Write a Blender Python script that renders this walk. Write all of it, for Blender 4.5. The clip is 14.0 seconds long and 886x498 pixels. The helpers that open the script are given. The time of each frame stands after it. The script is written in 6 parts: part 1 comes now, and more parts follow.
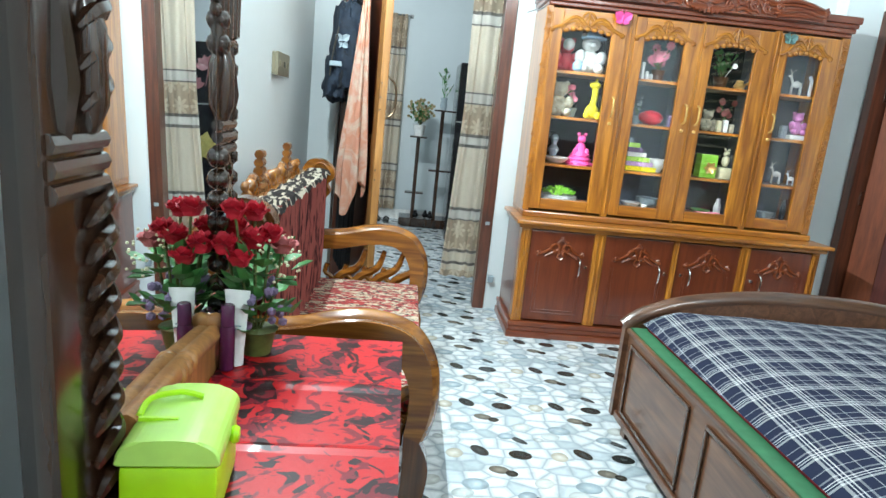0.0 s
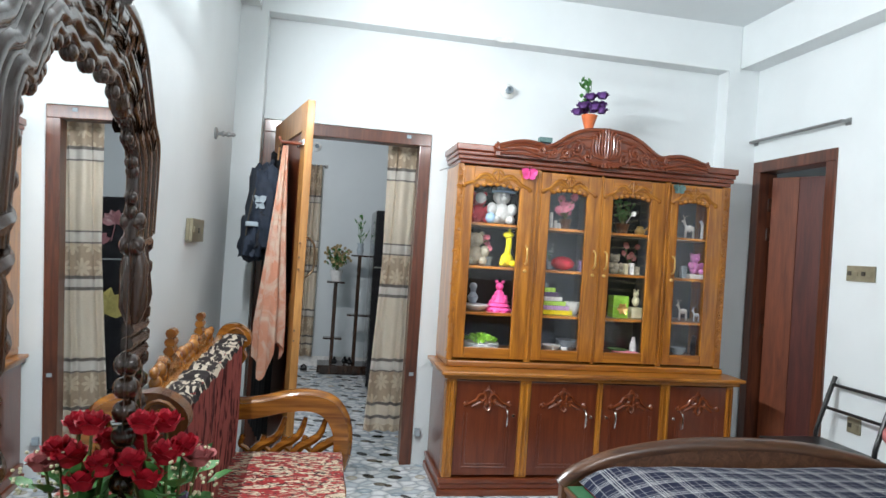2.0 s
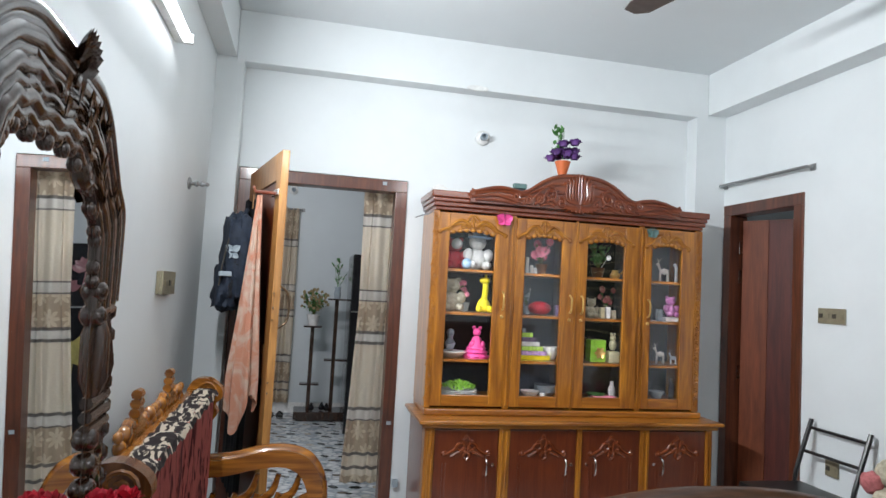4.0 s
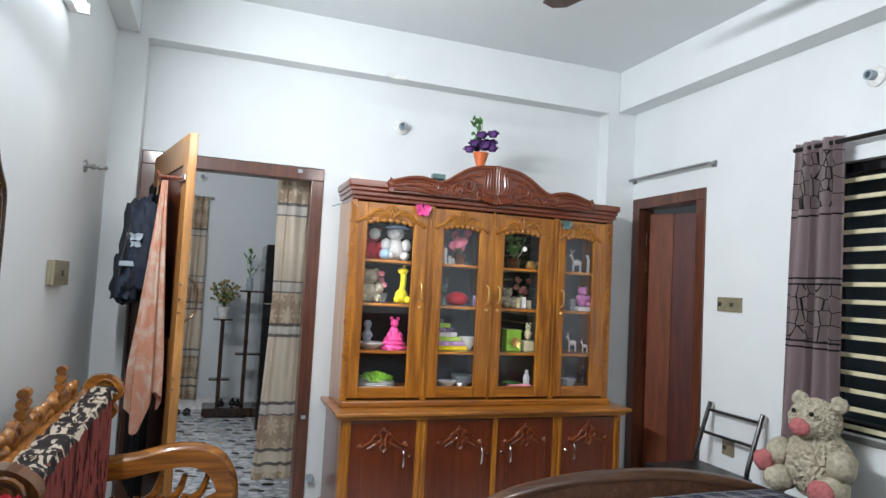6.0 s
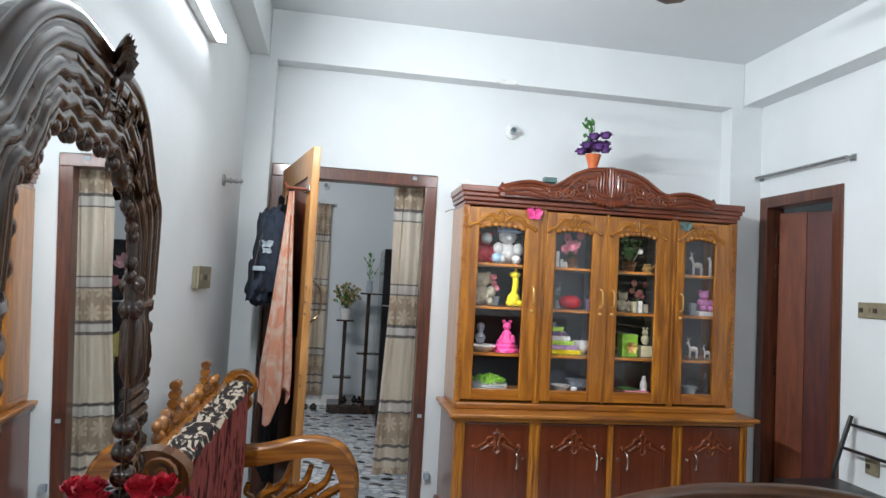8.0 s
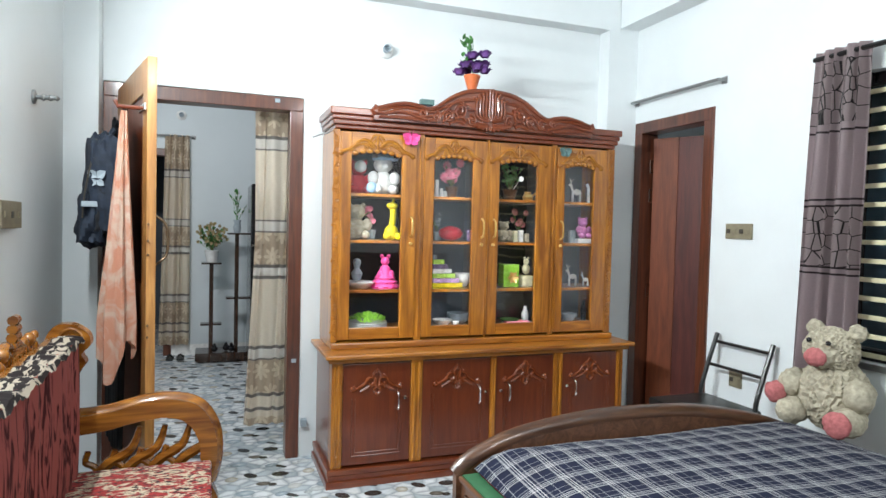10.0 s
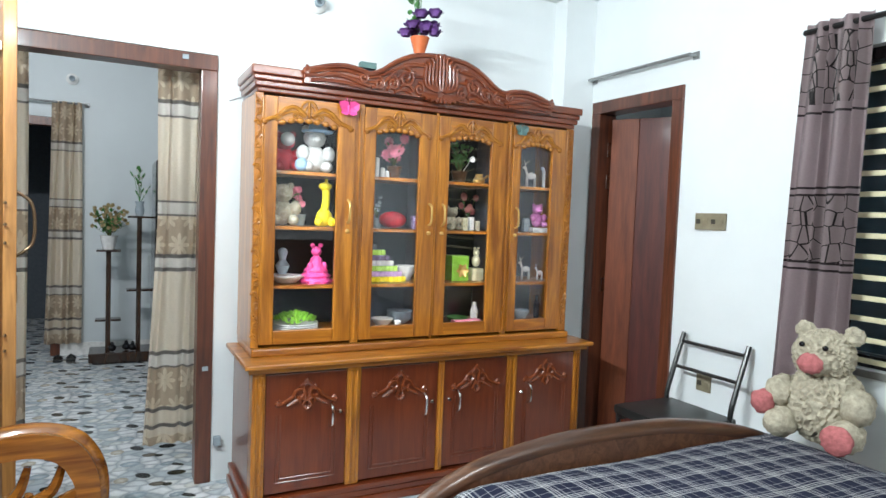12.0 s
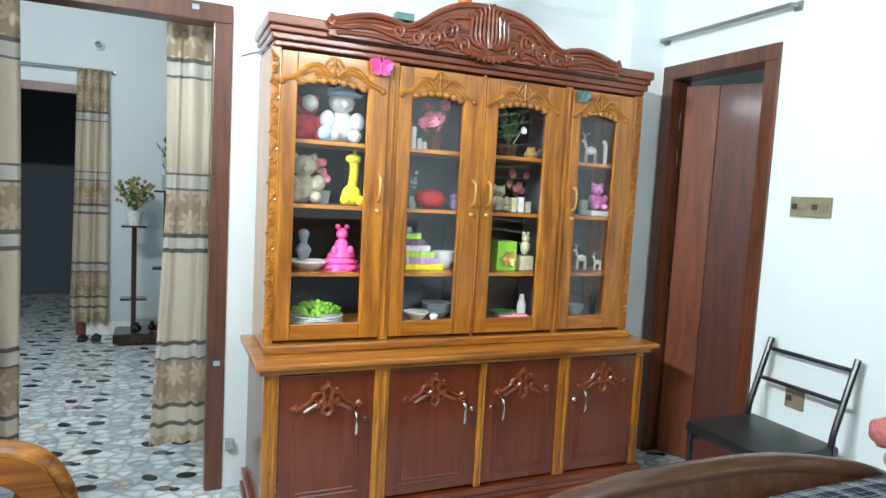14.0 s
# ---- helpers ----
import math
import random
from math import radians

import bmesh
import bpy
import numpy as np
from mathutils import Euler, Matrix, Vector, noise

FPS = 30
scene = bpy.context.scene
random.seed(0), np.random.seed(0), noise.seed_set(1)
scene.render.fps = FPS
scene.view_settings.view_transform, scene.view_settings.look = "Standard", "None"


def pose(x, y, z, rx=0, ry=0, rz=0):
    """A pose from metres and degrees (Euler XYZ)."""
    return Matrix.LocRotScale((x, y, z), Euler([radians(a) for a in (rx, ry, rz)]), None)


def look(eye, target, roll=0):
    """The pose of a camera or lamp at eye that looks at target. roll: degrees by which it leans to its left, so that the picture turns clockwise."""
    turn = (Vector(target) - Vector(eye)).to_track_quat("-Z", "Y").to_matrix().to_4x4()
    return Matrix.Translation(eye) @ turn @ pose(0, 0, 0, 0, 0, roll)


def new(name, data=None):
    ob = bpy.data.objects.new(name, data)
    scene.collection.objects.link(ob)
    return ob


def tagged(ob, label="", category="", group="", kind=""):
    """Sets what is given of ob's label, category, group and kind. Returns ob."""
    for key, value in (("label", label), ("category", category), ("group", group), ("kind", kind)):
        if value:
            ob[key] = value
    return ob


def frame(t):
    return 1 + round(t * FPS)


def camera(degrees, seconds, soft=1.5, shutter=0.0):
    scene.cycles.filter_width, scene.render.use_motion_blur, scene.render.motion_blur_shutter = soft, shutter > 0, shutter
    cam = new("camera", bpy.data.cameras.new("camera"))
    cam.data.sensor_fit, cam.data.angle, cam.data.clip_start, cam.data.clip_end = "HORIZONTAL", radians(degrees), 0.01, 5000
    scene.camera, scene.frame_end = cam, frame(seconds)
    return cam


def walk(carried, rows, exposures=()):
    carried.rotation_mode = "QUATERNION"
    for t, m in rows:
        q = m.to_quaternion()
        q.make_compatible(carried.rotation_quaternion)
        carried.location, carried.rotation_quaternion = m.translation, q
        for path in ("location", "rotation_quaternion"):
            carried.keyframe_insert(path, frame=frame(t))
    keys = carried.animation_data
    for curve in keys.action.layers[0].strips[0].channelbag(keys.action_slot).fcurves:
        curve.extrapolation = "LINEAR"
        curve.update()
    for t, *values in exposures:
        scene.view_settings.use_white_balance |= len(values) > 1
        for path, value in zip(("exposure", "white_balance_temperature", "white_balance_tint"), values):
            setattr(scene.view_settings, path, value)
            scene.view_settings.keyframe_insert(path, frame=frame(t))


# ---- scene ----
cam = camera(69.5, 14.0)

PATH = [
    (0, (-0.587, -4.139, 1.269), (-0.449, -2.188, 0.852), 5.8),
    (0.5, (-0.601, -4.105, 1.28), (-0.359, -2.149, 0.942), 6.2),
    (1, (-0.619, -4.064, 1.291), (-0.299, -2.096, 1.141), 4.8),
    (1.5, (-0.636, -4.066, 1.338), (-0.306, -2.094, 1.302), 4.0),
    (2, (-0.62, -4.086, 1.381), (-0.256, -2.119, 1.391), 3.8),
    (2.5, (-0.63, -4.075, 1.382), (-0.243, -2.114, 1.426), 3.7),
    (2.7, (-0.612, -4.086, 1.398), (-0.231, -2.124, 1.473), 3.3),
    (4.8, (-0.595, -4.078, 1.439), (-0.065, -2.154, 1.578), 3.4),
    (5, (-0.591, -4.073, 1.44), (-0.014, -2.163, 1.571), 3.4),
    (5.5, (-0.601, -4.058, 1.43), (0.028, -2.164, 1.562), 3.1),
    (6, (-0.601, -4.047, 1.427), (0.069, -2.167, 1.547), 3.0),
    (6.5, (-0.606, -4.073, 1.425), (-0.035, -2.161, 1.562), 3.6),
    (7, (-0.611, -4.094, 1.432), (-0.213, -2.138, 1.558), 3.6),
    (7.5, (-0.626, -4.1, 1.432), (-0.31, -2.13, 1.57), 3.7),
    (8, (-0.594, -4.102, 1.435), (-0.272, -2.131, 1.543), 3.1),
    (8.5, (-0.576, -4.06, 1.422), (-0.081, -2.122, 1.456), 2.1),
    (8.7, (-0.579, -4.025, 1.415), (0.007, -2.113, 1.374), 2.1),
    (10.8, (-0.455, -3.681, 1.397), (0.293, -1.829, 1.307), 1.8),
    (11, (-0.472, -3.624, 1.399), (0.328, -1.795, 1.282), 2.7),
    (11.5, (-0.457, -3.474, 1.404), (0.428, -1.684, 1.299), 3.7),
    (12, (-0.425, -3.346, 1.389), (0.488, -1.57, 1.287), 2.2),
    (12.5, (-0.367, -3.214, 1.391), (0.414, -1.378, 1.253), 3.5),
    (13, (-0.292, -3.113, 1.38), (0.42, -1.247, 1.266), 4.7),
    (13.5, (-0.264, -3.032, 1.383), (0.474, -1.179, 1.239), 3.8),
    (14, (-0.235, -2.944, 1.385), (0.562, -1.118, 1.214), 3.1),
]
walk(cam, [(t, look(eye, target, roll)) for t, eye, target, roll in PATH],
     [(0, 0.69, 6050, 0), (0.7, 0.54, 6200, 4), (1.5, 0.28, 6500, 10), (2.5, 0.03, 6500, 13), (5, -0.13, 6550, 15), (8.2, -0.11, 6500, 14), (8.7, 0.1, 6500, 12), (11, 0.37, 6450, 10), (12.5, 0.44, 6350, 8),
      (14, 0.54, 6250, 4)])

# ---- light ----
world = bpy.data.worlds.new("world")
scene.world = world
world.use_nodes = True
_nt = world.node_tree
_sky = _nt.nodes.new("ShaderNodeTexSky")
_sky.sky_type, _sky.sun_disc = "NISHITA", False
_sky.sun_elevation, _sky.sun_rotation = radians(2), radians(250)
_nt.links.new(_sky.outputs[0], _nt.nodes["Background"].inputs[0])
_nt.nodes["Background"].inputs[1].default_value = 0.05
scene.view_settings.exposure = 0.0


def lamp(name, m, w, h, watts, color=(1, 1, 1)):
    d = bpy.data.lights.new(name, "AREA")
    d.shape, d.size, d.size_y, d.energy, d.color = "RECTANGLE", w, h, watts, color
    ob = new(name, d)
    ob.matrix_world = m
    return ob


lamp("tube_lamp", look((-1.11, -1.87, 2.44), (0.2, -1.87, 2.05)), 1.15, 0.05, 84, (0.9, 0.97, 1.0))
# unseen fill lamp, added behind the camera to even out the room
lamp("fill_lamp_south", look((1.2, -5.08, 2.92), (1.0, -3.0, 1.6)), 1.15, 0.05, 28, (0.95, 0.98, 1.0))
lamp("tube_lamp_hall", look((-1.4, 0.22, 2.86), (-1.0, 2.4, 1.2)), 1.15, 0.05, 42, (0.97, 0.98, 1.0))
lamp("tube_lamp_side", look((3.2, 0.7, 2.6), (3.0, -0.5, 1.2)), 0.6, 0.05, 4, (0.95, 0.98, 1.0))

# ---- materials ----
def nodes(name, rough=0.5, metal=0.0):
    m = bpy.data.materials.new(name)
    m.use_nodes = True
    nt = m.node_tree
    b = nt.nodes["Principled BSDF"]
    b.inputs["Roughness"].default_value = rough
    b.inputs["Metallic"].default_value = metal
    return m, nt, b


def nd(nt, kind, **kw):
    n = nt.nodes.new("ShaderNode" + kind)
    for k, v in kw.items():
        if k in n.inputs:
            n.inputs[k].default_value = v
    return n


def coords(nt, scale=(1, 1, 1), rot=(0, 0, 0)):
    tc = nt.nodes.new("ShaderNodeTexCoord")
    mp = nt.nodes.new("ShaderNodeMapping")
    mp.inputs["Scale"].default_value = scale
    mp.inputs["Rotation"].default_value = rot
    nt.links.new(tc.outputs["Object"], mp.inputs[0])
    return mp.outputs[0]


def ramp(nt, fac, stops, mode="LINEAR"):
    r = nt.nodes.new("ShaderNodeValToRGB")
    r.color_ramp.interpolation = mode
    el = r.color_ramp.elements
    while len(el) < len(stops):
        el.new(0.5)
    for e, (p, c) in zip(el, stops):
        e.position, e.color = p, (*c, 1)
    nt.links.new(fac, r.inputs[0])
    return r.outputs[0]


def mixc(nt, fac, a, b, mode="MIX"):
    m = nt.nodes.new("ShaderNodeMix")
    m.data_type, m.blend_type = "RGBA", mode
    for s, v in ((0, fac), (6, a), (7, b)):
        if isinstance(v, (int, float)):
            m.inputs[s].default_value = v
        elif isinstance(v, tuple):
            m.inputs[s].default_value = (*v, 1)
        else:
            nt.links.new(v, m.inputs[s])
    return m.outputs[2]


def bump(nt, b, h, strength=0.2, dist=0.01):
    n = nt.nodes.new("ShaderNodeBump")
    n.inputs["Strength"].default_value, n.inputs["Distance"].default_value = strength, dist
    nt.links.new(h, n.inputs["Height"])
    nt.links.new(n.outputs[0], b.inputs["Normal"])


def math_node(nt, op, a, b=None):
    n = nt.nodes.new("ShaderNodeMath")
    n.operation = op
    for s, v in ((0, a), (1, b)):
        if v is None:
            continue
        if isinstance(v, (int, float)):
            n.inputs[s].default_value = v
        else:
            nt.links.new(v, n.inputs[s])
    return n.outputs[0]


def plain(name, col, rough=0.5, metal=0.0, var=0.12, scale=30, bmp=0.05, sss=0.0):
    m, nt, b = nodes(name, rough, metal)
    c = coords(nt)
    n = nd(nt, "TexNoise", Scale=scale, Detail=4.0)
    nt.links.new(c, n.inputs["Vector"])
    lo = tuple(max(0, v * (1 - var)) for v in col)
    hi = tuple(min(1, v * (1 + var)) for v in col)
    nt.links.new(ramp(nt, n.outputs[0], [(0.3, lo), (0.7, hi)]), b.inputs["Base Color"])
    if bmp:
        bump(nt, b, n.outputs[0], bmp, 0.004)
    return m


def wood(name, dark, light, rough=0.28, axis="z", coat=0.5, scale=1.0):
    m, nt, b = nodes(name, rough)
    s = {"z": (14, 14, 1.2), "x": (1.2, 14, 14), "y": (14, 1.2, 14)}[axis]
    c = coords(nt, tuple(v * scale for v in s))
    n = nd(nt, "TexNoise", Scale=1.6, Detail=6.0, Distortion=1.2)
    nt.links.new(c, n.inputs["Vector"])
    n2 = nd(nt, "TexNoise", Scale=9.0, Detail=3.0)
    nt.links.new(c, n2.inputs["Vector"])
    c1 = ramp(nt, n.outputs[0], [(0.32, dark), (0.5, tuple((p + q) / 2 for p, q in zip(dark, light))), (0.66, light)])
    c2 = ramp(nt, n2.outputs[0], [(0.35, (0.72, 0.7, 0.68)), (0.6, (1, 1, 1))])
    nt.links.new(mixc(nt, 0.6, c1, c2, "MULTIPLY"), b.inputs["Base Color"])
    b.inputs["Coat Weight"].default_value = coat
    b.inputs["Coat Roughness"].default_value = 0.12
    bump(nt, b, n2.outputs[0], 0.08, 0.002)
    return m


def wall_paint(name, col, stain=0.06):
    m, nt, b = nodes(name, 0.55)
    c = coords(nt)
    n = nd(nt, "TexNoise", Scale=1.3, Detail=5.0, Roughness=0.6)
    nt.links.new(c, n.inputs["Vector"])
    n2 = nd(nt, "TexNoise", Scale=60.0, Detail=4.0)
    nt.links.new(c, n2.inputs["Vector"])
    lo = tuple(v * (1 - stain) for v in col)
    nt.links.new(ramp(nt, n.outputs[0], [(0.35, lo), (0.6, col)]), b.inputs["Base Color"])
    bump(nt, b, n2.outputs[0], 0.12, 0.003)
    return m


def floor_mat():
    """Printed tile, 0.417 m in repeat: white pebbles with dark, blue-grey and beige ones among them."""
    m, nt, b = nodes("pebble_tile", 0.2)
    P = 0.417
    c = coords(nt)
    mp = nt.nodes.new("ShaderNodeMapping")
    mp.vector_type = "TEXTURE"
    mp.inputs["Location"].default_value = (-0.222, -1.467, 0)
    mp.inputs["Rotation"].default_value = (0, 0, radians(2.2))
    nt.links.new(c, mp.inputs[0])
    v = nd(nt, "TexVoronoi", Scale=11.5, Randomness=0.85)
    v2 = nd(nt, "TexVoronoi", Scale=11.5, Randomness=0.85)
    v.voronoi_dimensions = v2.voronoi_dimensions = "2D"
    v.feature = "DISTANCE_TO_EDGE"
    st_ = nt.nodes.new("ShaderNodeMapping")
    st_.inputs["Scale"].default_value = (1, 1.35, 1)
    nt.links.new(mp.outputs[0], st_.inputs[0])
    nt.links.new(st_.outputs[0], v.inputs["Vector"])
    nt.links.new(st_.outputs[0], v2.inputs["Vector"])
    sep = nt.nodes.new("ShaderNodeSeparateColor")
    nt.links.new(v2.outputs["Color"], sep.inputs[0])
    n = nd(nt, "TexNoise", Scale=22.0, Detail=4.0, Distortion=0.8)
    nt.links.new(mp.outputs[0], n.inputs["Vector"])
    tone = ramp(nt, sep.outputs[1], [(0.0, (0.78, 0.81, 0.82)), (0.35, (0.70, 0.74, 0.76)), (0.6, (0.54, 0.60, 0.64)), (0.75, (0.76, 0.78, 0.78)), (0.88, (0.44, 0.50, 0.53))], "CONSTANT")
    col = mixc(nt, ramp(nt, v.outputs["Distance"], [(0.0, (1, 1, 1)), (0.06, (0.6, 0.6, 0.6)), (0.26, (0, 0, 0))]), tone, (0.34, 0.38, 0.41))
    stain = ramp(nt, n.outputs[0], [(0.35, (0.62, 0.62, 0.60)), (0.6, (1, 1, 1))])
    shapes = [(0.0, 0.0, 0.045, 0.029, 125, (0.035, 0.037, 0.036)), (0.158, -0.023, 0.047, 0.034, -8, (0.03, 0.032, 0.03)), (0.055, -0.134, 0.040, 0.027, -12, (0.17, 0.155, 0.125)),
              (0.099, -0.157, 0.024, 0.021, 0, (0.045, 0.042, 0.035)), (0.172, 0.093, 0.046, 0.017, -42, (0.06, 0.065, 0.065)), (0.127, 0.121, 0.037, 0.026, 20, (0.36, 0.43, 0.48)),
              (-0.048, -0.232, 0.050, 0.037, 0, (0.40, 0.48, 0.53)), (0.315, -0.026, 0.037, 0.034, 60, (0.58, 0.54, 0.45)), (0.208, 0.203, 0.041, 0.032, 30, (0.66, 0.68, 0.65)),
              (-0.10, 0.13, 0.042, 0.030, 10, (0.62, 0.66, 0.66)), (0.26, 0.10, 0.022, 0.018, 0, (0.5, 0.53, 0.53))]
    for x, y, a, bb, ang, cc in shapes:
        s = nt.nodes.new("ShaderNodeVectorMath")
        s.operation = "SCALE"
        s.inputs[3].default_value = 1 / P
        nt.links.new(mp.outputs[0], s.inputs[0])
        a1 = nt.nodes.new("ShaderNodeVectorMath")
        a1.inputs[1].default_value = (20.5 - x / P, 20.5 - y / P, 0.5)
        nt.links.new(s.outputs[0], a1.inputs[0])
        f = nt.nodes.new("ShaderNodeVectorMath")
        f.operation = "FRACTION"
        nt.links.new(a1.outputs[0], f.inputs[0])
        e = nt.nodes.new("ShaderNodeMapping")
        e.vector_type = "TEXTURE"
        e.inputs["Location"].default_value = (0.5, 0.5, 0.5)
        e.inputs["Rotation"].default_value = (0, 0, radians(ang))
        e.inputs["Scale"].default_value = (a / P, bb / P, 10)
        nt.links.new(f.outputs[0], e.inputs[0])
        ln = nt.nodes.new("ShaderNodeVectorMath")
        ln.operation = "LENGTH"
        nt.links.new(e.outputs[0], ln.inputs[0])
        inner = mixc(nt, 0.6, cc, stain, "MULTIPLY")
        rim = ramp(nt, ln.outputs["Value"], [(0.0, tuple(min(0.8, k * 1.9 + 0.04) for k in cc)), (0.45, cc), (0.9, tuple(k * 0.45 for k in cc))])
        mask = ramp(nt, ln.outputs["Value"], [(0.96, (1, 1, 1)), (1.02, (0, 0, 0))])
        col = mixc(nt, mask, col, mixc(nt, 0.55, rim, inner))
    col = mixc(nt, 0.35, col, stain, "MULTIPLY")
    nt.links.new(col, b.inputs["Base Color"])
    bump(nt, b, n.outputs[0], 0.03, 0.002)
    return m


def checks():
    """Woven navy check with white and cream lines."""
    m, nt, b = nodes("navy_check_cloth", 0.85)
    c = coords(nt, (1, 1, 1), (0, 0, radians(2)))
    sep = nt.nodes.new("ShaderNodeSeparateXYZ")
    nt.links.new(c, sep.inputs[0])

    def lines(out, size, widths):
        fr = math_node(nt, "FRACT", math_node(nt, "MULTIPLY", out, 1 / size))
        stops = [(0.0, (0, 0, 0))]
        for a, wd, val in widths:
            stops += [(a, (val,) * 3), (a + wd, (0, 0, 0))]
        return ramp(nt, fr, stops, "CONSTANT")

    pat = [(0.1, 0.07, 0.55), (0.22, 0.03, 0.9), (0.30, 0.03, 0.9), (0.42, 0.05, 0.35), (0.7, 0.025, 0.5)]
    a = lines(sep.outputs[0], 0.105, pat)
    bb = lines(sep.outputs[1], 0.105, pat)
    s = mixc(nt, 1.0, mixc(nt, 0.5, a, bb), (1.7, 1.7, 1.7), "MULTIPLY")
    col = mixc(nt, s, (0.016, 0.024, 0.065), (0.9, 0.9, 0.88))
    n = nd(nt, "TexNoise", Scale=7.0, Detail=3.0)
    nt.links.new(c, n.inputs["Vector"])
    col = mixc(nt, 0.5, col, ramp(nt, n.outputs[0], [(0.3, (0.7, 0.7, 0.8)), (0.7, (1, 1, 1))]), "MULTIPLY")
    nt.links.new(col, b.inputs["Base Color"])
    n3 = nd(nt, "TexNoise", Scale=14.0, Detail=3.0)
    nt.links.new(c, n3.inputs["Vector"])
    bump(nt, b, n3.outputs[0], 0.35, 0.012)
    return m


def blobs(name, base, spots, scale=12.0, lo=0.5, hi=0.56, rough=0.8, stretch=(1, 1, 1), coat=0.0, extra=None):
    """Cloth or paint with a loose pattern of one or two colours."""
    m, nt, b = nodes(name, rough)
    c = coords(nt, stretch)
    n = nd(nt, "TexNoise", Scale=scale, Detail=2.5, Distortion=1.5)
    nt.links.new(c, n.inputs["Vector"])
    f = ramp(nt, n.outputs[0], [(lo, (0, 0, 0)), (hi, (1, 1, 1))])
    col = mixc(nt, f, base, spots)
    if extra:
        n2 = nd(nt, "TexNoise", Scale=scale * 1.7, Detail=2.0, Distortion=2.5)
        nt.links.new(c, n2.inputs["Vector"])
        col = mixc(nt, ramp(nt, n2.outputs[0], [(0.54, (0, 0, 0)), (0.58, (1, 1, 1))]), col, extra)
    nt.links.new(col, b.inputs["Base Color"])
    b.inputs["Coat Weight"].default_value = coat
    n3 = nd(nt, "TexNoise", Scale=90.0)
    nt.links.new(c, n3.inputs["Vector"])
    bump(nt, b, n3.outputs[0], 0.2, 0.002)
    return m


def curtain_mat(name, base, band, line, stops_z, flower, scale):
    """Satin curtain with level bands; stops_z: heights (m) of band edges and what lies above each."""
    m, nt, b = nodes(name, 0.42)
    c = coords(nt)
    sep = nt.nodes.new("ShaderNodeSeparateXYZ")
    nt.links.new(c, sep.inputs[0])
    z = math_node(nt, "DIVIDE", sep.outputs[2], 2.5)
    table = {"b": base, "f": band, "l": line, "w": (0.9, 0.87, 0.82)}
    lvl = ramp(nt, z, [(h / 2.5, table[k]) for h, k in stops_z], "CONSTANT")
    isf = ramp(nt, z, [(h / 2.5, (1, 1, 1) if k == "f" else (0, 0, 0)) for h, k in stops_z], "CONSTANT")
    v = nd(nt, "TexVoronoi", Scale=scale, Randomness=0.45)
    v.feature = "DISTANCE_TO_EDGE" if flower == "net" else "F1"
    nt.links.new(c, v.inputs["Vector"])
    if flower == "net":
        pt = ramp(nt, v.outputs["Distance"], [(0.024, (1, 1, 1)), (0.036, (0, 0, 0))])
        pc = (0.02, 0.015, 0.015)
    else:
        S = 0.14
        zz = math_node(nt, "DIVIDE", sep.outputs[2], S)
        row = math_node(nt, "FLOOR", zz)
        ax = math_node(nt, "SUBTRACT", math_node(nt, "FRACT", math_node(nt, "ADD", math_node(nt, "DIVIDE", sep.outputs[0], S * 0.8), math_node(nt, "MULTIPLY", row, 0.5))), 0.5)
        az = math_node(nt, "SUBTRACT", math_node(nt, "FRACT", zz), 0.5)
        rr = math_node(nt, "SQRT", math_node(nt, "ADD", math_node(nt, "MULTIPLY", ax, ax), math_node(nt, "MULTIPLY", az, az)))
        th = math_node(nt, "ARCTAN2", az, ax)
        petals = math_node(nt, "ABSOLUTE", math_node(nt, "COSINE", math_node(nt, "MULTIPLY", th, 4.0)))
        d = math_node(nt, "DIVIDE", rr, math_node(nt, "ADD", 0.16, math_node(nt, "MULTIPLY", petals, 0.30)))
        pt = ramp(nt, d, [(0.0, (0, 0, 0)), (0.16, (0.8, 0.8, 0.8)), (0.96, (1, 1, 1)), (1.0, (0, 0, 0))])
        lvl = mixc(nt, math_node(nt, "MULTIPLY", isf, ramp(nt, d, [(0.98, (0, 0, 0)), (1.02, (1, 1, 1)), (1.12, (1, 1, 1)), (1.16, (0, 0, 0))])), lvl, (0.46, 0.38, 0.28))
        pc = (0.93, 0.84, 0.70)
    col = mixc(nt, math_node(nt, "MULTIPLY", pt, isf), lvl, pc)
    n = nd(nt, "TexNoise", Scale=140.0, Detail=2.0)
    nt.links.new(c, n.inputs["Vector"])
    col = mixc(nt, 0.25, col, ramp(nt, n.outputs[0], [(0.3, (0.75, 0.75, 0.75)), (0.6, (1, 1, 1))]), "MULTIPLY")
    nt.links.new(col, b.inputs["Base Color"])
    b.inputs["Sheen Weight"].default_value = 0.3
    bump(nt, b, n.outputs[0], 0.12, 0.001)
    tr = nt.nodes.new("ShaderNodeBsdfTranslucent")
    nt.links.new(col, tr.inputs["Color"])
    mx = nt.nodes.new("ShaderNodeMixShader")
    mx.inputs[0].default_value = 0.4
    nt.links.new(b.outputs[0], mx.inputs[1])
    nt.links.new(tr.outputs[0], mx.inputs[2])
    nt.links.new(mx.outputs[0], nt.nodes["Material Output"].inputs[0])
    return m


def glass_mat(name, tint=(1, 1, 1), rough=0.0):
    m, nt, b = nodes(name, rough)
    b.inputs["Base Color"].default_value = (*tint, 1)
    b.inputs["Transmission Weight"].default_value = 1.0
    b.inputs["IOR"].default_value = 1.45
    return m


def glow(name, col, strength):
    m, nt, b = nodes(name, 0.4)
    b.inputs["Base Color"].default_value = (0.9, 0.9, 0.9, 1)
    b.inputs["Emission Color"].default_value = (*col, 1)
    b.inputs["Emission Strength"].default_value = strength
    return m


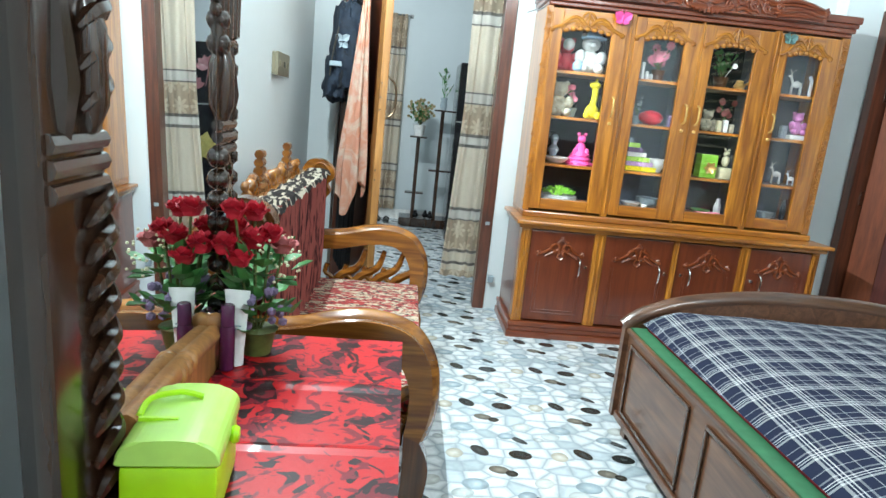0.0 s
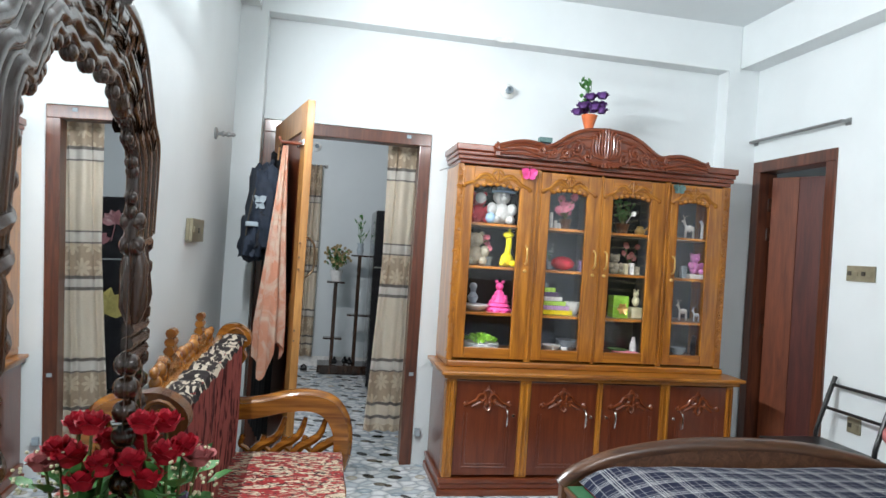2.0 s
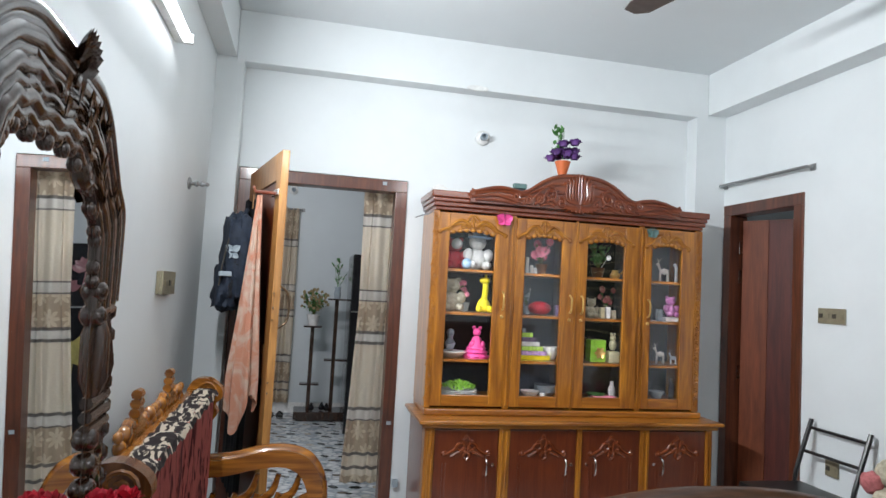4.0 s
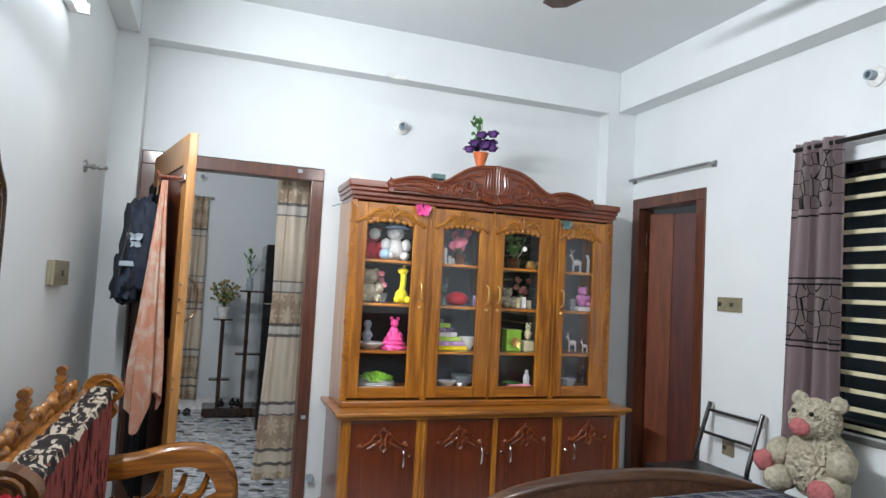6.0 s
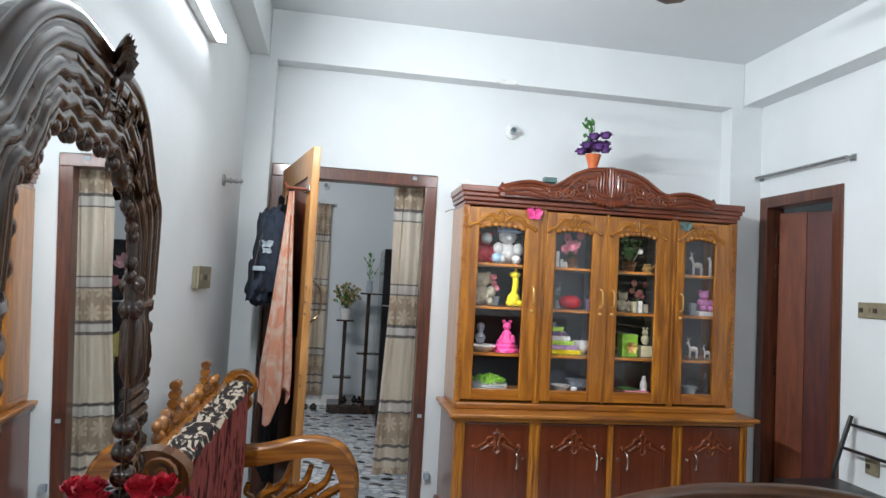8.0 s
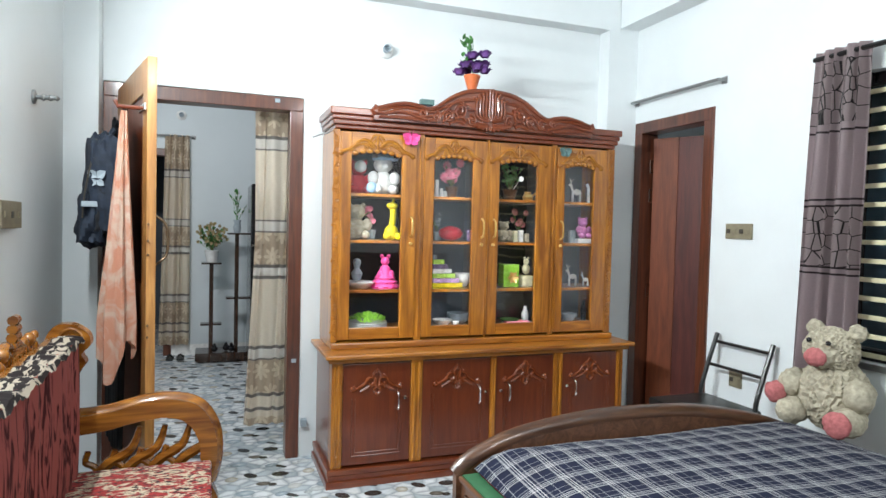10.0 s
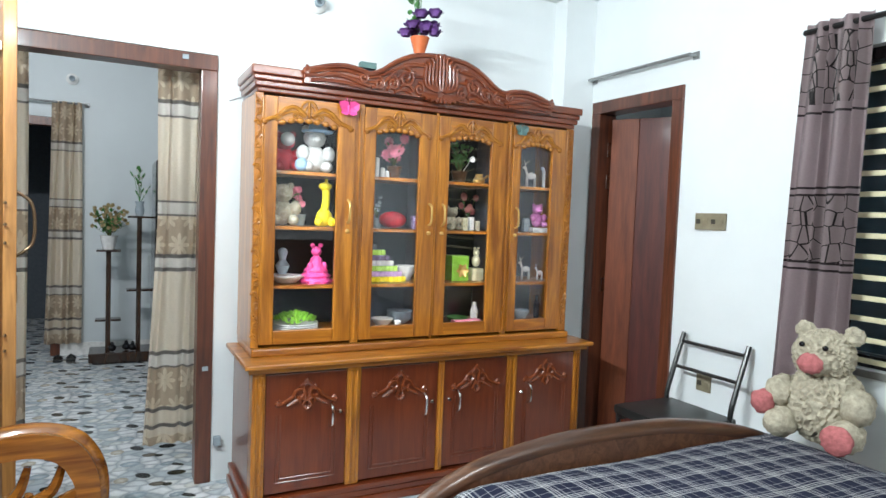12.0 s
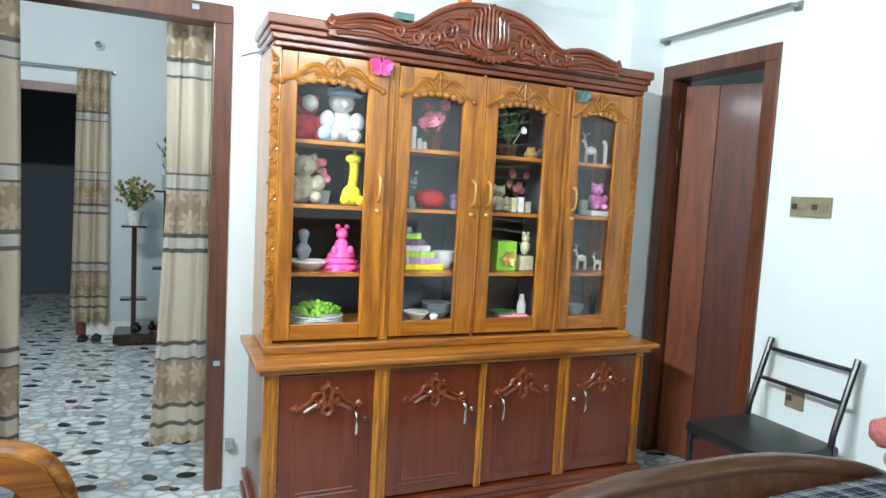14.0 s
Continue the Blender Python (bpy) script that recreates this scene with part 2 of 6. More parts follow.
M = {}
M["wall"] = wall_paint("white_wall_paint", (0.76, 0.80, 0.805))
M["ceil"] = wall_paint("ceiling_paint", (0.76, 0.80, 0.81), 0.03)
# hall walls: greyer and darker base than the other rooms' white
M["wall2"] = wall_paint("pale_grey_hall_wall", (0.6, 0.66, 0.68))
M["floor"] = floor_mat()
M["teak"] = wood("amber_teak", (0.23, 0.073, 0.009), (0.53, 0.202, 0.020))
M["teak_x"] = wood("amber_teak_level", (0.23, 0.071, 0.009), (0.52, 0.196, 0.020), axis="x")
M["red"] = wood("red_brown_wood", (0.11, 0.021, 0.007), (0.17, 0.036, 0.011), 0.3)
M["red_x"] = wood("red_brown_wood_level", (0.12, 0.022, 0.008), (0.22, 0.05, 0.014), 0.3, axis="x")
M["walnut"] = wood("dark_polished_wood", (0.018, 0.008, 0.004), (0.05, 0.021, 0.010), 0.24)
M["walnut_y"] = wood("dark_polished_wood_level", (0.035, 0.012, 0.005), (0.09, 0.035, 0.014), 0.25, axis="y")
M["bedwood"] = wood("brown_bed_wood", (0.085, 0.032, 0.015), (0.17, 0.075, 0.035), 0.35, axis="y")
M["bedcap"] = wood("dark_bed_cap_wood", (0.045, 0.018, 0.009), (0.12, 0.05, 0.022), 0.28, axis="x")
M["frame"] = wood("door_frame_wood", (0.055, 0.016, 0.008), (0.15, 0.042, 0.018), 0.4)
M["leaf"] = wood("door_leaf_wood", (0.30, 0.13, 0.035), (0.50, 0.24, 0.07), 0.35)
M["leafred"] = wood("red_door_wood", (0.070, 0.011, 0.007), (0.12, 0.020, 0.011), 0.55, coat=0.05)
M["leaforange"] = wood("orange_door_wood", (0.13, 0.029, 0.009), (0.22, 0.053, 0.016), 0.55, coat=0.05)
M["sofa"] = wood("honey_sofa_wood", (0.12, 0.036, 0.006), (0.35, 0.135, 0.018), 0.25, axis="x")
# same sofa wood, with the shade of its south side in the colour
M["sofashade"] = wood("shaded_sofa_wood", (0.06, 0.02, 0.006), (0.14, 0.05, 0.014), 0.25)
M["check"] = checks()
M["seatcloth"] = blobs("red_floral_seat_cloth", (0.30, 0.018, 0.018), (0.5, 0.42, 0.3), 14, 0.5, 0.53, 0.85, (1, 2.2, 1), extra=(0.02, 0.008, 0.01))
M["backcloth"] = blobs("red_pleated_cloth", (0.52, 0.14, 0.12), (0.10, 0.02, 0.022), 10, 0.5, 0.6, 0.85, (3, 5, 0.6))
M["zebra"] = blobs("cream_and_black_cloth", (0.62, 0.54, 0.43), (0.02, 0.012, 0.012), 11, 0.44, 0.47, 0.85, (2.6, 1, 1))
M["redcloth"] = blobs("red_plastic_tablecloth", (0.46, 0.010, 0.014), (0.018, 0.003, 0.005), 10, 0.515, 0.53, 0.4, (1, 1, 1), 0.08, extra=(0.17, 0.006, 0.016))
M["redcloth"].node_tree.nodes["Principled BSDF"].inputs["Specular IOR Level"].default_value = 0.25
_bands = [(0.0, "f"), (0.20, "b"), (0.24, "l"), (0.255, "b"), (0.33, "l"), (0.345, "f"), (0.55, "l"), (0.565, "w"), (0.62, "l"), (0.635, "b"),
          (1.05, "l"), (1.065, "w"), (1.12, "l"), (1.135, "f"), (1.33, "l"), (1.345, "w"), (1.40, "l"), (1.415, "b"), (1.83, "l"), (1.845, "w"), (1.9, "l"), (1.915, "f")]
M["curtain"] = curtain_mat("beige_band_curtain", (0.93, 0.86, 0.75), (0.68, 0.57, 0.44), (0.30, 0.28, 0.26), _bands, "flower", 14)
_bands2 = [(0.0, "b"), (1.215, "l"), (1.222, "b"), (1.245, "l"), (1.252, "f"), (1.53, "l"), (1.537, "b"), (1.56, "l"), (1.567, "b"), (1.875, "l"), (1.882, "b"), (1.905, "l"), (1.912, "f"), (2.19, "l"), (2.197, "b")]
M["curtain_e"] = curtain_mat("mauve_satin_curtain", (0.47, 0.38, 0.39), (0.42, 0.34, 0.34), (0.03, 0.02, 0.02), _bands2, "net", 14)
M["glass"] = glass_mat("clear_glass")
M["window_glass"] = glass_mat("tinted_window_glass", (0.35, 0.5, 0.6))
M["mirror"] = plain("mirror_glass", (0.93, 0.95, 0.95), 0.01, 1.0, 0.0, 1, 0)
M["chrome"] = plain("chrome", (0.75, 0.74, 0.7), 0.15, 1.0, 0.03, 10, 0)
M["grey_metal"] = plain("dull_grey_metal", (0.32, 0.33, 0.33), 0.4, 0.8)
M["black_metal"] = plain("black_painted_steel", (0.01, 0.01, 0.011), 0.3)
M["black_vinyl"] = plain("black_vinyl", (0.012, 0.014, 0.014), 0.35)
M["black"] = plain("black_lacquer", (0.008, 0.008, 0.01), 0.12, 0, 0.1, 20, 0)
M["black_cloth"] = plain("black_cloth", (0.008, 0.009, 0.012), 0.9, 0, 0.3, 15, 0.3)
M["navy_cloth"] = plain("dark_blue_bag_cloth", (0.010, 0.018, 0.034), 0.8, 0, 0.3, 40, 0.3)
M["peach"] = blobs("peach_dyed_cloth", (0.75, 0.38, 0.25), (0.8, 0.62, 0.5), 9, 0.42, 0.6, 0.8)
M["cream"] = plain("cream_paint", (0.62, 0.58, 0.38), 0.4)
M["brass_plate"] = plain("gold_grey_plastic", (0.24, 0.21, 0.14), 0.35)
M["dark_plastic"] = plain("dark_plastic", (0.05, 0.045, 0.035), 0.4)
M["white_plastic"] = plain("white_plastic", (0.75, 0.76, 0.74), 0.35)
M["green_cloth"] = plain("green_mat", (0.03, 0.12, 0.05), 0.8)
M["red_trim"] = plain("red_cloth_edge", (0.5, 0.03, 0.05), 0.8)
M["fur"] = plain("cream_plush", (0.40, 0.36, 0.27), 0.95, 0, 0.25, 60, 1.0)
M["pinkfur"] = plain("pink_plush", (0.42, 0.13, 0.13), 0.95, 0, 0.2, 70, 1.0)
M["leafgreen"] = plain("leaf_green", (0.06, 0.20, 0.045), 0.5, 0, 0.35, 30)
M["stemgreen"] = plain("olive_leaf", (0.09, 0.11, 0.025), 0.6, 0, 0.4, 30)
M["rose"] = plain("red_silk_petals", (0.42, 0.006, 0.022), 0.6, 0, 0.35, 25)
M["pink"] = plain("pink_petals", (0.8, 0.25, 0.35), 0.6)
M["purple"] = plain("purple_petals", (0.10, 0.035, 0.17), 0.6, 0, 0.4, 25)
M["lilac"] = plain("lilac_buds", (0.20, 0.15, 0.26), 0.6)
M["yellow"] = plain("yellow_plush", (0.85, 0.72, 0.01), 0.7)
M["toywhite"] = plain("off_white_plush", (0.52, 0.52, 0.50), 0.9, 0, 0.15, 60, 0.3)
M["white"] = plain("white_glaze", (0.78, 0.78, 0.76), 0.25)
M["lime"] = plain("lime_plastic", (0.45, 0.78, 0.01), 0.3, 0, 0.05)
M["limeclear"] = plain("pale_lime_plastic", (0.50, 0.78, 0.14), 0.25, 0, 0.05)
M["maroon"] = plain("dark_purple_plastic", (0.07, 0.01, 0.05), 0.25)
M["orange"] = plain("terracotta_orange", (0.6, 0.14, 0.04), 0.45)
M["hotpink"] = plain("hot_pink", (0.8, 0.08, 0.3), 0.5)
M["grey"] = plain("grey_plush", (0.32, 0.38, 0.42), 0.8)
M["limegreen"] = plain("apple_green", (0.30, 0.62, 0.05), 0.5)
M["gold"] = plain("gold_paint", (0.65, 0.42, 0.14), 0.3, 0.6)
M["bronze"] = plain("dull_bronze", (0.22, 0.15, 0.09), 0.35, 0.9)
M["drybrown"] = plain("dried_brown_petals", (0.30, 0.24, 0.12), 0.8, 0, 0.4, 40)
M["hatblue"] = plain("pale_blue_cloth", (0.30, 0.46, 0.62), 0.8)
M["teal"] = plain("grey_green_resin", (0.10, 0.18, 0.17), 0.5)
M["dull_pink"] = plain("dull_pink_print", (0.22, 0.10, 0.11), 0.3)
M["dull_yellow"] = plain("dull_yellow_print", (0.42, 0.37, 0.12), 0.3)
M["carved"] = wood("carved_red_brown_wood", (0.14, 0.03, 0.01), (0.22, 0.052, 0.015), 0.25, axis="x")
M["carvedteak"] = wood("carved_amber_wood", (0.27, 0.09, 0.013), (0.48, 0.20, 0.028), 0.22, axis="x")
M["bluegrey"] = plain("blue_grey_board", (0.13, 0.16, 0.20), 0.3)
M["fanblade"] = plain("grey_brown_enamel", (0.09, 0.075, 0.068), 0.4)
M["pinklilac"] = plain("pink_lilac_plush", (0.62, 0.22, 0.50), 0.7)
M["purpleblock"] = plain("soft_purple_plastic", (0.55, 0.35, 0.62), 0.35)
M["tubeglow"] = glow("lit_tube", (0.9, 0.97, 1.0), 14)
# far room's lack of light put into the colour; dark boards share it
M["void"] = plain("unlit_room_and_dark_board", (0.09, 0.11, 0.13), 0.8)
M["night"] = plain("dusk_foliage", (0.02, 0.035, 0.04), 0.9, 0, 0.6, 4)

# ---- building ----
ROOT = {}


def thing(name, label, category, at=(0, 0, 0), rz=0.0, group=""):
    e = new(name)
    e.matrix_world = pose(*at, 0, 0, rz)
    ROOT[e.name] = pose(*at, 0, 0, rz)
    return tagged(e, label, category, group)


def part(name, bm, mat, parent=None, label="", smooth=False, local=False):
    """One mesh object; the vertices of bm are in the world, or with local=True in the thing's own frame."""
    if parent is not None and not local:
        bm.transform(ROOT[parent.name].inverted())
    bmesh.ops.recalc_face_normals(bm, faces=bm.faces)
    me = bpy.data.meshes.new(name)
    bm.to_mesh(me)
    bm.free()
    if smooth:
        me.shade_smooth()
        me.set_sharp_from_angle(angle=radians(40))
    me.materials.append(M[mat])
    ob = new(name, me)
    if parent is not None:
        ob.parent = parent
        ROOT[ob.name] = ROOT[parent.name]
    if label:
        ob["label"] = label
    return ob


def pieces(name, bm, mat, parent, label="", smooth=True, local=False):
    """Each separate body in bm becomes a part of its own."""
    left = set(bm.verts)
    groups = []
    for v0 in list(bm.verts):
        if v0 not in left:
            continue
        grp, todo = [], [v0]
        left.discard(v0)
        while todo:
            v = todo.pop()
            grp.append(v)
            for e in v.link_edges:
                w = e.other_vert(v)
                if w in left:
                    left.discard(w)
                    todo.append(w)
        groups.append(grp)
    for grp in groups:
        out, idx = bmesh.new(), {}
        for v in grp:
            idx[v] = out.verts.new(v.co)
        for f in {f for v in grp for f in v.link_faces}:
            out.faces.new([idx[v] for v in f.verts])
        part(name, out, mat, parent, label, smooth, local)
    bm.free()


def solo(name, bm, mat, label, category, at, smooth=False, group=""):
    """A thing that is one mesh."""
    bm.transform(Matrix.Translation(-Vector(at)))
    ob = part(name, bm, mat, None, "", smooth)
    ob.location = at
    return tagged(ob, label, category, group)


def B(*boxes, bev=0.0):
    """A bmesh of boxes (x0, x1, y0, y1, z0, z1)."""
    bm = bmesh.new()
    for x0, x1, y0, y1, z0, z1 in boxes:
        bmesh.ops.create_cube(bm, size=1, matrix=Matrix.Translation(((x0 + x1) / 2, (y0 + y1) / 2, (z0 + z1) / 2)) @ Matrix.Diagonal((abs(x1 - x0), abs(y1 - y0), abs(z1 - z0), 1)))
    if bev:
        bmesh.ops.bevel(bm, geom=bm.edges[:], offset=bev, segments=2, affect="EDGES", profile=0.6)
    return bm


def prism(bm, pts, d0, d1, plane="xz"):
    """Adds a flat shape of the outline pts, thick from d0 to d1 across its plane."""
    put = {"xz": lambda p, d: (p[0], d, p[1]), "yz": lambda p, d: (d, p[0], p[1]), "xy": lambda p, d: (p[0], p[1], d)}[plane]
    a = [bm.verts.new(put(p, d0)) for p in pts]
    b = [bm.verts.new(put(p, d1)) for p in pts]
    n = len(pts)
    bm.faces.new(a)
    bm.faces.new(b[::-1])
    for i in range(n):
        bm.faces.new((a[i], b[i], b[(i + 1) % n], a[(i + 1) % n]))
    return bm


def band(bm, top, low, d0, d1, plane="xz"):
    """Adds a strip between two rows of points of equal number."""
    put = {"xz": lambda p, d: (p[0], d, p[1]), "yz": lambda p, d: (d, p[0], p[1])}[plane]
    rows = [[bm.verts.new(put(p, d)) for p in r] for r, d in ((top, d0), (low, d0), (low, d1), (top, d1))]
    for i in range(len(top) - 1):
        for j in range(4):
            a, b = rows[j], rows[(j + 1) % 4]
            bm.faces.new((a[i], a[i + 1], b[i + 1], b[i]))
    for i in (0, -1):
        bm.faces.new([r[i] for r in rows])
    return bm


def rod(bm, pts, r, seg=8, squash=1.0, taper=None):
    """Adds a round bar along pts."""
    pts = [Vector(p) for p in pts]
    rings, side = [], None
    for i, p in enumerate(pts):
        d = (pts[min(i + 1, len(pts) - 1)] - pts[max(i - 1, 0)]).normalized()
        if side is None:
            side = d.orthogonal().normalized()
        side = (side - d * side.dot(d)).normalized()
        up = d.cross(side)
        rr = r * (taper[i] if taper else 1)
        rings.append([bm.verts.new(p + rr * (math.cos(a) * side + squash * math.sin(a) * up)) for a in (2 * math.pi * k / seg for k in range(seg))])
    for a, b in zip(rings, rings[1:]):
        for k in range(seg):
            bm.faces.new((a[k], a[(k + 1) % seg], b[(k + 1) % seg], b[k]))
    bm.faces.new(rings[0])
    bm.faces.new(rings[-1][::-1])
    return bm


def lathe(bm, prof, at=(0, 0, 0), seg=16, m=None):
    """Adds a turned shape: prof is a list of (radius, height)."""
    m = m or Matrix.Translation(at)
    rings = [[bm.verts.new(m @ Vector((r * math.cos(a), r * math.sin(a), z))) for a in (2 * math.pi * k / seg for k in range(seg))] for r, z in prof]
    for a, b in zip(rings, rings[1:]):
        for k in range(seg):
            bm.faces.new((a[k], a[(k + 1) % seg], b[(k + 1) % seg], b[k]))
    bm.faces.new(rings[0][::-1])
    bm.faces.new(rings[-1])
    return bm


def ball(bm, at, r, sq=(1, 1, 1), sub=2, rough=0.0, rot=None):
    m = Matrix.Translation(at) @ (rot or Matrix()) @ Matrix.Diagonal((*[r * s for s in sq], 1))
    out = bmesh.ops.create_icosphere(bm, subdivisions=sub, radius=1, matrix=m)
    if rough:
        for v in out["verts"]:
            v.co += (v.co - Vector(at)).normalized() * random.uniform(-rough, rough)
    return bm


def arc(cx, cz, r, a0, a1, n=12, sx=1.0):
    return [(cx + sx * r * math.cos(radians(a0 + (a1 - a0) * i / (n - 1))), cz + r * math.sin(radians(a0 + (a1 - a0) * i / (n - 1)))) for i in range(n)]


def smooth2(pts, n=6):
    """A smooth row of points through pts."""
    out = []
    P = [pts[0]] + list(pts) + [pts[-1]]
    for i in range(1, len(P) - 2):
        for k in range(n):
            t = k / n
            q = []
            for c in range(len(pts[0])):
                a, b, d, e = P[i - 1][c], P[i][c], P[i + 1][c], P[i + 2][c]
                q.append(0.5 * (2 * b + (d - a) * t + (2 * a - 5 * b + 4 * d - e) * t * t + (3 * b - a - 3 * d + e) * t ** 3))
            out.append(tuple(q))
    out.append(tuple(pts[-1]))
    return out


def scroll(cx, cz, r, turns=1.4, a0=0.0, flip=1, n=18):
    """A flat spiral, from its outside inwards."""
    return [(cx + flip * r * (1 - 0.8 * k / n) * math.cos(radians(a0) + turns * 2 * math.pi * k / n), cz + r * (1 - 0.8 * k / n) * math.sin(radians(a0) + turns * 2 * math.pi * k / n)) for k in range(n + 1)]


def petal(bm, at, d, up, l, w, curl=0.3):
    """Adds one leaf or petal, pointed at both ends and folded along its middle."""
    at, d = Vector(at), Vector(d).normalized()
    s = d.cross(Vector(up)).normalized()
    u = s.cross(d)
    mid = [bm.verts.new(at + d * l * t + u * l * curl * (t * t - 0.1)) for t in (0, 0.35, 0.7, 1)]
    for sg in (1, -1):
        e = [bm.verts.new(at + d * l * t + s * sg * w * k + u * (l * curl * t * t + w * 0.3)) for t, k in ((0.35, 1), (0.7, 0.8))]
        for f in ((mid[0], e[0], mid[1]), (mid[1], e[0], e[1], mid[2]), (mid[2], e[1], mid[3])):
            bm.faces.new(f if sg > 0 else f[::-1])


def rose_head(bm, at, r, rnd, n=13):
    """Adds cupped petals wound round a bud."""
    x, y, z = at
    ball(bm, (x, y, z + r * 0.1), r * 0.3, (1, 1, 1.5), 1)
    for k in range(n):
        a = k * 2.4 + rnd.uniform(-0.2, 0.2)
        ring = 0.28 + 0.72 * (k / n) ** 0.8
        lean = 0.10 + 0.55 * ring * ring
        g = []
        for i in range(4):
            h = i / 3
            row = []
            for j in range(5):
                w = (j - 2) / 2
                th = a + w * (0.95 - 0.25 * ring) * (0.75 + 0.25 * math.sin(h * 3))
                rr = r * (0.22 + ring * 0.35 + lean * h ** 1.6 * 0.9 + 0.08 * abs(w) * h)
                zz = z + r * (-0.55 + (1.25 - 0.45 * ring) * h - 0.22 * w * w * h - (0.16 * ring if i == 3 else 0))
                row.append(bm.verts.new((x + rr * math.cos(th), y + rr * math.sin(th), zz)))
            g.append(row)
        for i in range(3):
            for j in range(4):
                bm.faces.new((g[i][j], g[i][j + 1], g[i + 1][j + 1], g[i + 1][j]))


# ---- structure ----
XW, XE, YS, H = -1.2, 2.26, -5.2, 3.07


def st(name, bm, mat, label="", smooth=False):
    return tagged(part(name, bm, mat, None, label, smooth), kind="structure")


st("floor", B((-3.1, 4.3, -5.4, 5.6, -0.1, 0)), "floor", "white tiled floor printed with black and grey pebbles")
st("ceiling", B((-3.1, 4.3, -5.4, 5.6, H, H + 0.12)), "ceil", "plain white ceiling")
st("wall_north", B((-3.1, -1.035, 0, 0.13, 0, H), (-1.035, 0.015, 0, 0.13, 2.135, H), (0.015, XE + 0.13, 0, 0.13, 0, H)), "wall", "white wall with a doorway and a cabinet")
st("wall_west", B((XW - 0.13, XW, -5.4, 0, 0, H)), "wall", "white wall behind the sofa and the dressing table")
st("wall_south", B((XW, XE, YS - 0.13, YS, 0, H)), "wall")
WY0, WY1, WZ0, WZ1 = -3.25, -1.62, 0.84, 2.14
DY0, DY1 = -0.866, -0.135
st("wall_east", B((XE, XE + 0.13, DY1, 0, 0, H), (XE, XE + 0.13, DY0, DY1, 2.14, H), (XE, XE + 0.13, WY1, DY0, 0, H), (XE, XE + 0.13, WY0, WY1, 0, WZ0),
                  (XE, XE + 0.13, WY0, WY1, WZ1, H), (XE, XE + 0.13, -5.4, WY0, 0, H)), "wall", "white wall with a door and a barred window")
st("beam_north", B((-1.085, 2.115, -0.12, 0, 2.755, H), bev=0.004), "wall")
st("beam_east", B((2.115, XE, -5.2, -0.12, 2.775, H), bev=0.004), "wall")
st("beam_west", B((XW, -1.085, -5.2, -0.12, 2.775, H), bev=0.004), "wall")
st("pillar_northeast", B((2.03, XE, -0.12, 0, 0, 2.757), (2.117, XE, -0.12, 0, 2.757, H)), "wall")
st("pillar_northwest", B((XW, -1.04, -0.12, 0, 0, 2.757), (XW, -1.087, -0.12, 0, 2.757, H)), "wall")
# room behind the doorway
YB = 3.3
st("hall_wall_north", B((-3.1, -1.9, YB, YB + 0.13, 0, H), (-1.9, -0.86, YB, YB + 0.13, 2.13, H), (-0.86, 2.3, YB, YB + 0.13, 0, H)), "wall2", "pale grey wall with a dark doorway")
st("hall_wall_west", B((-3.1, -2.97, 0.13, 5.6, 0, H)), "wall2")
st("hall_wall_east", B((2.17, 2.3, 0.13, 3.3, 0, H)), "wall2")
# walls darkened in colour to keep the room behind the doorway unlit
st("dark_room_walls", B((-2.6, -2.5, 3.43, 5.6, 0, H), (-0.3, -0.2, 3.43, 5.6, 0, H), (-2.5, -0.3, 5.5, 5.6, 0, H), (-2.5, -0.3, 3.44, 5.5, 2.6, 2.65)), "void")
st("side_room_walls", B((4.17, 4.3, -1.45, 1.3, 0, H), (XE + 0.13, 4.17, -1.58, -1.45, 0, H), (2.3, 4.17, 1.17, 1.3, 0, H)), "wall")


def door_frame(name, horizontal, a0, a1, face, back, top=2.13, w=0.075):
    """A frame of two posts and a head; a0, a1: along the wall."""
    e = thing(name, "dark red-brown wooden door frame in a white wall", "door frame", (a0, face, 0) if horizontal else (face, a0, 0))
    e["kind"] = "structure"
    for n, s in (("jamb", (a0, a0 + w, 0, top - w)), ("jamb", (a1 - w, a1, 0, top - w)), ("head", (a0, a1, top - w, top))):
        lo, hi, z0, z1 = s
        if horizontal:
            bm = B((lo, hi, face, back, z0, z1), bev=0.004)
        else:
            bm = B((face, back, lo, hi, z0, z1), bev=0.004)
        part(n, bm, "frame", e)
    return e


door_frame("door_1", True, -1.034, 0.014, -0.012, 0.11)
door_frame("door_2", False, DY0 + 0.001, DY1 - 0.001, XE - 0.012, XE + 0.12, 2.138)
door_frame("door_3", True, -1.9, -0.86, YB - 0.012, YB + 0.1)


def door_leaf(name, hinge, ang, width, mats, label, flip=1, top=2.055):
    """A leaf with two stiles, rails and sunk panels, turned about its hinge edge; along +x in its own frame."""
    e = thing(name, label, "door", (*hinge, 0), ang)
    t = 0.038
    stile, panel, edge = mats
    part("hinge_stile", B((0, 0.13, 0, t * flip, 0.01, top), bev=0.003), stile, e, local=True)
    part("lock_stile", B((width - 0.11, width, 0, t * flip, 0.01, top), bev=0.003), edge, e, local=True)
    for z0, z1 in ((0.01, 0.22), (0.95, 1.12), (top - 0.14, top)):
        part("rail", B((0.131, width - 0.111, 0, t * flip, z0, z1), bev=0.003), stile, e, local=True)
    for z0, z1 in ((0.221, 0.949), (1.121, top - 0.141)):
        bm = B((0.132, width - 0.112, 0.010 * flip, (t - 0.01) * flip, z0, z1))
        part("panel", bm, panel, e, local=True)
    return e


